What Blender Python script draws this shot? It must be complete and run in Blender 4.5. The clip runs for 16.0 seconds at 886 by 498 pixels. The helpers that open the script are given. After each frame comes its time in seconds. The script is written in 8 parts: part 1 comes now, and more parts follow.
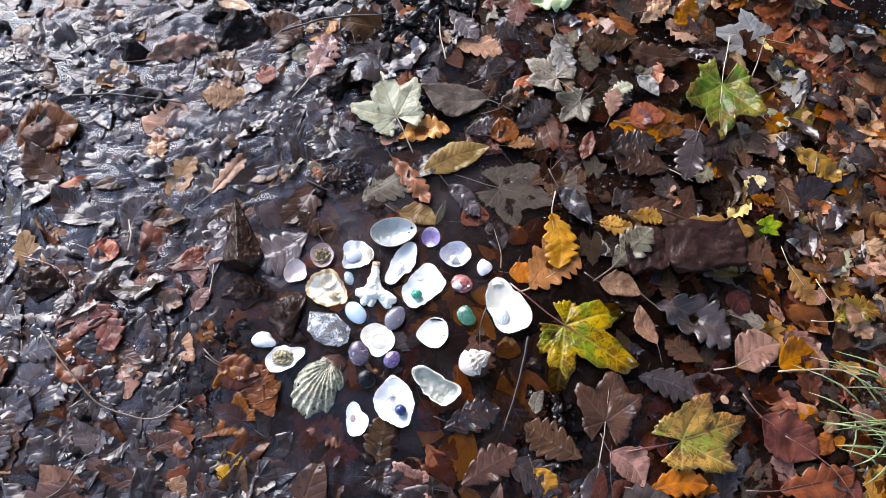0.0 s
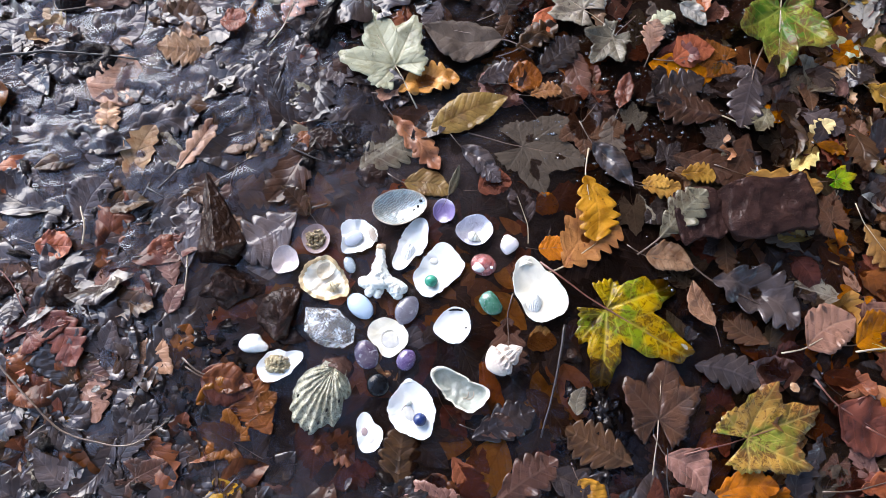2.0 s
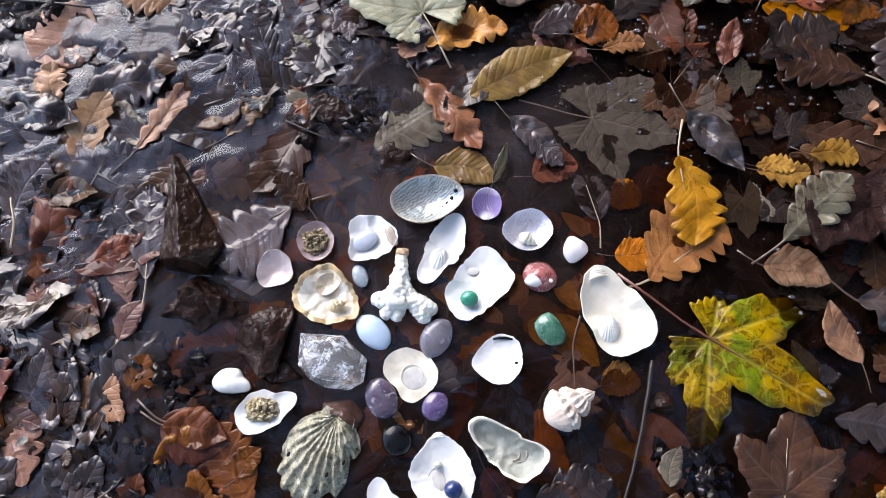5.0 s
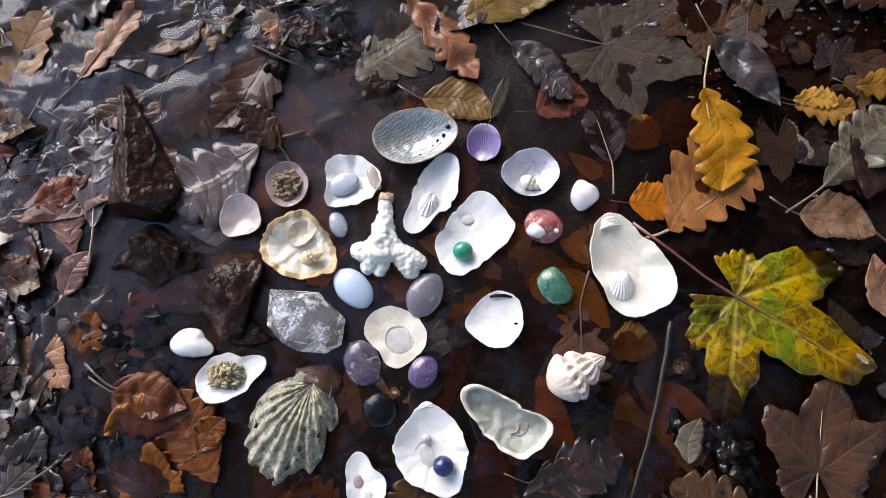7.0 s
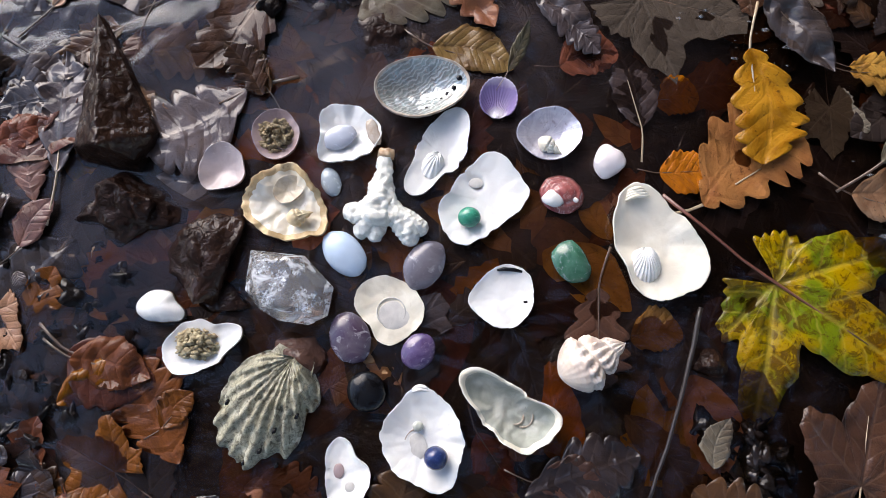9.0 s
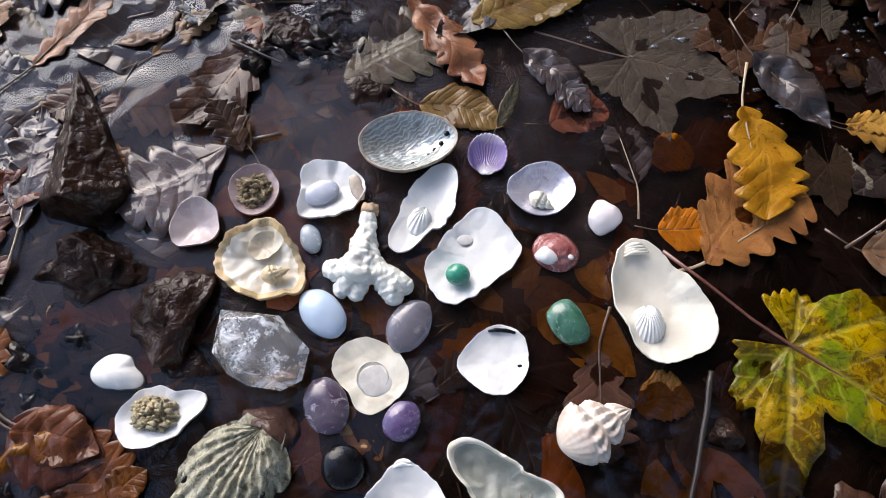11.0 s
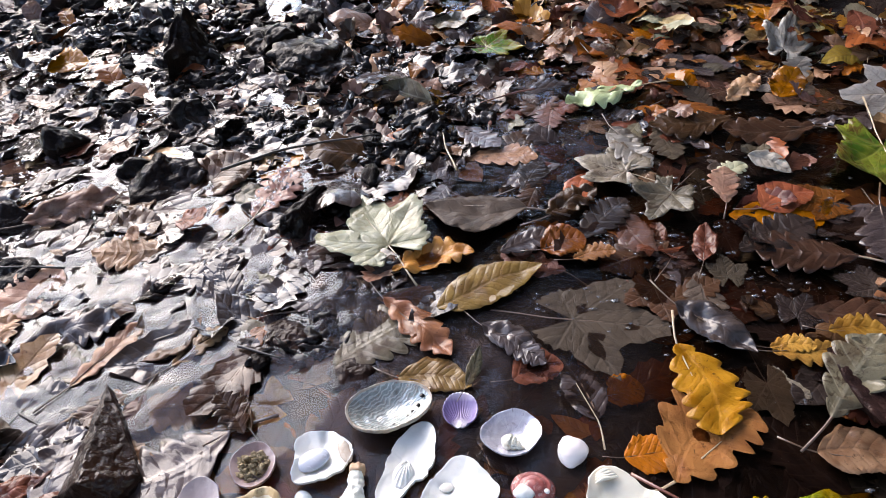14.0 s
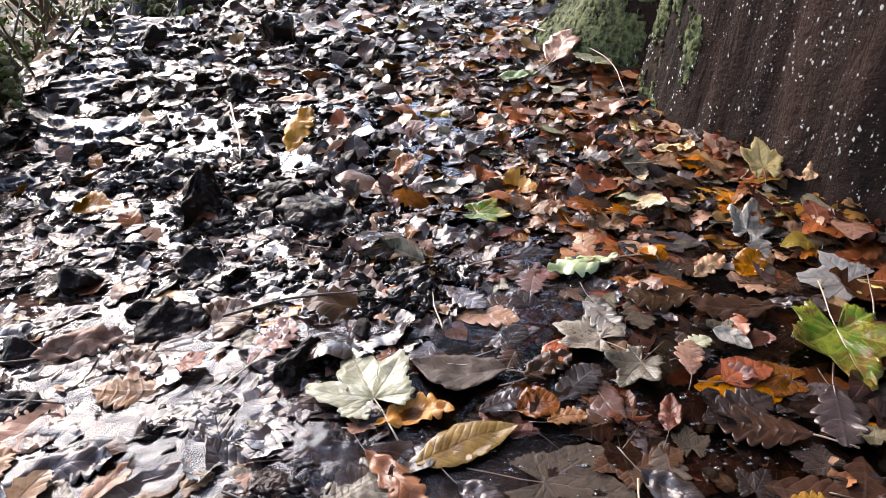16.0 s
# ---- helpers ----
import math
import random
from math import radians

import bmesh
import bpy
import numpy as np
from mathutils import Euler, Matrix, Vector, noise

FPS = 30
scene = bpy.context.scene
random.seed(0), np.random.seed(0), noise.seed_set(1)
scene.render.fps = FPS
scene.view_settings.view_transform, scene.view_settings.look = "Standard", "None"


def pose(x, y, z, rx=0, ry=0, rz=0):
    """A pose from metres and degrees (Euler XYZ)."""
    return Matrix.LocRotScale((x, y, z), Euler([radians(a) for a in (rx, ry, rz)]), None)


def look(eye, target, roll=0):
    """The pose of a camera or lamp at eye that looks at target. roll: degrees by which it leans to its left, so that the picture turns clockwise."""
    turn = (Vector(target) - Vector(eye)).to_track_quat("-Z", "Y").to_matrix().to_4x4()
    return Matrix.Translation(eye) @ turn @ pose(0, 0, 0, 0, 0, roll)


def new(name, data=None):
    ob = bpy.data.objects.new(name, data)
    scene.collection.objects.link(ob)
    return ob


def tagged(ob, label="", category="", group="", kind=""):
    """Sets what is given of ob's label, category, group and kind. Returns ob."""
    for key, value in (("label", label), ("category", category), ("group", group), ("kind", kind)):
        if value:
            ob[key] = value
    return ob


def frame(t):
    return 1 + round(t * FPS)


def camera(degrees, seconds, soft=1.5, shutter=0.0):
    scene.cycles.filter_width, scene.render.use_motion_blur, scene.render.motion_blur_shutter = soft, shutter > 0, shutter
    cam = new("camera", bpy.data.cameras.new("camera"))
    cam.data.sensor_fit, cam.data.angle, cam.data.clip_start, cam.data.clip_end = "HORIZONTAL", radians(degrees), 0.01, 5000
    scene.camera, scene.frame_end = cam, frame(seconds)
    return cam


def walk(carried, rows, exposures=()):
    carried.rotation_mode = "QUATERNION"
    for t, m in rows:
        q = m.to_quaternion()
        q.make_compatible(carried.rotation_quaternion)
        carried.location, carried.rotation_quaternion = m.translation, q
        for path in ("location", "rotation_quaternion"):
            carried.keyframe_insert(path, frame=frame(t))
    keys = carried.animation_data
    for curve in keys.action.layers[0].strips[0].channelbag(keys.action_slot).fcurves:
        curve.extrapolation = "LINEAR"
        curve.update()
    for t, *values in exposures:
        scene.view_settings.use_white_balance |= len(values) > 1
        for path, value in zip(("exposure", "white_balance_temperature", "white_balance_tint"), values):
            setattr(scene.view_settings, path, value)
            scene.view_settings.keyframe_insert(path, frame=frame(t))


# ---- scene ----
cam = camera(64.8, 16.0, soft=0.6)
PATH = [
    (0, (-0.0315, 0.0062, 0.8404), (-0.0148, 0.1627, 0.3658), 6.61),
    (0.5, (-0.0483, 0.0291, 0.8201), (-0.0376, 0.1711, 0.3408), 3.12),
    (1, (-0.0578, 0.0794, 0.7904), (-0.0312, 0.2015, 0.3062), 10.75),
    (1.5, (-0.0571, 0.0937, 0.7557), (-0.0345, 0.2081, 0.2695), 9.23),
    (2, (-0.0559, 0.0976, 0.7209), (-0.0319, 0.2055, 0.2333), 10.31),
    (2.5, (-0.053, 0.1067, 0.6925), (-0.027, 0.2178, 0.2057), 10.3),
    (3, (-0.0435, 0.0968, 0.648), (-0.0253, 0.207, 0.1607), 6.84),
    (3.5, (-0.0446, 0.1102, 0.6054), (-0.0174, 0.2236, 0.1192), 12.14),
    (4, (-0.0468, 0.1223, 0.5719), (-0.021, 0.2163, 0.0815), 14.29),
    (4.5, (-0.0468, 0.1416, 0.5544), (-0.032, 0.2432, 0.0651), 7.32),
    (5, (-0.0524, 0.1484, 0.5379), (-0.0534, 0.2528, 0.049), -2.28),
    (7.5, (-0.047, 0.153, 0.4498), (-0.0472, 0.223, -0.0453), -1.45),
    (8, (-0.0477, 0.1492, 0.4312), (-0.0534, 0.2179, -0.064), -5.11),
    (10.5, (-0.0422, 0.1227, 0.3927), (-0.0435, 0.2488, -0.0912), 1.26),
    (11, (-0.0426, 0.113, 0.3776), (-0.043, 0.2707, -0.0969), 0.96),
    (11.5, (-0.0423, 0.1062, 0.3721), (-0.0424, 0.3014, -0.0882), 0.12),
    (12, (-0.032, 0.0846, 0.3693), (-0.0341, 0.3405, -0.0602), -2.2),
    (12.5, (-0.0238, 0.0698, 0.3777), (-0.0549, 0.3669, -0.0232), -13.81),
    (13, (-0.0155, 0.0549, 0.3812), (-0.0459, 0.3745, -0.0021), -13.86),
    (13.5, (-0.0091, 0.042, 0.3912), (-0.0268, 0.3904, 0.033), -10.17),
    (14, (-0.0126, 0.0296, 0.3979), (-0.018, 0.3958, 0.0575), -6.58),
    (14.5, (-0.0118, 0.02, 0.4068), (-0.0153, 0.3962, 0.0774), -5.25),
    (15, (-0.01, 0.0157, 0.4178), (-0.0031, 0.4081, 0.108), -3.02),
    (15.5, (-0.0102, 0.0102, 0.435), (-0.0005, 0.4214, 0.1506), -2.1),
    (16, (-0.0042, 0.004, 0.4443), (0.0023, 0.4285, 0.1802), -2.46),
]
EXPOSURES = [(0.0, 2.36, 6200, 13), (2.5, 2.28, 6200, 13), (4.0, 2.22, 6300, 14), (5.0, 2.02, 6400, 15), (8.0, 1.69, 6650, 15), (11.0, 1.68, 6650, 15), (12.5, 1.8, 6650, 15), (14.5, 2.2, 6700, 16), (16.0, 2.44, 6850, 17)]
walk(cam, [(t, look(eye, target, roll)) for t, eye, target, roll in PATH], EXPOSURES)

# ---- light: a pale autumn sky ahead, soft sun through thin cloud ----
SUN_UP, SUN_ROUND = 31.0, -34.0
world = bpy.data.worlds.new("sky")
scene.world = world
world.use_nodes = True
wn = world.node_tree
sky = wn.nodes.new("ShaderNodeTexSky")
sky.sky_type = "NISHITA"
sky.sun_disc = False
sky.sun_elevation, sky.sun_rotation = radians(SUN_UP), radians(SUN_ROUND)
sky.air_density, sky.dust_density = 1.0, 1.0
wn.nodes["Background"].inputs["Strength"].default_value = 0.15
wn.links.new(sky.outputs[0], wn.nodes["Background"].inputs["Color"])
sun_data = bpy.data.lights.new("sun", "SUN")
sun_data.energy, sun_data.angle, sun_data.color = 1.1, radians(50), (1.0, 0.95, 0.88)
sun = new("sun", sun_data)
sun_dir = Vector((math.sin(radians(SUN_ROUND)) * math.cos(radians(SUN_UP)), math.cos(radians(SUN_ROUND)) * math.cos(radians(SUN_UP)), math.sin(radians(SUN_UP))))
sun.matrix_world = look(sun_dir * 20, (0, 0, 0))


# ---- materials ----
def shader(name):
    m = bpy.data.materials.new(name)
    m.use_nodes = True
    return m, m.node_tree, m.node_tree.nodes["Principled BSDF"]


def nd(nt, kind, ins=None, out=0, **props):
    """A node with its properties and inputs (values or sockets); returns an output socket."""
    n = nt.nodes.new("ShaderNode" + kind)
    for k, v in props.items():
        setattr(n, k, v)
    for k, v in (ins or {}).items():
        if isinstance(v, bpy.types.NodeSocket):
            nt.links.new(v, n.inputs[k])
        else:
            n.inputs[k].default_value = v
    return n.outputs[out]


def put(nt, bsdf, **ins):
    for k, v in ins.items():
        key = k.replace("_", " ")
        if isinstance(v, bpy.types.NodeSocket):
            nt.links.new(v, bsdf.inputs[key])
        else:
            bsdf.inputs[key].default_value = v


def rgb(c):
    return (c[0], c[1], c[2], 1.0)


def maths(nt, op, a, b=0.0, clamp=False):
    return nd(nt, "Math", {0: a, 1: b}, operation=op, use_clamp=clamp)


def blend(nt, f, a, b):
    n = nt.nodes.new("ShaderNodeMix")
    n.data_type = "RGBA"
    for k, v in ((0, f), (6, a), (7, b)):
        if isinstance(v, bpy.types.NodeSocket):
            nt.links.new(v, n.inputs[k])
        else:
            n.inputs[k].default_value = v
    return n.outputs[2]


def ramp(nt, f, lo, hi):
    return nd(nt, "MapRange", {0: f, 1: lo, 2: hi, 3: 0.0, 4: 1.0})


def fuzz(nt, co, scale, detail=4.0, rough=0.6, warp=0.0):
    return nd(nt, "TexNoise", {"Vector": co, "Scale": scale, "Detail": detail, "Roughness": rough, "Distortion": warp})


def relief(nt, height, strength, distance, under=None):
    ins = {"Height": height, "Strength": strength, "Distance": distance}
    if under is not None:
        ins["Normal"] = under
    return nd(nt, "Bump", ins)


def world_place(nt):
    return nd(nt, "NewGeometry")


def object_place(nt):
    return nd(nt, "TexCoord", out=3)


def leaf_material(name, main, blotch, vein, gloss=0.3, spots=(0.03, 0.015, 0.01), much=0.5, decay=0.35, film_of=0.85, film_ior=1.34, rim_tone=None, ribs=6.5):
    """A wet dead leaf: blotches, dark rot spots, a blade quilted between its veins, a film of water."""
    m, nt, b = shader(name)
    uv = nd(nt, "UVMap")
    sep = nt.nodes.new("ShaderNodeSeparateXYZ")
    nt.links.new(uv, sep.inputs[0])
    u, v = sep.outputs[0], maths(nt, "ABSOLUTE", sep.outputs[1])
    place = world_place(nt)
    isl = nd(nt, "NewGeometry", out=8)
    obr = nd(nt, "ObjectInfo", out=5)
    rnd = maths(nt, "FRACT", maths(nt, "ADD", isl, maths(nt, "MULTIPLY", obr, 7.31)))
    big = fuzz(nt, place, 38.0, 5.0, 0.62, 0.6)
    fine = fuzz(nt, place, 420.0, 3.0, 0.6)
    wob = maths(nt, "MULTIPLY", fuzz(nt, place, 45.0, 2.0), 0.8)
    phase = maths(nt, "FRACT", maths(nt, "ADD", wob, maths(nt, "SUBTRACT", maths(nt, "MULTIPLY", u, ribs), maths(nt, "MULTIPLY", v, ribs * 0.8))))
    off = maths(nt, "ABSOLUTE", maths(nt, "SUBTRACT", phase, 0.5))  # 0.5 on a side vein, 0 between two
    side = maths(nt, "MULTIPLY", ramp(nt, off, 0.40, 0.48), ramp(nt, v, 0.46, 0.25))
    mid = ramp(nt, v, 0.022, 0.007)
    net = maths(nt, "MAXIMUM", maths(nt, "MULTIPLY", side, 0.75), mid)
    cells = nd(nt, "TexVoronoi", {"Vector": place, "Scale": 420.0}, feature="DISTANCE_TO_EDGE")
    col = blend(nt, ramp(nt, big, 0.62 - 0.3 * much, 0.78 - 0.25 * much), rgb(main), rgb(blotch))
    if rim_tone:  # the blade turns from its middle outwards
        soft = fuzz(nt, place, 32.0, 2.0, 0.5)
        col = blend(nt, ramp(nt, soft, 0.48, 0.6), rgb(main), rgb(blotch))
        col = blend(nt, ramp(nt, maths(nt, "ADD", u, maths(nt, "MULTIPLY", maths(nt, "SUBTRACT", big, 0.5), 1.6)), 0.4, 0.95), col, rgb(rim_tone))
    rot = fuzz(nt, place, 120.0, 5.0, 0.7, 1.2)
    rotf = ramp(nt, maths(nt, "ADD", rot, maths(nt, "MULTIPLY", fuzz(nt, place, 24.0, 2.0), 0.5)), 1.0 - 0.3 * decay, 1.1 - 0.3 * decay)
    col = blend(nt, maths(nt, "MULTIPLY", rotf, 0.8), col, rgb(spots))
    soak = maths(nt, "MULTIPLY", ramp(nt, fuzz(nt, place, 26.0, 3.0, 0.55, 1.0), 0.5, 0.68), 0.55)
    col = blend(nt, soak, col, rgb([q * 0.35 for q in blotch]))
    pin = maths(nt, "MULTIPLY", ramp(nt, fuzz(nt, place, 480.0, 2.0, 0.5), 0.66, 0.72), ramp(nt, big, 0.35, 0.6))
    col = blend(nt, maths(nt, "MULTIPLY", pin, 0.6), col, rgb(spots))
    col = blend(nt, maths(nt, "MULTIPLY", net, 0.3), col, rgb(vein))
    hsv = nd(nt, "HueSaturation", {"Hue": maths(nt, "ADD", 0.485, maths(nt, "MULTIPLY", rnd, 0.03)), "Saturation": maths(nt, "ADD", 0.92, maths(nt, "MULTIPLY", rnd, 0.2)),
                                   "Value": maths(nt, "ADD", 0.5, maths(nt, "MULTIPLY", maths(nt, "FRACT", maths(nt, "MULTIPLY", rnd, 5.7)), 0.7)), "Color": col})
    quilt = maths(nt, "SUBTRACT", maths(nt, "SUBTRACT", 1.0, maths(nt, "POWER", maths(nt, "MULTIPLY", off, 2.0), 3.0)), maths(nt, "MULTIPLY", mid, 0.9))
    bump = relief(nt, quilt, 0.5, 0.0007, relief(nt, big, 0.6, 0.004))
    bump = relief(nt, maths(nt, "MINIMUM", cells, 0.25), 0.35, 0.0012, bump)
    film = fuzz(nt, place, 60.0, 3.0)
    wet = relief(nt, quilt, 0.3, 0.0006, relief(nt, fuzz(nt, place, 42.0, 1.5, 0.45, 0.7), 0.45, 0.008))
    put(nt, b, Specular_IOR_Level=0.04, Base_Color=hsv, Roughness=maths(nt, "ADD", gloss, maths(nt, "MULTIPLY", fine, 0.25)), Normal=bump,
        Coat_Weight=maths(nt, "MULTIPLY", maths(nt, "ADD", 0.45, maths(nt, "MULTIPLY", ramp(nt, film, 0.36, 0.5), 0.55)), film_of), Coat_Roughness=maths(nt, "ADD", 0.03, maths(nt, "MULTIPLY", ramp(nt, fine, 0.5, 0.7), 0.05)), Coat_IOR=film_ior, Coat_Normal=wet)
    return m


LEAF = {
    "dark": leaf_material("leaf_dark", (0.032, 0.022, 0.020), (0.058, 0.040, 0.034), (0.085, 0.060, 0.050), 0.26, film_of=1.0, film_ior=1.48),
    "umber": leaf_material("leaf_umber", (0.075, 0.036, 0.021), (0.04, 0.022, 0.014), (0.13, 0.078, 0.052), 0.28, film_of=0.85),
    "plum": leaf_material("leaf_plum", (0.060, 0.045, 0.043), (0.09, 0.066, 0.060), (0.14, 0.11, 0.11), 0.26, film_of=1.0, film_ior=1.45),
    "tan": leaf_material("leaf_tan", (0.38, 0.225, 0.135), (0.26, 0.125, 0.065), (0.20, 0.10, 0.055), 0.36),
    "pink": leaf_material("leaf_pink", (0.25, 0.13, 0.088), (0.14, 0.068, 0.045), (0.34, 0.20, 0.14), 0.33),
    "rust": leaf_material("leaf_rust", (0.30, 0.092, 0.020), (0.18, 0.05, 0.014), (0.34, 0.11, 0.035), 0.3),
    "brick": leaf_material("leaf_brick", (0.14, 0.046, 0.021), (0.08, 0.027, 0.014), (0.19, 0.06, 0.03), 0.28, film_of=0.65),
    "amber": leaf_material("leaf_amber", (0.36, 0.165, 0.055), (0.24, 0.095, 0.03), (0.22, 0.085, 0.025), 0.32),
    "ochre": leaf_material("leaf_ochre", (0.38, 0.20, 0.055), (0.26, 0.115, 0.03), (0.30, 0.13, 0.03), 0.33),
    "yellow": leaf_material("leaf_yellow", (0.33, 0.19, 0.03), (0.15, 0.17, 0.02), (0.46, 0.34, 0.09), 0.34, (0.07, 0.03, 0.01), 0.4, 0.9, rim_tone=(0.19, 0.08, 0.016)),
    "gold": leaf_material("leaf_gold", (0.40, 0.18, 0.04), (0.27, 0.10, 0.022), (0.36, 0.16, 0.04), 0.3, decay=0.4, film_of=0.5),
    "green": leaf_material("leaf_green", (0.045, 0.11, 0.008), (0.16, 0.20, 0.018), (0.30, 0.32, 0.06), 0.3, (0.10, 0.04, 0.012), 0.6, 0.8, 0.8, rim_tone=(0.24, 0.15, 0.02)),
    "pale_green": leaf_material("leaf_pale_green", (0.40, 0.47, 0.25), (0.30, 0.35, 0.14), (0.55, 0.58, 0.38), 0.36, decay=0.15),
    "cream": leaf_material("leaf_cream", (0.35, 0.35, 0.23), (0.26, 0.245, 0.14), (0.24, 0.21, 0.11), 0.38, decay=0.15),
    "straw": leaf_material("leaf_straw", (0.74, 0.58, 0.27), (0.60, 0.42, 0.16), (0.45, 0.30, 0.11), 0.4, decay=0.1),
    "grey": leaf_material("leaf_grey", (0.17, 0.145, 0.10), (0.095, 0.068, 0.045), (0.28, 0.25, 0.19), 0.34, decay=0.5, film_of=0.8),
    "drab": leaf_material("leaf_drab", (0.085, 0.064, 0.048), (0.055, 0.041, 0.031), (0.115, 0.09, 0.07), 0.45, decay=0.3, film_of=0.2),
    "silver": leaf_material("leaf_silver", (0.42, 0.38, 0.33), (0.29, 0.25, 0.21), (0.19, 0.15, 0.12), 0.36, decay=0.2),
    "olive": leaf_material("leaf_olive", (0.28, 0.18, 0.05), (0.19, 0.105, 0.03), (0.13, 0.07, 0.025), 0.32, decay=0.25, ribs=11.0),
}


def stem_material(name, c):
    m, nt, b = shader(name)
    f = fuzz(nt, object_place(nt), 60.0)
    put(nt, b, Base_Color=blend(nt, f, rgb(c), rgb([q * 0.45 for q in c])), Roughness=0.45, Coat_Weight=0.5 if c[0] > 0.05 else 0.1, Coat_Roughness=0.15)
    return m


STEM = {"pale": stem_material("stem_pale", (0.5, 0.38, 0.24)), "red": stem_material("stem_red", (0.2, 0.07, 0.045)), "brown": stem_material("stem_brown", (0.13, 0.075, 0.045)),
        "black": stem_material("stem_black", (0.03, 0.022, 0.018))}


def mud_material():
    """Wet mud round the shells, giving way to moss and drifted leaves a few metres off."""
    m, nt, b = shader("wet_mud")
    p = world_place(nt)
    big, mid, fine = fuzz(nt, p, 7.0, 5.0), fuzz(nt, p, 45.0, 6.0, 0.65, 0.5), fuzz(nt, p, 260.0, 4.0, 0.7)
    col = blend(nt, ramp(nt, big, 0.35, 0.65), rgb((0.015, 0.009, 0.007)), rgb((0.030, 0.019, 0.015)))
    col = blend(nt, ramp(nt, mid, 0.55, 0.75), col, rgb((0.050, 0.031, 0.022)))
    away = nd(nt, "VectorMath", {0: p, 1: (0.0, 1.0, 0.0)}, out=1, operation="DISTANCE")
    away = ramp(nt, maths(nt, "ADD", away, maths(nt, "MULTIPLY", fuzz(nt, p, 1.1, 4.0), 2.4)), 3.6, 4.6)
    drift = nd(nt, "SeparateColor", {0: nd(nt, "TexVoronoi", {"Vector": p, "Scale": 22.0}, out=1)})
    moss = blend(nt, fuzz(nt, p, 14.0, 5.0, 0.7), rgb((0.018, 0.024, 0.010)), rgb((0.06, 0.062, 0.028)))
    moss = blend(nt, maths(nt, "MULTIPLY", ramp(nt, drift, 0.35, 0.5), ramp(nt, fuzz(nt, p, 1.6, 3.0), 0.42, 0.56)), moss, blend(nt, drift, rgb((0.05, 0.026, 0.016)), rgb((0.17, 0.075, 0.028))))
    put(nt, b, Base_Color=blend(nt, away, col, moss), Roughness=maths(nt, "ADD", maths(nt, "ADD", 0.22, maths(nt, "MULTIPLY", fine, 0.3)), maths(nt, "MULTIPLY", away, 0.5)), Coat_Weight=maths(nt, "MULTIPLY", maths(nt, "SUBTRACT", 1.0, away), 0.3), Coat_Roughness=0.08, Coat_IOR=1.36, Specular_IOR_Level=0.15,
        Coat_Normal=relief(nt, fuzz(nt, p, 60.0, 2.0, 0.5, 0.6), 0.8, 0.008), Normal=relief(nt, fine, 0.12, 0.001, relief(nt, mid, 0.7, 0.008)))
    return m


def rock_material(name, a, c, gloss=0.3, coarse=30.0, wet=0.9, film_ior=1.45, grit=0.4):
    """Pitted stone under a broken film of rain water."""
    m, nt, b = shader(name)
    p = object_place(nt)
    big, mid, fine = fuzz(nt, p, coarse, 5.0, 0.6, 0.4), fuzz(nt, p, coarse * 4, 2.0, 0.5, 0.5), fuzz(nt, p, coarse * 16, 3.0, 0.7)
    pits = nd(nt, "TexVoronoi", {"Vector": p, "Scale": coarse * 3.2}, feature="SMOOTH_F1")
    col = blend(nt, ramp(nt, big, 0.38, 0.68), rgb(a), rgb(c))
    col = blend(nt, ramp(nt, fine, 0.64, 0.74), col, rgb([min(1, q * 2.4 + 0.02) for q in c]))
    lumps = relief(nt, maths(nt, "ADD", maths(nt, "MULTIPLY", pits, -0.35), mid), 0.5, 0.005)
    put(nt, b, Base_Color=col, Roughness=maths(nt, "ADD", gloss, maths(nt, "MULTIPLY", mid, 0.3)), Coat_Weight=maths(nt, "MULTIPLY", ramp(nt, big, 0.35, 0.6), wet), Coat_Roughness=maths(nt, "ADD", 0.03, maths(nt, "MULTIPLY", fine, 0.06)), Coat_IOR=film_ior, Specular_IOR_Level=0.03,
        Coat_Normal=relief(nt, fine, 0.06, 0.001, lumps), Normal=relief(nt, fine, grit, 0.0015 if grit < 0.5 else 0.003, lumps))
    return m


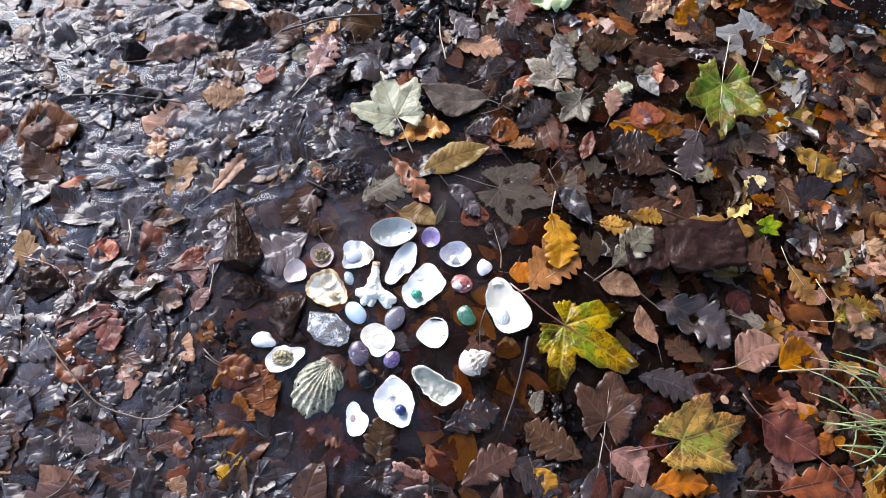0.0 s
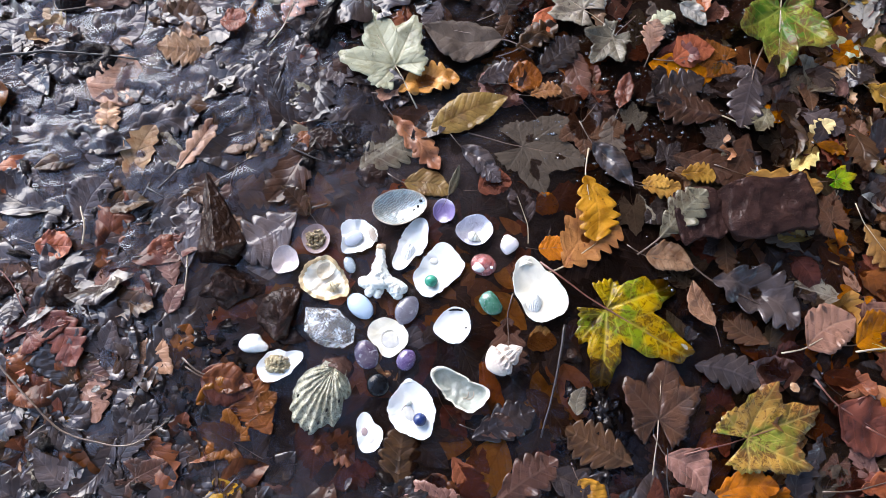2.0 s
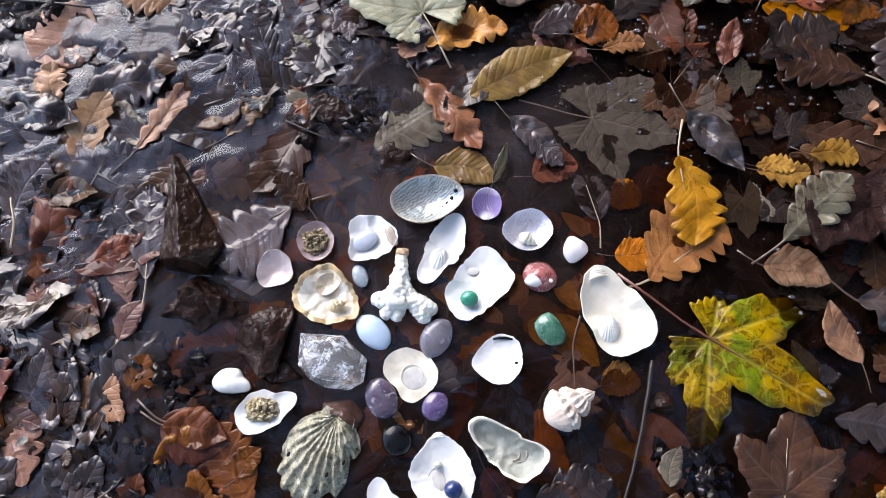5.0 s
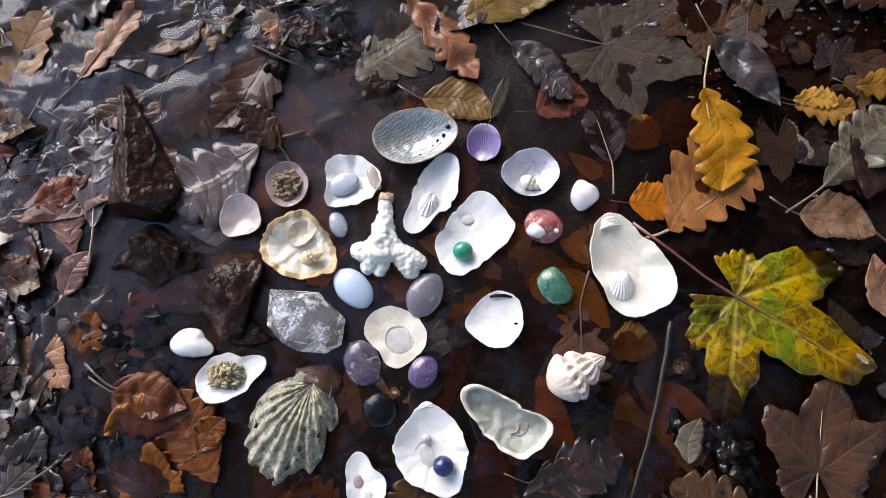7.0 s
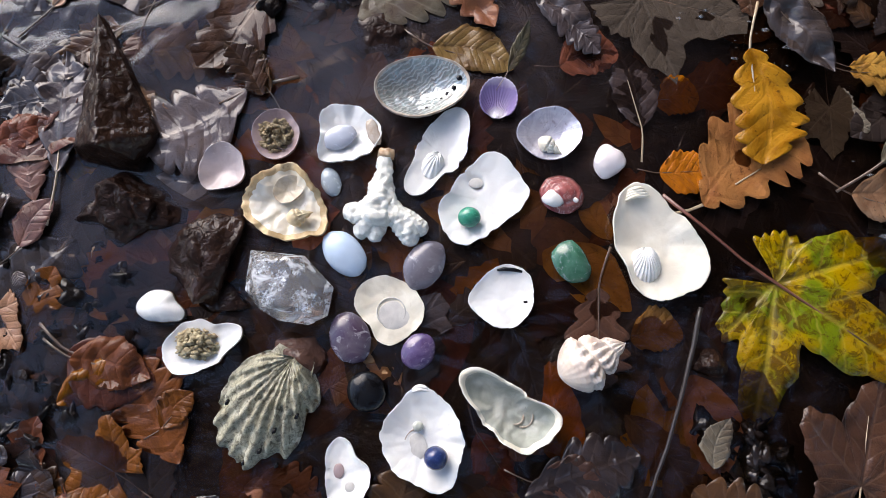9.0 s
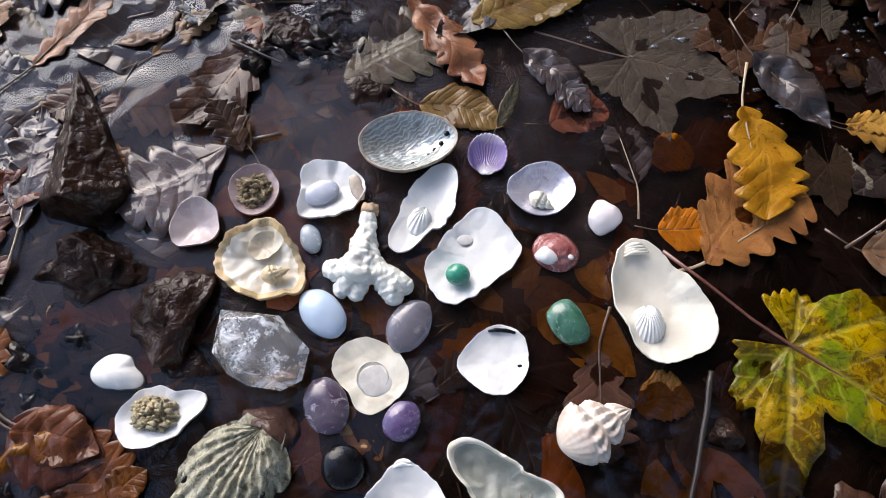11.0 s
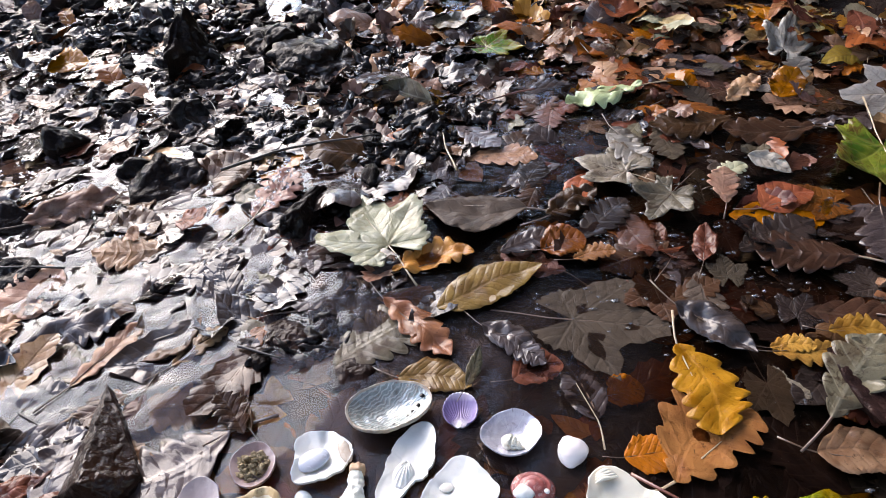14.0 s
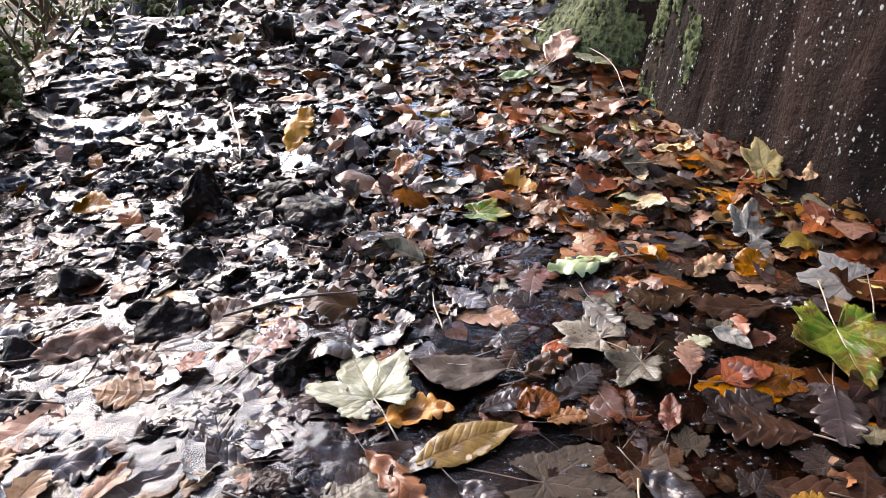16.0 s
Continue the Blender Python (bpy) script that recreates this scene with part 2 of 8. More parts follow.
def water_material():
    """Thin brown water: a clear film that mirrors the sky, gently rippled."""
    m, nt, b = shader("shallow_water")
    nt.nodes.remove(b)
    p = world_place(nt)
    long = nd(nt, "Mapping", {"Vector": p, "Rotation": (0, 0, 0.5), "Scale": (1.0, 2.2, 1.0)})
    height = fuzz(nt, long, 22.0, 1.5, 0.45)
    folds = nd(nt, "TexNoise", {"Vector": nd(nt, "Mapping", {"Vector": p, "Rotation": (0, 0, 0.25), "Scale": (0.9, 1.45, 1.0)}), "Scale": 21.0, "Detail": 1.6, "Roughness": 0.45, "Distortion": 1.3})
    crease = maths(nt, "MULTIPLY", maths(nt, "POWER", maths(nt, "ABSOLUTE", maths(nt, "SUBTRACT", folds, 0.5)), 0.8), ramp(nt, fuzz(nt, p, 5.0, 2.0), 0.35, 0.55))
    # a thin oily skin lies on the still water over the left bank
    sep = nt.nodes.new("ShaderNodeSeparateXYZ")
    nt.links.new(p, sep.inputs[0])
    calm = nd(nt, "VectorMath", {0: nd(nt, "Mapping", {"Vector": p, "Location": (0.14, -1.05, 0.0), "Scale": (4.0, 5.3, 0.0)})}, out=1, operation="LENGTH")
    calm = ramp(nt, calm, 0.95, 1.25)
    skin = maths(nt, "MULTIPLY", calm, ramp(nt, maths(nt, "ADD", sep.outputs[0], maths(nt, "MULTIPLY", sep.outputs[1], 0.12)), 0.0, -0.1))
    skin = maths(nt, "MULTIPLY", skin, ramp(nt, fuzz(nt, p, 9.0, 4.0), 0.3, 0.55))
    bump = relief(nt, maths(nt, "MULTIPLY", crease, calm), 0.3, 0.006, relief(nt, maths(nt, "MULTIPLY", height, maths(nt, "ADD", 0.3, maths(nt, "MULTIPLY", calm, 0.7))), 0.25, 0.007))
    # mirror colour tinted blue: part of the sky's blue is put in here
    gloss = nd(nt, "BsdfGlossy", {"Color": (0.87, 0.935, 1, 1), "Roughness": maths(nt, "ADD", 0.03, maths(nt, "MULTIPLY", skin, 0.035)), "Normal": bump})
    clear = nd(nt, "BsdfTransparent", {"Color": (0.75, 0.63, 0.54, 1)})
    f = nd(nt, "Fresnel", {"IOR": maths(nt, "ADD", 1.32, maths(nt, "MULTIPLY", skin, 0.12)), "Normal": bump})
    silt = nd(nt, "BsdfDiffuse", {"Color": blend(nt, fuzz(nt, p, 40.0, 4.0), rgb((0.050, 0.040, 0.042)), rgb((0.095, 0.076, 0.080)))})
    milky = maths(nt, "MULTIPLY", maths(nt, "SUBTRACT", 1.0, calm), ramp(nt, maths(nt, "ADD", sep.outputs[0], maths(nt, "MULTIPLY", sep.outputs[1], -0.35)), 0.02, -0.16))
    milky = maths(nt, "MULTIPLY", milky, maths(nt, "MULTIPLY", maths(nt, "ADD", 0.08, maths(nt, "MULTIPLY", ramp(nt, fuzz(nt, p, 22.0, 3.0), 0.38, 0.62), 0.36)), ramp(nt, sep.outputs[1], 0.16, 0.27)))
    clear = nd(nt, "MixShader", {0: milky, 1: clear, 2: silt})
    clear = nd(nt, "MixShader", {0: maths(nt, "MULTIPLY", skin, maths(nt, "ADD", 0.1, maths(nt, "MULTIPLY", ramp(nt, fuzz(nt, p, 14.0, 3.0), 0.35, 0.65), 0.45))), 1: clear, 2: silt})
    mix = nd(nt, "MixShader", {0: f, 1: clear, 2: gloss})
    nt.links.new(mix, nt.nodes["Material Output"].inputs[0])
    return m


def shell_material(name, a, c, gloss=0.3, scale=60.0, lines=0.0, stain=(0.45, 0.33, 0.2), much=0.1, sheen=0.0):
    m, nt, b = shader(name)
    p = object_place(nt)
    big, fine = fuzz(nt, p, scale, 5.0, 0.6, 0.6), fuzz(nt, p, scale * 9, 3.0, 0.6)
    col = blend(nt, ramp(nt, big, 0.35, 0.68), rgb(a), rgb(c))
    blot = fuzz(nt, p, scale * 2.3, 5.0, 0.7, 1.0)
    col = blend(nt, ramp(nt, blot, 0.72 - 0.3 * much, 0.82 - 0.2 * much), col, rgb(stain))
    col = blend(nt, maths(nt, "MULTIPLY", ramp(nt, fuzz(nt, p, scale * 0.8, 2.0, 0.5, 0.5), 0.42, 0.7), 0.45), col, rgb((c[0] * 0.72, c[1] * 0.73, c[2] * 0.76)))
    h = maths(nt, "ADD", big, maths(nt, "MULTIPLY", fine, 0.3))
    put(nt, b, Base_Color=col, Roughness=maths(nt, "ADD", gloss, maths(nt, "MULTIPLY", fine, 0.2)), Coat_Weight=0.35, Coat_Roughness=0.12,
        Normal=relief(nt, h, 0.28, 0.0016), Subsurface_Weight=0.08, Subsurface_Radius=(0.004, 0.003, 0.0025), Metallic=sheen)
    return m


def pearl_material(name, tones, scale=55.0, wavy=0.25, rays=False):
    """Mother-of-pearl: bands of silver, teal and rose with a soft metallic lustre."""
    m, nt, b = shader(name)
    p = object_place(nt)
    warp = nd(nt, "TexWave", {"Vector": nd(nt, "Mapping", {"Vector": p, "Rotation": (0, 0, 0.9)}), "Scale": scale, "Distortion": 9.0, "Detail": 3.0, "Detail Scale": 1.4}, out=1)
    if rays:
        flat = nd(nt, "VectorMath", {0: p, 1: (1.0, 1.0, 0.0)}, operation="MULTIPLY")
        warp = fuzz(nt, nd(nt, "VectorMath", {0: flat}, operation="NORMALIZE"), 9.0, 3.0, 0.6)
    big = fuzz(nt, p, scale * 1.3, 4.0, 0.6, 1.5)
    col = blend(nt, ramp(nt, big, 0.35, 0.6), rgb(tones[0]), rgb(tones[1]))
    col = blend(nt, ramp(nt, warp, 0.5, 0.9), col, rgb(tones[2]))
    col = blend(nt, ramp(nt, fuzz(nt, p, scale * 2.6, 4.0, 0.6, 2.0), 0.58, 0.7), col, rgb(tones[3]))
    put(nt, b, Base_Color=col, Metallic=0.35, Roughness=0.24, Coat_Weight=0.6, Coat_Roughness=0.08, Normal=relief(nt, maths(nt, "ADD", warp, big), wavy, 0.0015))
    return m


def stone_material(name, a, c, gloss=0.12, scale=70.0, clear=0.0, lines=None, film=0.3):
    """A tumbled, polished stone, some of them clouded and translucent."""
    m, nt, b = shader(name)
    p = object_place(nt)
    big, mid = fuzz(nt, p, scale, 5.0, 0.6, 0.8), fuzz(nt, p, scale * 3, 5.0, 0.65, 1.6)
    col = blend(nt, ramp(nt, big, 0.36, 0.66), rgb(a), rgb(c))
    col = blend(nt, maths(nt, "MULTIPLY", ramp(nt, mid, 0.54, 0.68), 0.75), col, rgb(lines or [min(1, q * 1.5 + 0.03) for q in c]))
    put(nt, b, Base_Color=col, Roughness=maths(nt, "ADD", gloss, maths(nt, "MULTIPLY", mid, 0.12)), Transmission_Weight=clear, IOR=1.5, Coat_Weight=film, Coat_Roughness=0.06, Specular_IOR_Level=0.5 if film else 0.25,
        Subsurface_Weight=0.12, Subsurface_Radius=(0.006, 0.006, 0.006), Normal=relief(nt, mid, 0.12, 0.001))
    return m


def bark_material():
    m, nt, b = shader("wet_bark")
    p = object_place(nt)
    up = nd(nt, "Mapping", {"Vector": p, "Scale": (9.0, 9.0, 1.1)})
    streak, mid, fine = fuzz(nt, up, 3.0, 6.0, 0.65, 0.5), fuzz(nt, p, 38.0, 6.0, 0.7), fuzz(nt, p, 170.0, 4.0, 0.7)
    col = blend(nt, ramp(nt, streak, 0.35, 0.68), rgb((0.009, 0.0055, 0.0045)), rgb((0.034, 0.018, 0.013)))
    col = blend(nt, ramp(nt, fuzz(nt, p, 55.0, 6.0, 0.75, 0.8), 0.69, 0.73), col, rgb((0.20, 0.18, 0.15)))
    put(nt, b, Base_Color=col, Roughness=maths(nt, "ADD", 0.5, maths(nt, "MULTIPLY", mid, 0.4)), Coat_Weight=0.0, Coat_Roughness=0.25, Specular_IOR_Level=0.08,
        Normal=relief(nt, fine, 0.3, 0.002, relief(nt, maths(nt, "ADD", streak, mid), 0.9, 0.012)))
    return m


def plain_grain(name, a, c, gloss=0.6, scale=80.0, depth=0.004):
    m, nt, b = shader(name)
    p = object_place(nt)
    f, g = fuzz(nt, p, scale, 5.0, 0.7), fuzz(nt, p, scale * 4, 3.0, 0.7)
    put(nt, b, Base_Color=blend(nt, ramp(nt, f, 0.35, 0.68), rgb(a), rgb(c)), Roughness=gloss, Normal=relief(nt, maths(nt, "ADD", f, g), 0.6, depth))
    return m


MUD = mud_material()
WATER = water_material()
ROCK_DARK = rock_material("rock_dark", (0.006, 0.004, 0.0035), (0.017, 0.010, 0.0075), 0.3, 30.0, 0.55, 1.4)
ROCK_RED = rock_material("rock_red", (0.020, 0.010, 0.009), (0.055, 0.026, 0.021), 0.45, 45.0, 0.35, 1.36, grit=0.9)
ROCK_WET = rock_material("rock_wet", (0.012, 0.006, 0.0045), (0.038, 0.018, 0.011), 0.3, 40.0, 0.8, 1.36)
ROCK_BROWN = rock_material("rock_brown", (0.09, 0.045, 0.032), (0.05, 0.03, 0.025))
ROCK_SLATE = rock_material("rock_slate", (0.007, 0.007, 0.009), (0.024, 0.025, 0.03), 0.2, 14.0, 1.0, 1.6)
MUD_BLACK = rock_material("mud_black", (0.006, 0.0045, 0.004), (0.018, 0.012, 0.010), 0.25, 25.0, 1.0, 1.42)
BARK = bark_material()


def undergrowth_material():
    """Far woodland floor: moss and ivy with drifts of brown leaves."""
    m, nt, b = shader("undergrowth")
    p = object_place(nt)
    f, g = fuzz(nt, p, 14.0, 5.0, 0.7), fuzz(nt, p, 60.0, 3.0, 0.7)
    col = blend(nt, ramp(nt, f, 0.35, 0.68), rgb((0.018, 0.024, 0.010)), rgb((0.06, 0.062, 0.028)))
    cell = nd(nt, "TexVoronoi", {"Vector": p, "Scale": 22.0}, out=1)
    tone = maths(nt, "MULTIPLY", nd(nt, "SeparateColor", {0: cell}), 1.0)
    drift = maths(nt, "MULTIPLY", ramp(nt, tone, 0.35, 0.5), ramp(nt, fuzz(nt, p, 1.6, 3.0), 0.42, 0.56))
    col = blend(nt, drift, col, blend(nt, tone, rgb((0.05, 0.026, 0.016)), rgb((0.17, 0.075, 0.028))))
    put(nt, b, Base_Color=col, Roughness=0.95, Normal=relief(nt, maths(nt, "ADD", f, g), 0.6, 0.05))
    return m


UNDERGROWTH = undergrowth_material()
MOSS = plain_grain("moss", (0.010, 0.015, 0.004), (0.15, 0.17, 0.06), 0.9, 75.0, 0.006)
LICHEN = plain_grain("lichen", (0.40, 0.39, 0.36), (0.72, 0.70, 0.66), 0.8, 300.0, 0.001)
GRASS = plain_grain("grass_blade", (0.13, 0.18, 0.06), (0.28, 0.31, 0.16), 0.45, 40.0, 0.001)
CHALK = shell_material("oyster_white", (0.80, 0.79, 0.75), (0.70, 0.70, 0.67), 0.35, 45.0, much=0.02)
IVORY = shell_material("oyster_ivory", (0.76, 0.72, 0.61), (0.66, 0.61, 0.49), 0.36, 45.0, much=0.05)
SANDY = shell_material("oyster_sandy", (0.72, 0.62, 0.42), (0.50, 0.36, 0.18), 0.4, 60.0, much=0.3)
BUFF = shell_material("oyster_buff", (0.82, 0.79, 0.70), (0.72, 0.64, 0.48), 0.35, 60.0, much=0.25, stain=(0.36, 0.22, 0.09))
SANDY_RIM = shell_material("oyster_sandy_rim", (0.42, 0.27, 0.12), (0.62, 0.48, 0.27), 0.5, 120.0, much=0.4, stain=(0.2, 0.11, 0.04))
CREAM = shell_material("shell_cream", (0.78, 0.74, 0.62), (0.66, 0.60, 0.46), 0.3, 60.0, much=0.1)
GREYISH = shell_material("shell_grey_green", (0.46, 0.47, 0.41), (0.28, 0.30, 0.25), 0.4, 70.0, stain=(0.2, 0.19, 0.15), much=0.25)
LILAC = shell_material("shell_lilac", (0.50, 0.42, 0.41), (0.33, 0.27, 0.26), 0.28, 40.0, stain=(0.75, 0.66, 0.66), much=0.3)
MAUVE = shell_material("shell_mauve", (0.38, 0.29, 0.28), (0.25, 0.17, 0.165), 0.3, 60.0, stain=(0.7, 0.62, 0.62), much=0.35)
def cockle_material():
    """Violet inside, bleached white at the hinge and along the rim."""
    m, nt, b = shader("shell_violet_white")
    p = object_place(nt)
    far = nd(nt, "VectorMath", {0: p}, out=1, operation="LENGTH")
    col = blend(nt, ramp(nt, far, 0.003, 0.009), rgb((0.80, 0.77, 0.76)), rgb((0.20, 0.145, 0.31)))
    col = blend(nt, ramp(nt, maths(nt, "ADD", far, maths(nt, "MULTIPLY", fuzz(nt, p, 300.0), 0.004)), 0.023, 0.029), col, rgb((0.62, 0.56, 0.66)))
    put(nt, b, Base_Color=col, Roughness=0.3, Coat_Weight=0.4, Coat_Roughness=0.1, Normal=relief(nt, fuzz(nt, p, 500.0), 0.2, 0.001))
    return m


VIOLET = cockle_material()
SILVER = pearl_material("limpet_silver", ((0.44, 0.42, 0.48), (0.58, 0.57, 0.64), (0.74, 0.73, 0.74), (0.36, 0.32, 0.37)), 60.0, 0.12, rays=True)
PAUA = pearl_material("abalone_pearl", ((0.25, 0.24, 0.22), (0.32, 0.38, 0.36), (0.52, 0.54, 0.51), (0.38, 0.25, 0.20)), 130.0, 0.1)
RIM = shell_material("shell_rim", (0.30, 0.22, 0.16), (0.50, 0.44, 0.36), 0.5, 150.0, much=0.2, stain=(0.14, 0.09, 0.07))
RIBBED = shell_material("scallop_drab", (0.50, 0.48, 0.36), (0.27, 0.25, 0.16), 0.55, 130.0, stain=(0.085, 0.075, 0.045), much=0.95)
WHELK = shell_material("whelk_pink", (0.72, 0.64, 0.56), (0.60, 0.47, 0.38), 0.4, 80.0, much=0.1)
TOPRED = shell_material("top_shell_red", (0.20, 0.03, 0.03), (0.42, 0.14, 0.12), 0.25, 130.0, stain=(0.72, 0.58, 0.56), much=0.65)
CORAL = shell_material("coral_white", (0.78, 0.78, 0.72), (0.64, 0.64, 0.56), 0.65, 300.0, much=0.05)
CORAL_END = shell_material("coral_stub", (0.40, 0.22, 0.10), (0.62, 0.46, 0.30), 0.6, 200.0, much=0.2, stain=(0.2, 0.08, 0.03))
PINKISH = shell_material("egg_pink", (0.74, 0.69, 0.68), (0.68, 0.61, 0.60), 0.25, 40.0, much=0.02)
LIMPET_TAN = shell_material("limpet_tan", (0.40, 0.33, 0.23), (0.56, 0.49, 0.37), 0.3, 150.0, much=0.2)
GREYSCAR = shell_material("shell_scar", (0.60, 0.58, 0.53), (0.50, 0.48, 0.44), 0.2, 120.0, much=0.1)
CRUMB = plain_grain("sandy_crumb", (0.30, 0.23, 0.13), (0.66, 0.57, 0.36), 0.75, 260.0, 0.003)
CRUMB_DARK = plain_grain("brown_crumb", (0.17, 0.12, 0.06), (0.56, 0.45, 0.28), 0.75, 260.0, 0.003)
GREEN_STONE = stone_material("aventurine", (0.025, 0.10, 0.058), (0.075, 0.19, 0.125), 0.16, 60.0, 0.0, (0.24, 0.28, 0.27))
GREEN_BEAD = stone_material("green_bead", (0.018, 0.19, 0.115), (0.05, 0.29, 0.19), 0.1, 90.0)
LAPIS = stone_material("lapis", (0.008, 0.016, 0.075), (0.014, 0.03, 0.12), 0.08, 90.0)
BLACK_STONE = stone_material("black_stone", (0.004, 0.004, 0.005), (0.008, 0.008, 0.009), 0.03, 60.0, 0.0, (0.012, 0.012, 0.012), film=0.0)
BLUE_STONE = stone_material("pale_blue_stone", (0.40, 0.50, 0.62), (0.47, 0.57, 0.68), 0.16, 30.0, 0.0, (0.5, 0.6, 0.7))
SLATE_STONE = stone_material("slate_blue_stone", (0.27, 0.32, 0.36), (0.35, 0.40, 0.44), 0.2, 60.0)
PERI_STONE = stone_material("periwinkle_stone", (0.37, 0.40, 0.47), (0.45, 0.48, 0.54), 0.18, 40.0)
AMETHYST = stone_material("amethyst", (0.07, 0.04, 0.12), (0.17, 0.12, 0.24), 0.1, 80.0, 0.15, (0.36, 0.30, 0.42))
SMOKY = stone_material("smoky_violet_stone", (0.075, 0.04, 0.085), (0.19, 0.165, 0.19), 0.1, 45.0, 0.3, (0.62, 0.60, 0.62))
CHALCEDONY = stone_material("grey_chalcedony", (0.22, 0.20, 0.24), (0.34, 0.32, 0.36), 0.1, 45.0, 0.5, (0.60, 0.58, 0.62))


def quartz_material():
    m, nt, b = shader("clear_quartz")
    p = object_place(nt)
    cloud = fuzz(nt, p, 70.0, 3.0, 0.6, 1.2)
    haze = ramp(nt, cloud, 0.5, 0.64)
    put(nt, b, Base_Color=rgb((0.96, 0.97, 0.98)), Roughness=maths(nt, "ADD", 0.02, maths(nt, "MULTIPLY", haze, 0.12)), Transmission_Weight=maths(nt, "SUBTRACT", 0.87, maths(nt, "MULTIPLY", haze, 0.5)), IOR=1.54,
        Normal=relief(nt, fuzz(nt, p, 120.0, 2.0), 0.03, 0.001))
    return m


CRACK, crack_nt, crack_b = shader("quartz_crack")
put(crack_nt, crack_b, Base_Color=(0.9, 0.92, 0.94, 1.0), Roughness=0.3, Alpha=ramp(crack_nt, fuzz(crack_nt, object_place(crack_nt), 420.0, 4.0, 0.7), 0.42, 0.62))
QUARTZ = quartz_material()
DROP, drop_nt, drop_b = shader("rain_drop")
put(drop_nt, drop_b, Base_Color=(0.95, 0.97, 1.0, 1.0), Roughness=0.02, Transmission_Weight=0.9, IOR=1.33)


# ---- mesh helpers ----
def mesh_of(name, verts, faces, mats, uv=None, smooth=True, index=None):
    me = bpy.data.meshes.new(name)
    me.from_pydata([tuple(map(float, v)) for v in verts], [], faces)
    for m in mats if isinstance(mats, (list, tuple)) else [mats]:
        me.materials.append(m)
    if uv is not None:
        layer = me.uv_layers.new(name="UVMap")
        loops = np.empty(len(me.loops), dtype=np.int32)
        me.loops.foreach_get("vertex_index", loops)
        layer.data.foreach_set("uv", np.asarray(uv, dtype=np.float32)[loops].ravel())
    if index is not None:
        me.polygons.foreach_set("material_index", np.asarray(index, dtype=np.int32))
    me.polygons.foreach_set("use_smooth", np.full(len(me.polygons), smooth))
    me.update()
    return me


def thing(name, mesh, m, label, category, group="", kind=""):
    ob = new(name, mesh)
    ob.matrix_world = m
    return tagged(ob, label, category, group, kind)


def part(name, mesh, parent, label="", m=None):
    ob = new(name, mesh)
    ob.parent = parent
    if m is not None:
        ob.matrix_local = m
    return tagged(ob, label) if label else ob


def place(x, y, z, turn=0.0, size=(1, 1, 1), tip=(0.0, 0.0)):
    return Matrix.LocRotScale((x, y, z), Euler((radians(tip[0]), radians(tip[1]), radians(turn)), "XYZ"), size)


def tube(points, radii, sides=8, closed=True):
    """A tapered tube along points."""
    pts = [Vector(p) for p in points]
    verts, faces = [], []
    for i, p in enumerate(pts):
        along = (pts[min(i + 1, len(pts) - 1)] - pts[max(i - 1, 0)]).normalized()
        a = along.orthogonal().normalized() if abs(along.z) > 0.95 else along.cross(Vector((0, 0, 1))).normalized()
        b = along.cross(a)
        for k in range(sides):
            t = 2 * math.pi * k / sides
            verts.append(p + radii[i] * (math.cos(t) * a + math.sin(t) * b))
    for i in range(len(pts) - 1):
        for k in range(sides):
            n = (k + 1) % sides
            faces.append((i * sides + k, i * sides + n, (i + 1) * sides + n, (i + 1) * sides + k))
    if closed:
        faces.append(tuple(range(sides))[::-1])
        faces.append(tuple(range((len(pts) - 1) * sides, len(pts) * sides)))
    return verts, faces


def joined(pieces):
    verts, faces = [], []
    for v, f in pieces:
        n = len(verts)
        verts += list(v)
        faces += [tuple(i + n for i in q) for q in f]
    return verts, faces


def ball(n=2):
    bm = bmesh.new()
    bmesh.ops.create_icosphere(bm, subdivisions=n, radius=1.0)
    v = [q.co.copy() for q in bm.verts]
    f = [tuple(q.index for q in face.verts) for face in bm.faces]
    bm.free()
    return v, f


BALL2, BALL3, BALL4, BALL5 = ball(2), ball(3), ball(4), ball(5)


def lump(seed, size, rough=0.35, chip=0.0, base=BALL3, freq=1.3):
    """A stone: a ball pushed about by noise, with flattened faces where chip is high."""
    rng = random.Random(seed)
    planes = [(Vector((rng.uniform(-1, 1), rng.uniform(-1, 1), rng.uniform(-0.3, 1))).normalized(), rng.uniform(0.5, 0.85)) for _ in range(14)]
    verts = []
    for c in base[0]:
        p = Vector(c)
        if chip:
            for nrm, d in planes:
                over = p.dot(nrm) - d
                if over > 0:
                    p -= nrm * over * chip
        q = Vector(c) * freq + Vector((seed * 3.7, seed * 1.3, 0))
        p *= 1 + rough * (noise.noise(q) * 0.7 + noise.noise(q * 3) * 0.3 + noise.noise(q * 7) * 0.1 + noise.noise(q * 15) * 0.04 + noise.noise(q * 31) * 0.015)
        verts.append((p.x * size[0], p.y * size[1], p.z * size[2]))
    return verts, base[1]


# ---- the lie of the land ----
TRUNK = (1.0, 1.12)


def smooth01(a):
    a = min(1.0, max(0.0, a))
    return a * a * (3 - 2 * a)


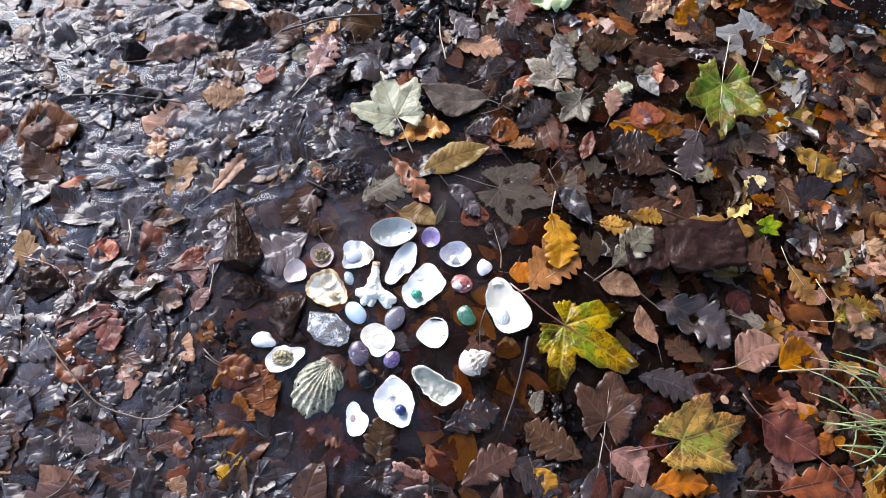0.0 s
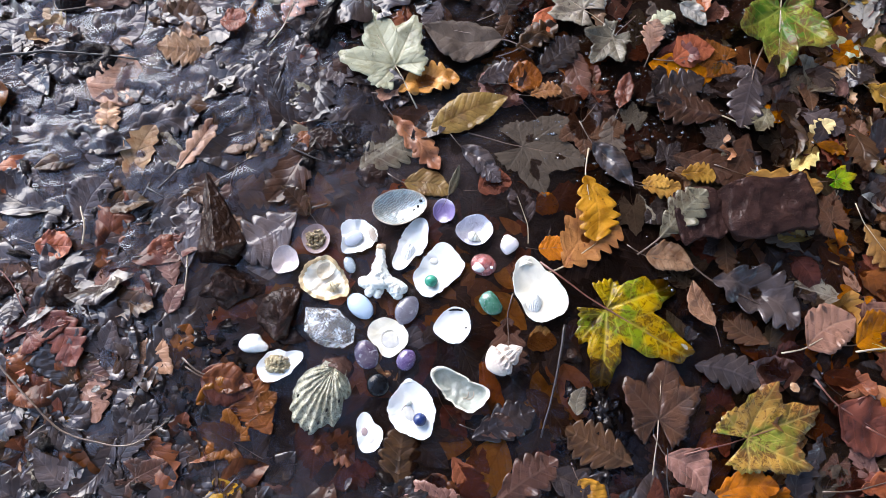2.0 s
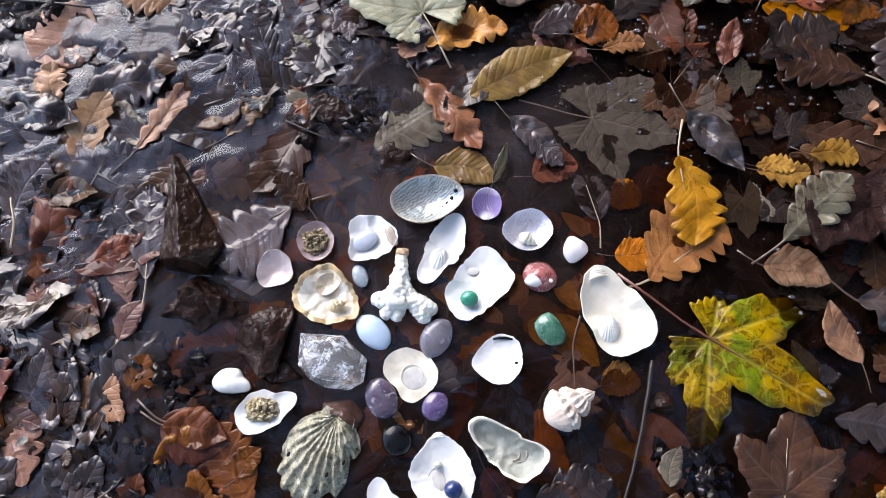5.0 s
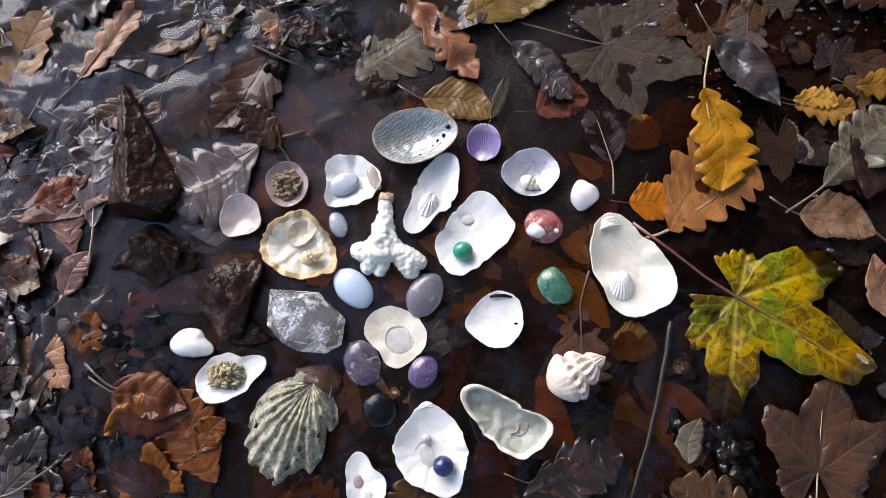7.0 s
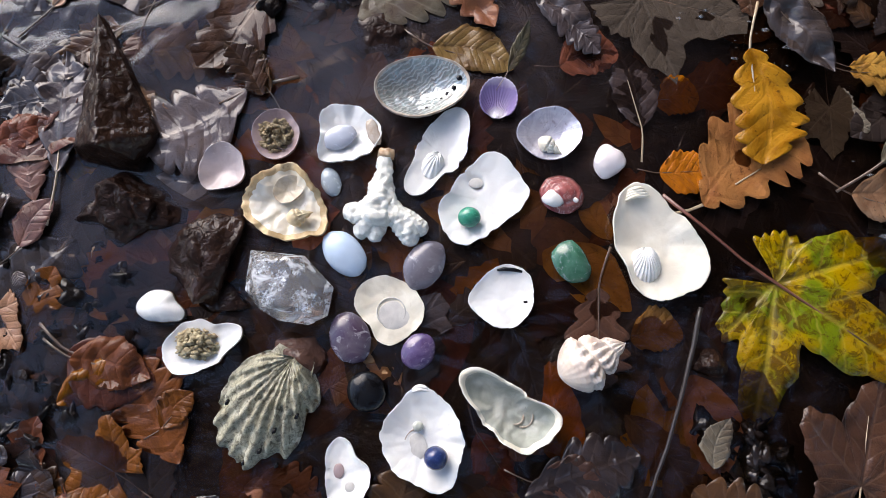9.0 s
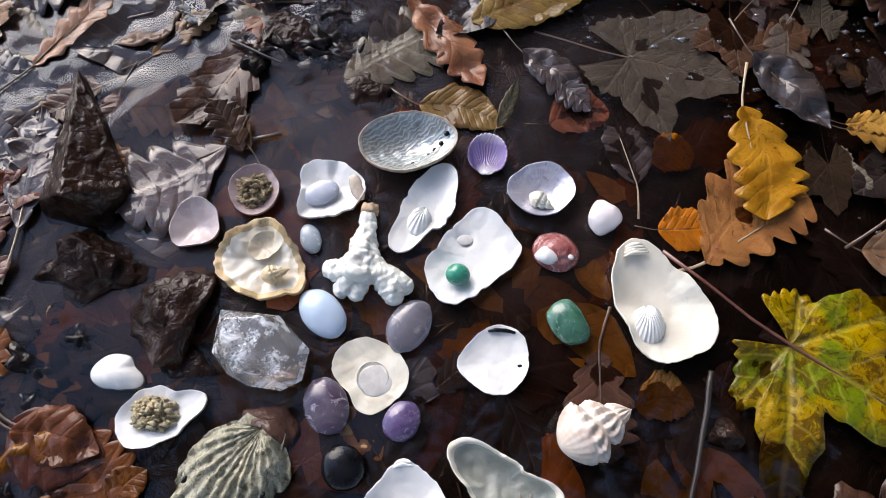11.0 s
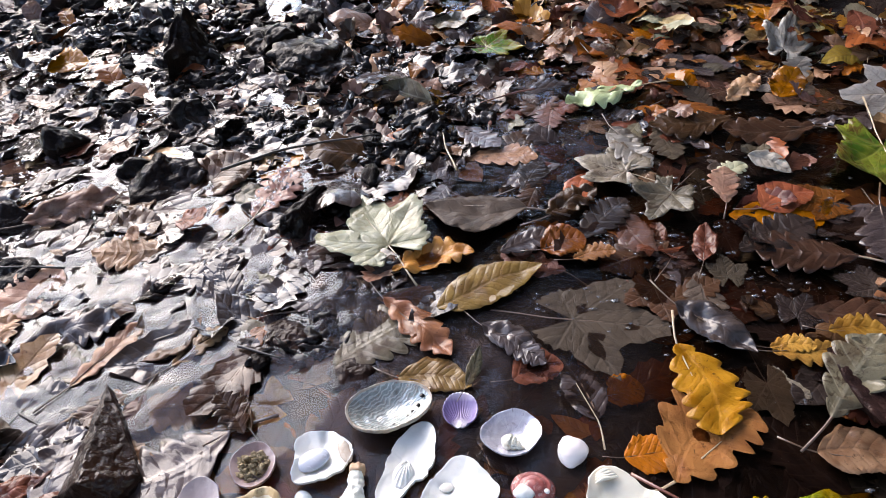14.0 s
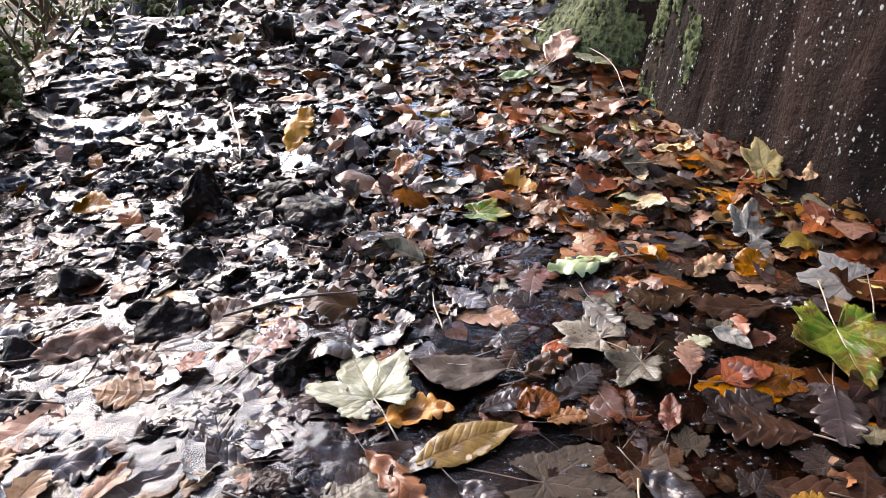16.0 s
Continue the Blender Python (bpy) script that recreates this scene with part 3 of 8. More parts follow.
def trunk_radius(turn, z):
    """Radius of the old tree by angle and height: buttress roots flare at its foot."""
    bump = 0.03
    for at, wide, much in ((150, 19, 0.30), (226, 17, 0.05), (187, 14, 0.02), (80, 25, 0.2), (290, 25, 0.2), (10, 30, 0.15), (171, 3.2, -0.09)):
        d = (turn - at + 180) % 360 - 180
        bump += much * math.exp(-((d / wide) ** 2))
    r = 0.58 + bump * math.exp(-max(z, 0) / 0.28) - 0.05 * smooth01(z / 3.0) - 0.16 * smooth01((z - 2) / 5.0)
    t = radians(turn)
    q = Vector((math.cos(t) * 4, math.sin(t) * 4, z * 0.8))
    return r + 0.02 * noise.noise(q) + 0.012 * noise.noise(q * 3.1) + 0.006 * noise.noise(Vector((q.x * 9, q.y * 9, z * 5)))


def ledge(x, y):
    """How far past the left rim of the bank a point lies (metres, negative on the bank)."""
    edge = -0.73 - 0.26 * max(0.0, y - 1.05) - 0.5 * max(0.0, 1.0 - y) + 0.03 * noise.noise(Vector((y * 6, 0, 3)))
    left = edge - x
    back = (y - 1.93 - 0.5 * max(0.0, x + 0.92) - 3.0 * max(0.0, x + 0.65) + 0.03 * noise.noise(Vector((x * 6, 7, 3)))) if x < -0.1 else -9.0
    return max(left, back)


def flood(x, y):
    """How far the brown standing water covers the ground beyond and beside the shells."""
    return smooth01((x + 0.02) / 0.06) * smooth01((0.46 - x) / 0.1) * smooth01((0.8 - y) / 0.12) * (0.45 + 0.55 * smooth01((y - 0.06) / 0.12)) * min(1.0, 0.82 + 0.5 * noise.noise(Vector((x * 11, y * 11, 8))))


def ground_z(x, y):
    calm = math.exp(-(((x + 0.03) / 0.25) ** 2 + ((y - 0.2) / 0.2) ** 2) ** 2)
    z = -0.013 + 0.007 * noise.noise(Vector((x * 9, y * 9, 0)))
    rough = 0.5 * smooth01((-0.05 - x) / 0.3) + 0.8 * smooth01((y - 0.75) / 0.5)
    z += rough * (0.012 * max(0.0, noise.noise(Vector((x * 13, y * 13, 4)))) + 0.006 * noise.noise(Vector((x * 34, y * 34, 9))))
    z += 0.03 * smooth01((y - 0.9) / 1.2) * noise.noise(Vector((x * 4, y * 4, 2)))
    z = (z - 0.008 * flood(x, y)) * (1 - calm) - 0.0088 * calm
    d = math.hypot(x - TRUNK[0], y - TRUNK[1])
    turn = math.degrees(math.atan2(y - TRUNK[1], x - TRUNK[0]))
    gap = max(0.0, d - (0.61 + 0.3 * math.exp(-((((turn - 150 + 180) % 360 - 180) / 19) ** 2))))
    if gap < 0.6:
        z += 0.045 * math.exp(-gap / 0.08)
    z += 0.03 * smooth01((-0.16 - y) / 0.3) + 0.02 * smooth01((-0.62 - x) / 0.2) + 0.03 * smooth01((0.6 - y) / 0.3) * smooth01((x - 0.55) / 0.2)
    past = ledge(x, y)
    if past > 0:
        z -= 0.85 * smooth01(past / 0.22) + 0.25 * smooth01((past - 0.3) / 3) - 0.8 * smooth01((past - 6) / 30)
        z += 0.06 * noise.noise(Vector((x * 2, y * 2, 5))) * smooth01(past / 0.3)
    far = max(abs(x), abs(y - 0.5))
    z += 1.5 * smooth01((far - 12) / 60) * (0.5 + noise.noise(Vector((x * 0.05, y * 0.05, 1))))
    return z


def soaked(x, y):
    """How far the litter lies under the puddle's film: the left bank and the dark runnel."""
    left = smooth01((0.02 - 0.12 * y - x) / 0.12) * smooth01((1.9 - y) / 0.5)
    runnel = math.exp(-(((x - 0.11) / 0.17) ** 2 + ((y - 0.56) / 0.24) ** 2) ** 1.5)
    near = 0.5 * math.exp(-(((x - 0.22) / 0.16) ** 2 + ((y - 0.08) / 0.16) ** 2))
    seep = 0.92 * math.exp(-(((x - 0.24) / 0.16) ** 2 + ((y - 0.42) / 0.2) ** 2) ** 1.5)
    return min(1.0, max(left, 0.9 * runnel, near, seep, flood(x, y)))


def axis(lo, hi, step, reach):
    out = list(np.arange(lo, hi + step / 2, step))
    d = step
    while out[-1] < reach:
        d *= 1.1
        out.append(out[-1] + d)
    d = step
    while out[0] > -reach:
        d *= 1.1
        out.insert(0, out[0] - d)
    return out


def build_ground():
    xs, ys = axis(-1.1, 0.8, 0.017, 300.0), axis(-0.2, 2.5, 0.017, 300.0)
    verts = [(x, y, ground_z(x, y)) for y in ys for x in xs]
    w = len(xs)
    faces = [(j * w + i, j * w + i + 1, (j + 1) * w + i + 1, (j + 1) * w + i) for j in range(len(ys) - 1) for i in range(w - 1)]
    index = [1 if max(ledge(*verts[f[0]][:2]), ledge(*verts[f[2]][:2])) > 0.0 or math.hypot(verts[f[0]][0], verts[f[0]][1] - 1) > 7.0 else 0 for f in faces]
    ob = new("ground", mesh_of("ground", verts, faces, [MUD, UNDERGROWTH], index=index))
    tagged(ob, "dark wet woodland mud under fallen leaves", "ground", kind="structure")


def drape(xs, ys):
    """Height of the water's skin where it hangs over sunken leaves on the left bank."""
    gx, gy = np.meshgrid(np.array(xs), np.array(ys))
    up = np.zeros_like(gx)
    rng = random.Random(31)

    def window(x, y, reach):
        i0, i1 = np.searchsorted(ys, (y - reach, y + reach))
        j0, j1 = np.searchsorted(xs, (x - reach, x + reach))
        return (slice(i0, i1), slice(j0, j1)) if i1 - i0 > 1 and j1 - j0 > 1 else None

    for _ in range(2400):  # whole leaves, lobed or smooth, with their ribs
        x, y, a = rng.uniform(-0.72, 0.1), rng.uniform(-0.2, 1.6), rng.uniform(0, 6.283)
        size, wide, high, tilt, lobes = rng.uniform(0.035, 0.08), rng.uniform(0.16, 0.3), rng.uniform(0.0006, 0.0026), rng.uniform(-0.06, 0.06), rng.choice((0.05, 0.3, 0.4))
        w = window(x, y, size)
        if not w:
            continue
        px, py = gx[w] - x, gy[w] - y
        u = (px * math.cos(a) + py * math.sin(a)) / size + 0.5
        v = (-px * math.sin(a) + py * math.cos(a)) / size + 0.08 * math.sin(a * 3) * np.sin(u * 3.1)
        half = wide * np.sin(math.pi * np.clip(u, 0, 1)) ** 0.7 * (1 + lobes * np.sin(u * 30 + a))
        inside = np.clip((half - np.abs(v)) / 0.045, 0, 1)
        inside = inside * inside * (3 - 2 * inside)
        rib = 0.0007 * np.exp(-((v / 0.022) ** 2)) + 0.00022 * np.cos(u * 42 - np.abs(v) * 30)
        lift = inside * (high + tilt * v * size + rib + 0.0012 * np.clip(np.abs(v) / 0.25, 0, 1) ** 2)
        up[w] = np.maximum(up[w], lift) * 0.8 + 0.2 * (up[w] + lift)
    for _ in range(5200):  # wrinkles and stalks under the skin
        x, y, a = rng.uniform(-0.72, 0.1), rng.uniform(-0.2, 1.3), rng.gauss(0.9, 0.9)
        size, high, thin = rng.uniform(0.015, 0.055), rng.uniform(0.0002, 0.0008), rng.uniform(0.0034, 0.006)
        w = window(x, y, size)
        if not w:
            continue
        px, py = gx[w] - x, gy[w] - y
        u, v = px * math.cos(a) + py * math.sin(a), -px * math.sin(a) + py * math.cos(a)
        v = v + 6 * u * u * math.sin(a * 5)
        up[w] += high * np.exp(-((v / thin) ** 2) - (2 * u / size) ** 2)
    for _ in range(2):
        up[1:-1, 1:-1] = 0.4 * up[1:-1, 1:-1] + 0.15 * (up[:-2, 1:-1] + up[2:, 1:-1] + up[1:-1, :-2] + up[1:-1, 2:])
    shore = np.clip((0.06 - 0.12 * gy - gx) / 0.14, 0, 1)
    shells = np.clip((((gx + 0.035) / 0.235) ** 2 + ((gy - 0.2) / 0.165) ** 2 - 1.0) / 0.35, 0, 1)
    return 0.62 * up * shore * shells


def build_water():
    xs = np.concatenate([np.arange(-0.72, -0.56, 0.006), np.arange(-0.56, 0.06, 0.003), np.arange(0.06, 0.64, 0.02)])
    ys = np.concatenate([np.arange(-0.5, -0.16, 0.02), np.arange(-0.16, 0.0, 0.005), np.arange(0.0, 0.8, 0.0032), np.arange(0.8, 1.28, 0.007)])
    up = drape(xs, ys)
    w = len(xs)
    verts = [(x, y, -0.0055 + up[j, i]) for j, y in enumerate(ys) for i, x in enumerate(xs)]
    dry = [[ledge(xs[i], ys[j]) >= -0.03 or math.hypot(xs[i] - TRUNK[0], ys[j] - TRUNK[1]) <= 0.6 for i in range(w)] for j in range(len(ys))]
    faces = [(j * w + i, j * w + i + 1, (j + 1) * w + i + 1, (j + 1) * w + i) for j in range(len(ys) - 1) for i in range(w - 1) if not dry[j][i]]
    ob = new("water", mesh_of("water", verts, faces, WATER))
    tagged(ob, "shallow clear brown puddle water over mud and leaves", "water", kind="structure")


build_ground()
build_water()


# ---- leaves ----
def rim_oak(u):
    return 0.3 * math.sin(math.pi * u**1.2) ** 0.55 * (0.56 + 0.44 * abs(math.sin(math.pi * (5.7 * u + 0.2 + 0.15 * math.sin(9 * u)))) ** 0.7)


def rim_beech(u):
    return 0.3 * math.sin(math.pi * u**0.92) ** 0.8 * (1 + 0.03 * math.sin(u * 60))


def rim_elm(u):
    return 0.25 * math.sin(math.pi * u**0.85) ** 0.75 * (1 + 0.07 * ((u * 20) % 1 - 0.5))


def rim_round(u):
    return 0.44 * math.sin(math.pi * u) ** 0.55 * (1 + 0.03 * math.sin(u * 50))


RIMS = {"oak": rim_oak, "beech": rim_beech, "elm": rim_elm, "round": rim_round}


TRIPLE = 49  # the seed of the leaf with three long lobes


def backed(verts, uvs, nu, nv, thick):
    """A blade of nu x nv faces with its underside and its two side edges."""
    w, n = nv + 1, len(verts)
    faces = [(i * w + k, (i + 1) * w + k, (i + 1) * w + k + 1, i * w + k + 1) for i in range(nu) for k in range(nv)]
    keep = [i * w + k for i in range(nu + 1) for k in (0, nv // 2, nv)]
    under = [(verts[q][0], verts[q][1], verts[q][2] - thick * (3.0 if q % w == nv // 2 else 1.0)) for q in keep]
    for i in range(nu):
        a, b = n + 3 * i, n + 3 * i + 3
        faces += [(a, a + 1, b + 1, b), (a + 1, a + 2, b + 2, b + 1), ((i + 1) * w, i * w, a, b), (i * w + nv, (i + 1) * w + nv, b + 2, a + 2)]
    return verts + under, faces, uvs + [uvs[q] for q in keep]


def leaf_arrays(kind, seed, fine=1, curl=1.0, thick=True):
    """Unit-long leaf lying along +x from its base at the origin: vertices, faces and vein coordinates."""
    rng = random.Random(seed)
    cup, bend, sway, wav = rng.uniform(-0.3, 0.6) * curl, rng.uniform(-0.2, 0.35) * curl, rng.uniform(-0.14, 0.14), rng.uniform(0.06, 0.13) * curl
    verts, uvs, faces = [], [], []

    def lift(x, y, v):
        q = Vector((x * 2.6, y * 2.6, seed * 1.7))
        quilt = 0.0035 * math.cos(2 * math.pi * (8.5 * x - 7.0 * abs(v)))
        return cup * y * y * 2 + bend * (x - 0.5) ** 2 + wav * noise.noise(q) + wav * 0.6 * noise.noise(q * 2.7) + 0.03 * (1 - math.exp(-abs(v) * 12)) - 0.03 + quilt

    if kind == "maple":
        na, nr = (150 if seed == TRIPLE else 66, 5) if fine == 1 else (30, 2) if fine == 0 else (24, 2)
        lobes = [(0, 1.0, 0.74), (52, 0.92, 0.70), (-52, 0.92, 0.70), (112, 0.5, 0.6), (-112, 0.5, 0.6)]
        if seed == TRIPLE:
            lobes = [(0, 1.0, 0.23), (51, 0.82, 0.20), (-64, 0.88, 0.17), (104, 0.34, 0.2), (-101, 0.46, 0.15)]
        else:
            lobes = [(a + rng.uniform(-6, 6), l * rng.uniform(0.9, 1.05), w) for a, l, w in lobes]
        verts.append((0.0, 0.0, lift(0, 0, 0)))
        uvs.append((0.0, 0.0))
        for j in range(1, nr + 1):
            for i in range(na):
                a = -152 + 304 * i / (na - 1)
                near = min(lobes, key=lambda q: abs(a - q[0]) / q[1])
                r = 0.0
                for at, length, wide in lobes:
                    d = abs(radians(a - at)) / wide
                    r = max(r, length * (0.45 + 0.55 * max(0.0, 1 - d) ** 1.1))
                if seed == TRIPLE:
                    r = 1.0
                    while r > 0.2 and not any(0 < r * math.cos(radians(a - at)) < length and abs(r * math.sin(radians(a - at))) < wide * math.sin(math.pi * (r * math.cos(radians(a - at)) / length) ** 0.8) ** 0.55 for at, length, wide in lobes):
                        r -= 0.01
                tooth = abs(((a + 7) / 13.0) % 1 - 0.5)
                r = max(r, 0.3) * (1 + 0.22 * (tooth - 0.25) + 0.07 * noise.noise(Vector((a * 0.06, seed, 0))))
                r *= j / nr
                t = radians(a)
                off = radians(a - near[0])
                x, y, u, v = r * math.cos(t), r * math.sin(t), r * math.cos(off), r * math.sin(off)
                verts.append((x, y, lift(x, y, v)))
                uvs.append((u, v))
        faces = [(0, i + 1, i + 2) for i in range(na - 1)]
        faces += [(1 + (j - 1) * na + i, 1 + j * na + i, 1 + j * na + i + 1, 1 + (j - 1) * na + i + 1) for j in range(1, nr) for i in range(na - 1)]
        edge = [0] + [1 + j * na for j in range(nr)] + [1 + (nr - 1) * na + i for i in range(1, na)] + [1 + j * na + na - 1 for j in range(nr - 2, -1, -1)]
    else:
        nu, nv = (34, 8) if fine == 1 else (12, 4) if fine == 0 else (8, 2)
        rim = RIMS[kind]
        sides = [rng.uniform(0.88, 1.08), rng.uniform(0.88, 1.08)]
        for i in range(nu + 1):
            u = i / nu
            half = max(rim(min(max(u, 0.004), 0.996)), 0.004) * (1 + 0.16 * noise.noise(Vector((u * 5, seed * 3.3, 0))))
            for k in range(nv + 1):
                f = 2 * k / nv - 1
                v = f * half * sides[f > 0] * (1 + 0.14 * noise.noise(Vector((u * 9, 4 if f > 0 else 8, seed))))
                x = u + (0.16 if kind == "oak" else 0.05) * abs(v) * math.sin(math.pi * u)
                y = v + sway * math.sin(math.pi * u)
                verts.append((x, y, lift(x, y, v)))
                uvs.append((u, v))
        if thick:
            return backed(verts, uvs, nu, nv, 0.006)
        w = nv + 1
        faces = [(i * w + k, (i + 1) * w + k, (i + 1) * w + k + 1, i * w + k + 1) for i in range(nu) for k in range(nv)]
    if thick:
        n = len(verts)
        verts = verts + [(x, y, z - 0.006) for x, y, z in verts]
        uvs = uvs + uvs
        faces = faces + [tuple(i + n for i in reversed(f)) for f in faces] + [(b, a, a + n, b + n) for a, b in zip(edge, edge[1:] + edge[:1])]
    return verts, faces, uvs


def ribbed_arrays(seed):
    """A broad lobed leaf whose ribs stand up from the blade, unit-long along +x."""
    rng = random.Random(seed)
    n_ribs, sway = rng.choice((5, 6)), rng.uniform(-0.1, 0.1)
    rows = [min((r + q) / n_ribs, 1.0) for r in range(n_ribs) for q in (0.0, 0.05, 0.14, 0.32, 0.46, 0.55, 0.64, 0.84, 0.95)] + [1.0]
    cols = [-1.0, -0.75, -0.45, -0.2, -0.09, 0.0, 0.09, 0.2, 0.45, 0.75, 1.0]
    verts, uvs = [], []
    for u in rows:
        half = max(0.3 * math.sin(math.pi * min(max(u, 0.004), 0.996) ** 1.05) ** 0.6 * (0.62 + 0.36 * abs(math.cos(math.pi * (n_ribs * u - 0.05))) ** 0.6), 0.004)
        off = (u * n_ribs + 0.5) % 1.0 - 0.5
        for f in cols:
            v = f * half * (1 + 0.12 * noise.noise(Vector((u * 6, 3 if f > 0 else 7, seed))))
            z = 0.016 * math.exp(-((v / 0.016) ** 2)) + 0.011 * math.exp(-((off / 0.06) ** 2)) * (1 - 0.6 * abs(f)) + 0.012 * (1 - (1 - 2 * abs(off)) ** 2) * min(1.0, abs(v) * 9)
            z += 0.04 * noise.noise(Vector((u * 2.2, v * 3, seed))) + 0.005 * noise.noise(Vector((u * 9, v * 9, seed))) + 0.03 * f * f * noise.noise(Vector((u * 4, f, seed + 5)))
            verts.append((u + 0.5 * abs(v) * (1 - u * u), v + sway * math.sin(math.pi * u), z))
            uvs.append((u + 0.5 * abs(v) * (1 - u * u), v))
    return backed(verts, uvs, len(rows) - 1, len(cols) - 1, 0.008)


LEAF_MESH, STEM_MESH = {}, {}
for n_seed in range(5):
    v, f, t = ribbed_arrays(31 + n_seed)
    LEAF_MESH["ribbed", n_seed] = mesh_of("ribbed_leaf", v, f, LEAF["dark"], t)
for n_kind, n_seeds in (("oak", 5), ("beech", 3), ("elm", 3), ("round", 3), ("maple", 5)):
    for n_seed in range(n_seeds):
        v, f, t = leaf_arrays(n_kind, 11 * n_seed + len(n_kind), 1, 1.0 if n_seed % 2 else 0.55)
        LEAF_MESH[n_kind, n_seed] = mesh_of(n_kind + "_leaf", v, f, LEAF["dark"], t)
    # the stalk runs on as a raised midrib
    pts = [(-0.42, 0.10, -0.012), (-0.25, 0.05, -0.008), (-0.1, 0.012, -0.012), (0, 0, -0.016), (0.3, 0, -0.012), (0.62, 0, -0.010)]
    if n_kind == "maple":
        pts = [(-0.85, 0.05, 0.03), (-0.55, 0.03, 0.02), (-0.25, 0.0, 0.0)] + pts[3:]
    STEM_MESH[n_kind] = mesh_of("stem", *tube(pts, [0.013, 0.010, 0.009, 0.010, 0.006, 0.003], 6), STEM["brown"])

TONES = {"dark": "blackish brown", "umber": "dark brown", "plum": "purplish grey-brown", "tan": "pale tan", "pink": "pinkish brown", "rust": "rust-orange", "brick": "dark brick-red",
         "amber": "amber-brown", "ochre": "ochre", "yellow": "yellow, brown-spotted", "gold": "golden yellow", "green": "green and yellow", "pale_green": "pale green", "cream": "creamy pale green", "straw": "straw-yellow", "silver": "silvery pale",
         "grey": "bleached grey-brown", "olive": "olive-brown", "drab": "drab grey-brown"}
STEM_MESH["ribbed"] = mesh_of("stem", *tube([(-0.42, 0.06, -0.006), (-0.25, 0.03, 0.0), (-0.1, 0.008, 0.004), (0, 0, 0.006), (0.25, 0, 0.008)], [0.014, 0.012, 0.012, 0.012, 0.006], 6), STEM["brown"])
TREES = {"ribbed": "ribbed oak leaf", "oak": "lobed oak leaf", "beech": "oval beech leaf", "elm": "toothed elm leaf", "round": "rounded alder leaf", "maple": "maple leaf"}


HEROES = []


def near_hero(x, y, more=0.0):
    return any(math.hypot(x - a, y - b) < r + more for a, b, r in HEROES)


def leaf(kind, tone, x, y, turn, length, wide=None, lift=0.004, tip=(0, 0), seed=0, stem="brown", where="lying flat on wet dark leaf litter", group="large fallen leaves", flat=0.6):
    """A single fallen leaf with its stalk. wide: its width over its length."""
    own = {"ribbed": 0.6, "oak": 0.6, "beech": 0.6, "elm": 0.5, "round": 0.88, "maple": 1.75}[kind]
    count = {"ribbed": 5, "oak": 5, "beech": 3, "elm": 3, "round": 3, "maple": 5}[kind]
    k = (wide or own) / own
    if group == "large fallen leaves":
        on = 0.12 if kind == "maple" else 0.45
        HEROES.append((x + on * length * math.cos(radians(turn)), y + on * length * math.sin(radians(turn)), min(0.055, length * (0.85 if kind == "maple" else 0.5)) if y < 0.8 else 0.02))
    low = group != "large fallen leaves" or any(q in where for q in ("under", "sunk", "soaked", "half"))
    if low and x > -0.02 and y < 0.75:
        flat = min(flat, 0.3)
    elif not low and flat == 0.6:
        flat = 0.9
    z = max(ground_z(x, y) + 0.003, -0.0075 if low or x < -0.02 else -0.0035) + lift * ((0.38 if x > 0 else 0.6) - 0.15 * soaked(x, y) if y < 0.75 else 0.7)
    ob = thing(kind + "_leaf", LEAF_MESH[kind, seed % count], place(x, y, z + 0.016 * length, turn, (length, length * k, length * flat), tip), f"wet {TONES[tone]} {TREES[kind]} {where}", "leaf", group)
    ob.material_slots[0].link = "OBJECT"
    ob.material_slots[0].material = LEAF[tone]
    if stem:
        s = part("stem", STEM_MESH[kind], ob)
        s.material_slots[0].link = "OBJECT"
        s.material_slots[0].material = STEM[stem]
    return ob


def drops_on(ob):
    rng = random.Random(2)
    pieces = []
    for _ in range(60):
        u, k = rng.uniform(0.08, 0.92), rng.uniform(0.008, 0.022)
        v = rng.uniform(-0.8, 0.8) * rim_oak(u) * 0.9
        pieces.append(([Vector((q.x * k, q.y * k, q.z * k * 0.9)) + Vector((u, v, 0.02 + rng.uniform(-0.01, 0.02))) for q in BALL2[0]], BALL2[1]))
    tagged(part("rain_drops", mesh_of("rain_drops", *joined(pieces), DROP), ob, "clear rain drops"), kind="stuff")


# the leaves that stand out
leaf("maple", "yellow", 0.149, 0.187, -34.0, 0.100, lift=0.010, seed=4, stem="red", where="with green patches by shells")
leaf("maple", "cream", -0.0652, 0.4704, 116.8, 0.0687, wide=2.0, lift=0.012, seed=2, stem="pale", where="with pale stalk on a puddle")
leaf("maple", "green", 0.387, 0.5305, -101.0, 0.0931, wide=1.5, lift=0.016, seed=3, stem="pale", where="on brown leaf litter")
leaf("maple", "yellow", 0.279, 0.050, 14.0, 0.080, wide=1.55, lift=0.012, seed=0, stem="red", where="torn, on brown leaf litter")
leaf("maple", "drab", 0.0731, 0.3712, -13.8, 0.0736, wide=1.6, lift=0.004, flat=0.05, seed=1, where="under a film of brown water")
leaf("maple", "umber", 0.1916, 0.0721, 79.8, 0.0645, wide=1.7, lift=0.004, seed=2, stem="pale", where="with a long pale stalk")
leaf("maple", "grey", 0.155, 0.5357, 141.1, 0.0484, wide=1.9, lift=0.010, seed=0, stem="pale", where="on brown leaf litter")
leaf("maple", "grey", 0.1858, 0.4996, -135, 0.0454, wide=1.6, lift=0.010, seed=3, where="with slender lobes on leaf litter")
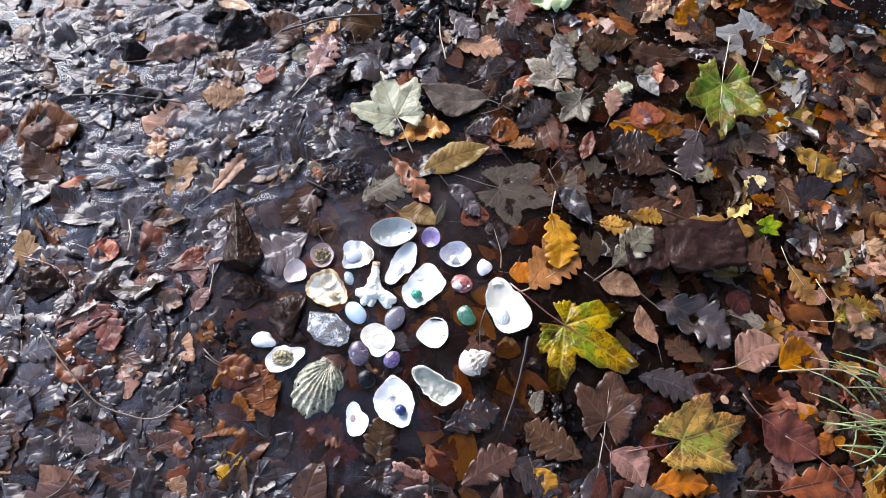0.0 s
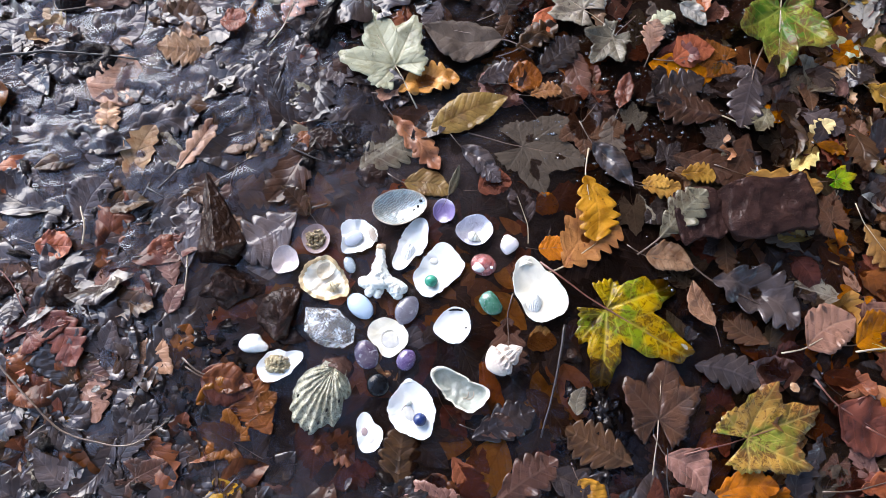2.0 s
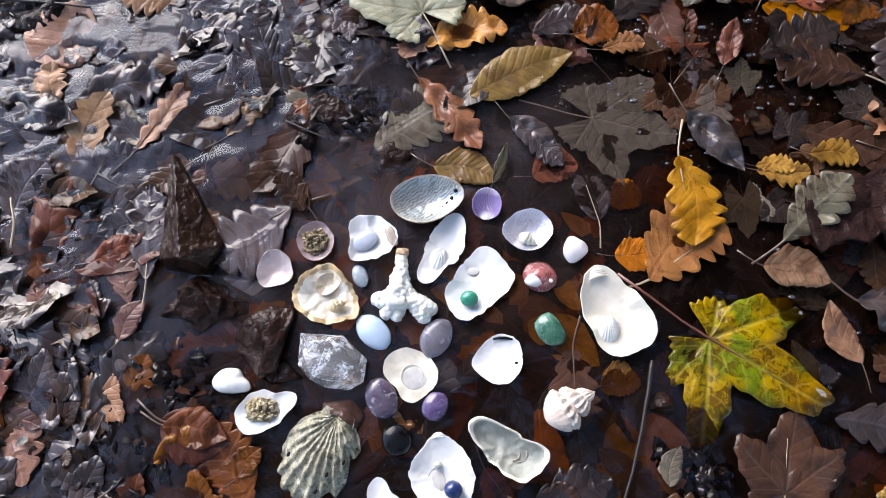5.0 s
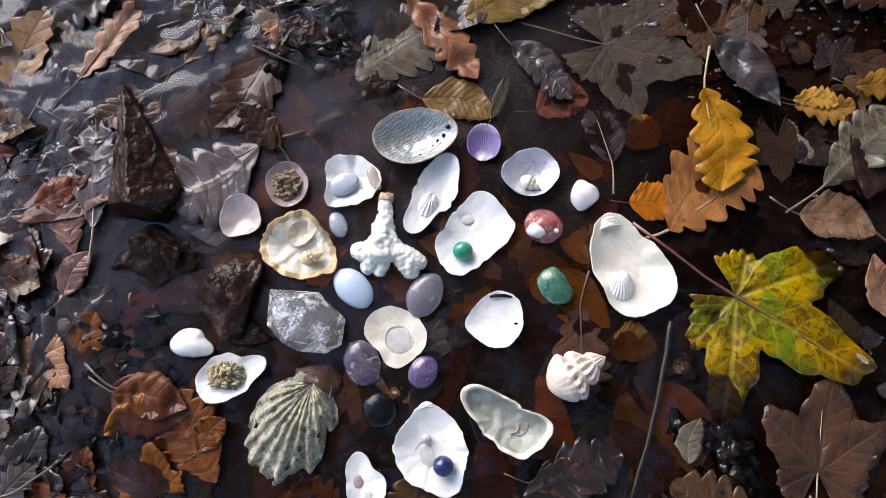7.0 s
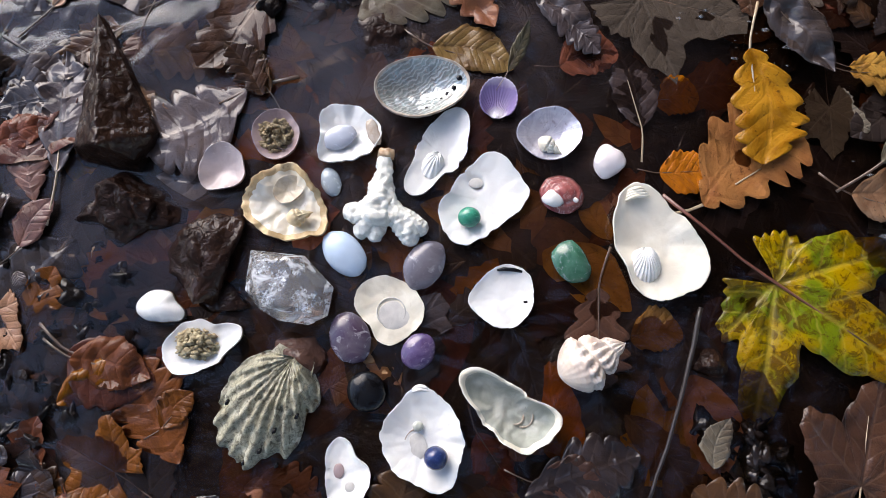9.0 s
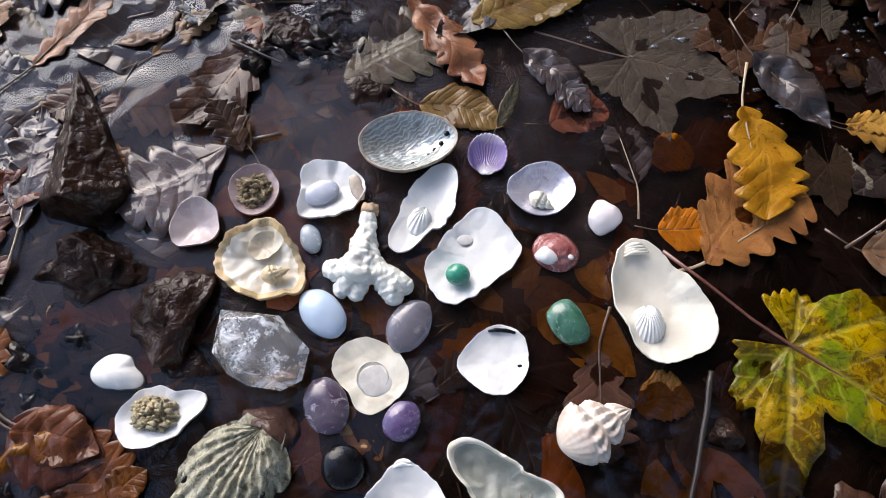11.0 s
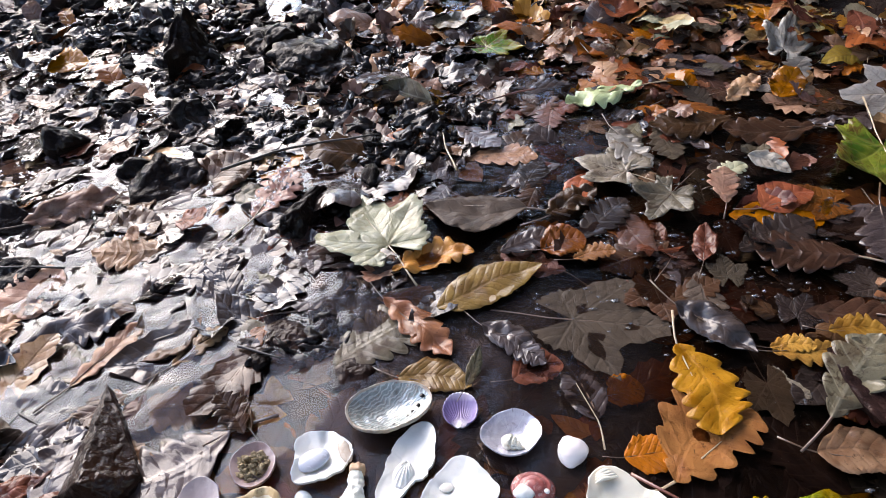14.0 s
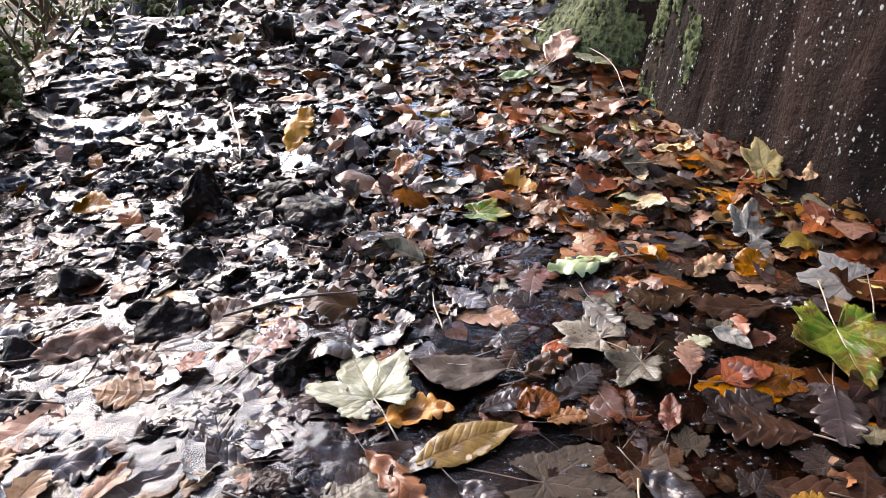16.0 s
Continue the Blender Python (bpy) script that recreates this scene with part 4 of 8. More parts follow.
leaf("maple", "silver", 0.444, 0.607, 171.7, 0.060, wide=1.4, lift=0.022, tip=(-24, 0), seed=1, stem="pale", where="showing its pale underside")
leaf("elm", "olive", 0.4692, 0.5355, 45.3, 0.0884, wide=0.55, lift=0.012, seed=0, where="with dark ribs on leaf litter")
leaf("oak", "pale_green", 0.2084, 0.6812, -165.7, 0.0882, wide=0.5, lift=0.012, seed=1, stem="pale", where="lying on rust-brown litter")
leaf("maple", "green", 0.0543, 0.7915, -5.9, 0.0437, wide=1.9, lift=0.014, seed=2, where="small, on leaf litter")
leaf("maple", "straw", 0.428, 0.812, 80.0, 0.05, wide=1.5, lift=0.03, tip=(0, -26), seed=0, stem="pale", where="propped upright against the trunk")
leaf("maple", "silver", 0.375, 0.718, 62.1, 0.055, wide=1.3, lift=0.024, tip=(10, -20), flat=1.6, seed=1, where="shrivelled, beside the trunk")
leaf("oak", "gold", 0.1393, 0.334, -86.5, 0.0743, wide=0.66, lift=0.012, seed=2, stem="pale", where="with wavy lobes beside the shells")
leaf("oak", "gold", 0.1076, 0.2347, 32.7, 0.0774, wide=0.8, lift=0.006, seed=3, stem="pale", where="under a golden one")
leaf("oak", "amber", -0.0689, 0.4095, -52.6, 0.0795, wide=0.42, lift=0.008, seed=1, where="half sunk at the puddle's edge")
leaf("oak", "umber", 0.0442, 0.1826, -90.8, 0.0603, wide=0.72, lift=0.0005, seed=4, stem="brown", where="under a whelk shell")
leaf("oak", "tan", -0.302, 0.3555, 56.3, 0.0685, wide=0.42, lift=0.01, seed=0, where="on the grey puddle")
leaf("oak", "tan", -0.2284, 0.3648, 40.2, 0.0489, wide=0.45, lift=0.008, seed=2, where="on the grey puddle")
leaf("oak", "tan", -0.3725, 0.3944, 98.3, 0.0413, wide=0.75, lift=0.008, seed=1, where="on the grey puddle")
drops_on(leaf("oak", "pink", -0.1877, 0.524, 69.3, 0.0783, wide=0.6, lift=0.016, seed=0, stem="pale", where="covered in rain drops"))
leaf("oak", "amber", -0.0621, 0.439, 11.8, 0.0702, wide=0.55, lift=0.006, seed=3, where="beside a pale maple leaf")
leaf("oak", "tan", -0.4069, 0.5484, 21.1, 0.0867, wide=0.5, lift=0.02, tip=(18, 0), seed=1, where="curled, on black mud")
leaf("elm", "olive", -0.0272, 0.392, 23, 0.0941, wide=0.46, lift=0.010, seed=1, stem=None, flat=0.25, where="with dark ribs on brown water")
leaf("round", "rust", 0.0803, 0.3016, 4.8, 0.0283, lift=0.004, seed=0, where="under clear brown water")
leaf("round", "rust", 0.0824, 0.2545, 4.1, 0.0322, lift=0.004, seed=1, where="under clear brown water")
leaf("round", "brick", 0.0214, 0.323, 14, 0.0379, lift=0.004, seed=2, where="under a film of water")
leaf("elm", "tan", 0.1961, 0.2423, -16.7, 0.0521, wide=0.65, lift=0.012, seed=2, where="with pale ribs beside a stone")
leaf("oak", "ochre", 0.2014, 0.3209, -3.1, 0.0434, wide=0.6, lift=0.008, seed=0, where="on dark litter")
leaf("beech", "brick", -0.2117, 0.0951, 51, 0.027, wide=0.75, lift=0.008, seed=0, where="beside the scallop shell")
leaf("elm", "brick", -0.2675, 0.1341, -12.4, 0.0486, wide=0.7, lift=0.01, seed=1, where="crumpled and ribbed beside the shells")
leaf("elm", "brick", -0.2703, 0.1381, -19, 0.056, wide=0.8, lift=0.008, seed=0, where="crumpled beside the shells")
leaf("maple", "brick", -0.2372, 0.0695, 152.4, 0.0412, wide=1.7, lift=0.006, seed=3, where="soaked, on black mud")
leaf("round", "rust", -0.4429, 0.2773, -5.8, 0.0382, lift=0.012, seed=1, where="on black mud")
leaf("elm", "rust", 0.2538, 0.47, 15, 0.0514, wide=0.8, lift=0.001, flat=0.3, seed=2, where="lying among dark litter")
leaf("round", "rust", 0.0614, 0.4452, 11.3, 0.0392, lift=0.012, seed=0, where="glossy, on brown water")
leaf("beech", "drab", 0.0577, 0.5002, 167.9, 0.0904, wide=0.6, lift=0.01, seed=2, where="drab brown beside a pale leaf")
leaf("oak", "plum", 0.2643, 0.2137, -30.1, 0.1004, wide=0.62, lift=0.008, seed=3, where="on dark litter")
leaf("beech", "brick", 0.38, 0.0779, -36.4, 0.0761, wide=0.8, lift=0.010, seed=1, stem="red", where="with fine ribs beside the grass")
leaf("round", "rust", 0.4098, 0.1388, 13, 0.0512, lift=0.012, seed=2, where="with an orange gloss")
leaf("beech", "pink", 0.3563, 0.1383, 26.3, 0.0642, wide=0.75, lift=0.012, seed=0, stem="pale", where="with fine ribs")
leaf("oak", "ochre", 0.4722, 0.4304, -37.2, 0.0727, wide=0.6, lift=0.014, seed=1, stem="pale", where="on dark litter")
leaf("oak", "ochre", 0.3183, 0.3294, -11.6, 0.0863, wide=0.42, lift=0.012, seed=4, where="on dark litter")
leaf("maple", "green", 0.4174, 0.32, 8.2, 0.0248, wide=1.6, lift=0.012, seed=0, where="small and yellowing")
leaf("oak", "ochre", 0.2456, 0.3329, -8.4, 0.0386, wide=0.7, lift=0.010, seed=2, where="on dark litter")
leaf("oak", "ochre", 0.4417, 0.2679, -61.3, 0.059, wide=0.6, lift=0.014, seed=0, stem="pale", where="on dark litter")
leaf("oak", "yellow", 0.4844, 0.1946, 12.5, 0.0635, wide=0.6, lift=0.018, seed=3, stem="pale", where="beside the grass")
leaf("oak", "amber", -0.1617, 0.0629, -21.7, 0.0474, wide=0.75, lift=-0.002, seed=3, stem=None, where="sunk beside the scallop shell")
leaf("oak", "tan", 0.4865, 0.2237, -48.4, 0.067, wide=0.6, lift=0.014, seed=1, stem="pale", where="beside the grass")
leaf("beech", "ochre", -0.2533, 0.036, -73.1, 0.0485, wide=0.68, lift=0.008, seed=0, where="on black mud")
leaf("elm", "amber", 0.1041, 0.0175, -52.2, 0.0404, wide=0.7, lift=0.008, seed=1, where="on dark litter")
leaf("oak", "rust", 0.2373, -0.0055, 5.4, 0.0683, wide=0.55, lift=0.010, seed=2, where="on dark litter")
leaf("oak", "rust", 0.3895, -0.0051, 11.7, 0.0937, wide=0.5, lift=0.010, seed=0, where="on dark litter")
leaf("beech", "pink", 0.1944, 0.0368, -46.5, 0.0532, wide=0.8, lift=0.008, seed=2, where="crumpled on dark litter")
leaf("maple", "pink", -0.0326, -0.0026, 175.8, 0.0484, wide=1.5, lift=0.004, seed=2, where="pinkish, on black mud")
leaf("ribbed", "plum", -0.1744, 0.302, -152.0, 0.078, wide=0.8, lift=0.004, seed=1, where="with raised ribs by pointed rock")
leaf("ribbed", "plum", -0.287, 0.246, 91.0, 0.078, wide=0.5, lift=0.012, seed=0, stem="pale", where="with raised ribs by a rock")
leaf("oak", "tan", -0.2534, 0.3252, -4.0, 0.062, wide=0.7, lift=0.0, flat=0.2, seed=2, where="half under water")
leaf("elm", "umber", -0.1598, 0.3002, 133.9, 0.0455, wide=0.5, lift=0.010, tip=(-20, 0), seed=0, where="folded, beside the shells")
leaf("elm", "pink", -0.3048, 0.1998, 60.2, 0.0346, wide=0.6, lift=0.014, seed=2, where="on dark rock")
leaf("elm", "brick", -0.3283, 0.2625, 25.5, 0.0382, wide=0.6, lift=0.012, seed=1, where="on black mud")
leaf("elm", "olive", -0.0589, 0.3335, -15.3, 0.0529, wide=0.6, lift=0.004, seed=2, where="decaying beside the abalone shell")
leaf("elm", "grey", -0.0116, 0.3158, 68.2, 0.0362, wide=0.3, lift=0.010, tip=(30, 0), seed=0, where="curled, beside the abalone shell")
leaf("beech", "tan", -0.0734, 0.1229, 129.5, 0.0355, wide=0.6, lift=-0.0012, seed=1, where="under the stones")
leaf("round", "amber", 0.0631, 0.1527, 6, 0.0313, lift=-0.0012, seed=2, where="sunk in brown water")
leaf("elm", "brick", -0.0274, 0.096, -54.9, 0.0401, wide=0.6, lift=-0.0012, seed=0, where="beneath the grey shell")
leaf("beech", "umber", 0.0058, 0.0696, -7.8, 0.0438, wide=0.6, lift=0.004, seed=2, where="on black mud")
leaf("oak", "ochre", 0.2009, 0.3242, -4.8, 0.0316, wide=0.6, lift=0.008, seed=2, where="on dark litter")
leaf("round", "rust", -0.2591, 0.527, -1.7, 0.033, lift=0.022, tip=(0, -15), seed=1, where="cupped on wet rock")
leaf("round", "rust", -0.054, 0.8929, 7.8, 0.0365, lift=0.035, tip=(20, -35), seed=0, where="standing on edge in the litter")
leaf("beech", "tan", -0.2764, 1.2253, 2.6, 0.0797, wide=0.4, lift=0.02, seed=2, where="on wet black stones")
leaf("elm", "tan", -0.1163, 0.7315, 0.5, 0.1001, wide=0.5, lift=0.012, seed=0, where="on the puddle's edge")
leaf("round", "rust", -0.4929, 0.8559, 8.4, 0.0515, lift=0.02, tip=(10, 0), seed=2, where="on wet black stones")
leaf("oak", "amber", -0.2165, 0.9917, 69.7, 0.0897, wide=0.6, lift=0.03, tip=(0, -30), seed=1, where="on wet black stones")
leaf("oak", "cream", 0.2717, 1.2863, -55.8, 0.0924, wide=0.5, lift=0.03, seed=2, where="beside the mossy root")
leaf("elm", "pale_green", 0.1304, 1.2745, 17.7, 0.0885, wide=0.45, lift=0.03, seed=1, where="beside the mossy root")
leaf("beech", "pink", 0.2296, 1.2925, 36.6, 0.0958, wide=0.7, lift=0.04, tip=(0, -30), seed=0, where="beside the mossy root")
leaf("oak", "tan", 0.2644, 1.0383, 52.2, 0.0996, wide=0.6, lift=0.03, seed=3, where="on litter beside the trunk")
leaf("oak", "ochre", 0.3212, 0.9973, -27.6, 0.0428, wide=0.6, lift=0.025, seed=0, where="on litter beside the trunk")
leaf("oak", "straw", 0.3151, 0.9158, 2.8, 0.0588, wide=0.5, lift=0.03, seed=1, where="on litter beside the trunk")
leaf("elm", "pink", 0.4833, 0.8085, 38.5, 0.0643, wide=0.6, lift=0.04, seed=1, where="on litter beside the trunk")
leaf("oak", "tan", 0.2876, 0.6499, 25.9, 0.0455, wide=0.6, lift=0.02, seed=0, where="on rust-brown litter")
leaf("oak", "cream", 0.2276, 0.5043, 34.8, 0.0396, wide=0.6, lift=0.018, seed=2, where="small, on rust-brown litter")
leaf("elm", "grey", 0.158, 0.6069, -67.8, 0.0548, wide=0.5, lift=0.018, tip=(15, 0), seed=0, where="bleached and folded on the litter")

leaf("oak", "plum", -0.108, 0.452, -22.0, 0.062, wide=0.75, lift=0.004, seed=1, stem=None, where="mauve, in the puddle's skin")
leaf("ribbed", "grey", -0.107, 0.352, 32.0, 0.078, wide=0.75, lift=0.002, flat=0.4, seed=3, stem=None, where="bleached, under a film of water")
leaf("elm", "plum", 0.005, 0.372, -40.0, 0.05, wide=0.5, lift=0.003, seed=1, where="folded, on brown water")
leaf("elm", "dark", 0.072, 0.284, 105.0, 0.052, wide=0.6, lift=0.002, flat=0.4, seed=0, stem="pale", where="torn, half under brown water")
leaf("ribbed", "grey", 0.211, 0.260, 43.0, 0.07, wide=0.62, lift=0.035, tip=(0, -14), seed=2, stem="brown", where="leaning on brown rock")
leaf("beech", "pink", 0.262, 0.165, 110.0, 0.052, wide=0.5, lift=0.008, seed=2, where="beside a yellow maple leaf")
leaf("oak", "umber", -0.164, 0.298, 125.0, 0.036, wide=0.75, lift=0.012, tip=(0, -14), seed=0, stem=None, where="curled up at the puddle's edge")
leaf("ribbed", "pink", -0.30, 0.228, 100.0, 0.05, wide=0.6, lift=0.010, seed=4, where="reddish, on dark wet rock")
leaf("elm", "grey", 0.108, 0.080, 70.0, 0.030, wide=0.6, lift=0.006, seed=2, stem=None, where="small, beside the black twig")
leaf("ribbed", "dark", 0.0, 0.062, 20.0, 0.07, wide=0.6, lift=0.002, seed=2, stem=None, where="blackened, on black mud")
leaf("ribbed", "brick", -0.02, 0.045, -60.0, 0.06, wide=0.6, lift=0.002, seed=0, stem=None, where="reddish, soaked on black mud")
leaf("oak", "umber", 0.073, 0.486, 32.0, 0.058, wide=0.6, lift=0.010, seed=1, where="dark brown, on brown water")
leaf("elm", "rust", 0.108, 0.500, 75.0, 0.042, wide=0.7, lift=0.006, seed=2, stem=None, where="orange-brown, between darker leaves")
leaf("oak", "amber", 0.085, 0.430, 8.0, 0.036, wide=0.6, lift=0.012, seed=2, where="small, on brown water")
leaf("ribbed", "dark", 0.028, 0.448, 15.0, 0.052, wide=0.6, lift=0.006, seed=1, stem=None, where="blackened, on brown water")
leaf("elm", "plum", 0.150, 0.372, -52.0, 0.066, wide=0.45, lift=0.010, tip=(12, 0), seed=1, where="long, on dark litter")
leaf("beech", "brick", 0.184, 0.412, 70.0, 0.045, wide=0.45, lift=0.014, tip=(-14, 0), seed=1, where="folded, on dark litter")
leaf("ribbed", "plum", 0.010, 0.362, -42.0, 0.048, wide=0.5, lift=0.006, seed=4, stem=None, where="narrow, at the shells' edge")
leaf("ribbed", "silver", 0.150, 0.595, -65.0, 0.066, wide=0.5, lift=0.024, tip=(10, 0), seed=0, stem=None, where="crumpled and silvery, on leaf litter")
leaf("ribbed", "rust", 0.225, 0.468, -15.0, 0.075, wide=0.7, lift=0.006, seed=2, stem=None, where="broad rusty, soaked among dark litter")
leaf("ribbed", "dark", 0.215, 0.420, 20.0, 0.075, wide=0.6, lift=0.008, seed=3, stem=None, where="black and glossy, on dark litter")
leaf("ribbed", "umber", 0.300, 0.400, 160.0, 0.080, wide=0.6, lift=0.008, seed=4, stem="pale", where="brown and glossy, on dark litter")
leaf("ribbed", "plum", 0.345, 0.455, -110.0, 0.075, wide=0.6, lift=0.010, seed=0, stem="brown", where="mauve-brown, on leaf litter")
leaf("ribbed", "umber", 0.05, 0.575, 60.0, 0.06, wide=0.6, lift=0.004, seed=1, stem=None, where="soaked, under a film of water")
leaf("ribbed", "umber", 0.16, 0.03, 150.0, 0.075, wide=0.65, lift=0.008, seed=3, stem=None, where="brown and glossy, on black mud")
leaf("ribbed", "dark", 0.07, 0.03, -30.0, 0.075, wide=0.6, lift=0.006, seed=0, stem=None, where="black and glossy, on black mud")
leaf("ribbed", "umber", 0.02, 0.0, 30.0, 0.075, wide=0.6, lift=0.006, seed=2, stem=None, where="brown and glossy, on wet mud")
leaf("ribbed", "plum", 0.235, 0.125, -20.0, 0.07, wide=0.6, lift=0.006, seed=1, stem=None, where="mauve-brown, between yellow maple leaves")
leaf("ribbed", "brick", -0.20, 0.075, 120.0, 0.07, wide=0.7, lift=0.004, seed=3, stem=None, where="soaked red, beside the scallop shell")


# pale leaves and undersides that stand out of the rusty litter
leaf("oak", "tan", 0.280, 0.628, 30.0, 0.046, wide=0.6, lift=0.020, tip=(10, -16), seed=1, stem=None, where="curled, on rusty litter")
leaf("ribbed", "tan", 0.226, 0.478, 75.0, 0.040, wide=0.75, lift=0.012, tip=(6, -14), seed=2, where="small and pale, beside brown water")
leaf("elm", "silver", 0.268, 0.540, -40.0, 0.040, wide=0.55, lift=0.016, tip=(12, 8), flat=1.4, seed=2, stem=None, where="crumpled, on wet litter")
leaf("oak", "silver", 0.360, 0.646, 60.0, 0.042, wide=0.7, lift=0.022, tip=(8, -20), seed=3, stem=None, where="showing its underside, on rusty litter")
leaf("round", "rust", 0.333, 0.628, 50.0, 0.042, wide=0.85, lift=0.020, tip=(6, -18), seed=1, stem=None, where="bright, on rusty litter")
leaf("beech", "tan", 0.458, 0.764, 40.0, 0.040, wide=0.5, lift=0.036, tip=(0, -30), flat=1.3, seed=1, stem=None, where="curled against the trunk's foot")
leaf("ribbed", "tan", 0.300, 0.886, 8.0, 0.075, wide=0.55, lift=0.026, tip=(16, 0), seed=0, stem="pale", where="with raised ribs, on rusty litter")
leaf("oak", "silver", 0.212, 0.930, -10.0, 0.055, wide=0.7, lift=0.024, tip=(16, 0), flat=1.3, seed=4, stem=None, where="crumpled, on leaf litter")
leaf("oak", "umber", 0.345, 0.575, 172.0, 0.085, wide=0.5, lift=0.012, tip=(-10, 0), seed=2, where="long and dark, on wet litter")
leaf("ribbed", "umber", 0.275, 0.603, 178.0, 0.080, wide=0.6, lift=0.012, tip=(-8, 0), seed=1, stem=None, where="broad and dark, on wet litter")


def in_cluster(x, y, grow=1.0):
    return ((x + 0.035) / (0.235 * grow)) ** 2 + ((y - 0.2) / (0.165 * grow)) ** 2 < 1


def tone_for(x, y, rng):
    right = smooth01((x + 0.12 + 0.1 * (y - 0.3)) / 0.28)
    wet = [("dark", 5), ("plum", 3.4), ("tan", 1.9), ("umber", 3.4), ("pink", 1.1), ("brick", 0.8), ("rust", 0.5), ("grey", 0.5)]
    dry = [("dark", 5.5), ("umber", 5), ("rust", 2.3), ("brick", 2.0), ("amber", 2.0), ("tan", 2.8), ("plum", 1.4), ("pink", 1.4), ("ochre", 0.5), ("grey", 1.7), ("olive", 0.8), ("cream", 0.2)]
    # trunk-side mix: rusty dry leaves, weighted paler to offset the shade there
    bole = [("rust", 6), ("amber", 2.4), ("tan", 5), ("pink", 2.6), ("brick", 4), ("grey", 1.4), ("umber", 3.6), ("dark", 2.6), ("plum", 1.6), ("silver", 1.0), ("straw", 0.5), ("cream", 0.6), ("olive", 0.3)]
    if x > 0.3 and y < 0.6 and rng.random() < 0.55 * smooth01((x - 0.3) / 0.1):
        return rng.choices([p[0] for p in bole], [p[1] for p in bole])[0]
    if x > 0.1 and rng.random() < smooth01((1.05 - math.hypot(x - TRUNK[0], y - TRUNK[1])) / 0.2) * smooth01((y - 0.5) / 0.2):
        return rng.choices([p[0] for p in bole], [p[1] for p in bole])[0]
    if rng.random() < (0.45 if x < 0 else 0.7) * soaked(x, y):
        return rng.choice(["dark", "dark", "umber", "plum"] if x < 0 else ["dark", "dark", "umber", "umber", "brick", "plum", "grey"])
    pick = dry if rng.random() < right else wet
    return rng.choices([p[0] for p in pick], [p[1] for p in pick])[0]


def scatter_single(count, seed, y0, y1):
    """Loose leaves on top of the litter, each a thing of its own."""
    rng = random.Random(seed)
    done = 0
    while done < count:
        x, y = rng.uniform(-0.64, 0.58), rng.uniform(y0, y1)
        if in_cluster(x, y, 1.08) or math.hypot(x - TRUNK[0], y - TRUNK[1]) < 0.68:
            continue
        if x < -0.12 and y > 0.25 and rng.random() < 0.35:
            continue
        kind = rng.choices(["oak", "beech", "elm", "round", "maple"], [5, 1.8, 2.4, 0.8, 2.2])[0]
        tone = tone_for(x, y, rng)
        size = rng.uniform(0.034, 0.072) * (0.62 if kind == "maple" else 1) * (0.7 if kind == "round" else 1)
        turn = rng.uniform(0, 360)
        if near_hero(x, y, 0.3 * size) or in_cluster(x + size * math.cos(radians(turn)), y + size * math.sin(radians(turn)), 1.0):
            continue
        sunk = rng.random() < (0.85 if x < 0 else 0.62) * soaked(x, y)
        if not sunk and soaked(x, y) > 0.5 and x > -0.02 and rng.random() < 0.1:
            continue
        wave = 3 if sunk else 6
        deep = sunk and x > -0.02
        ob = leaf(kind, tone, x, y, turn, size, None, rng.uniform(-0.003, 0.003) if sunk else rng.uniform(-0.005, 0.002), (0, 0) if deep else (rng.gauss(0, wave), rng.gauss(0, wave)), rng.randrange(9), None if deep else rng.choice([None, "brown", "red", "pale", "brown"]),
                  "soaked, in the litter", "loose fallen leaves", 0.15 if deep else 0.35 if sunk else 0.6)
        if deep:
            ob.location.z = rng.uniform(-0.0095, -0.0078)
        done += 1


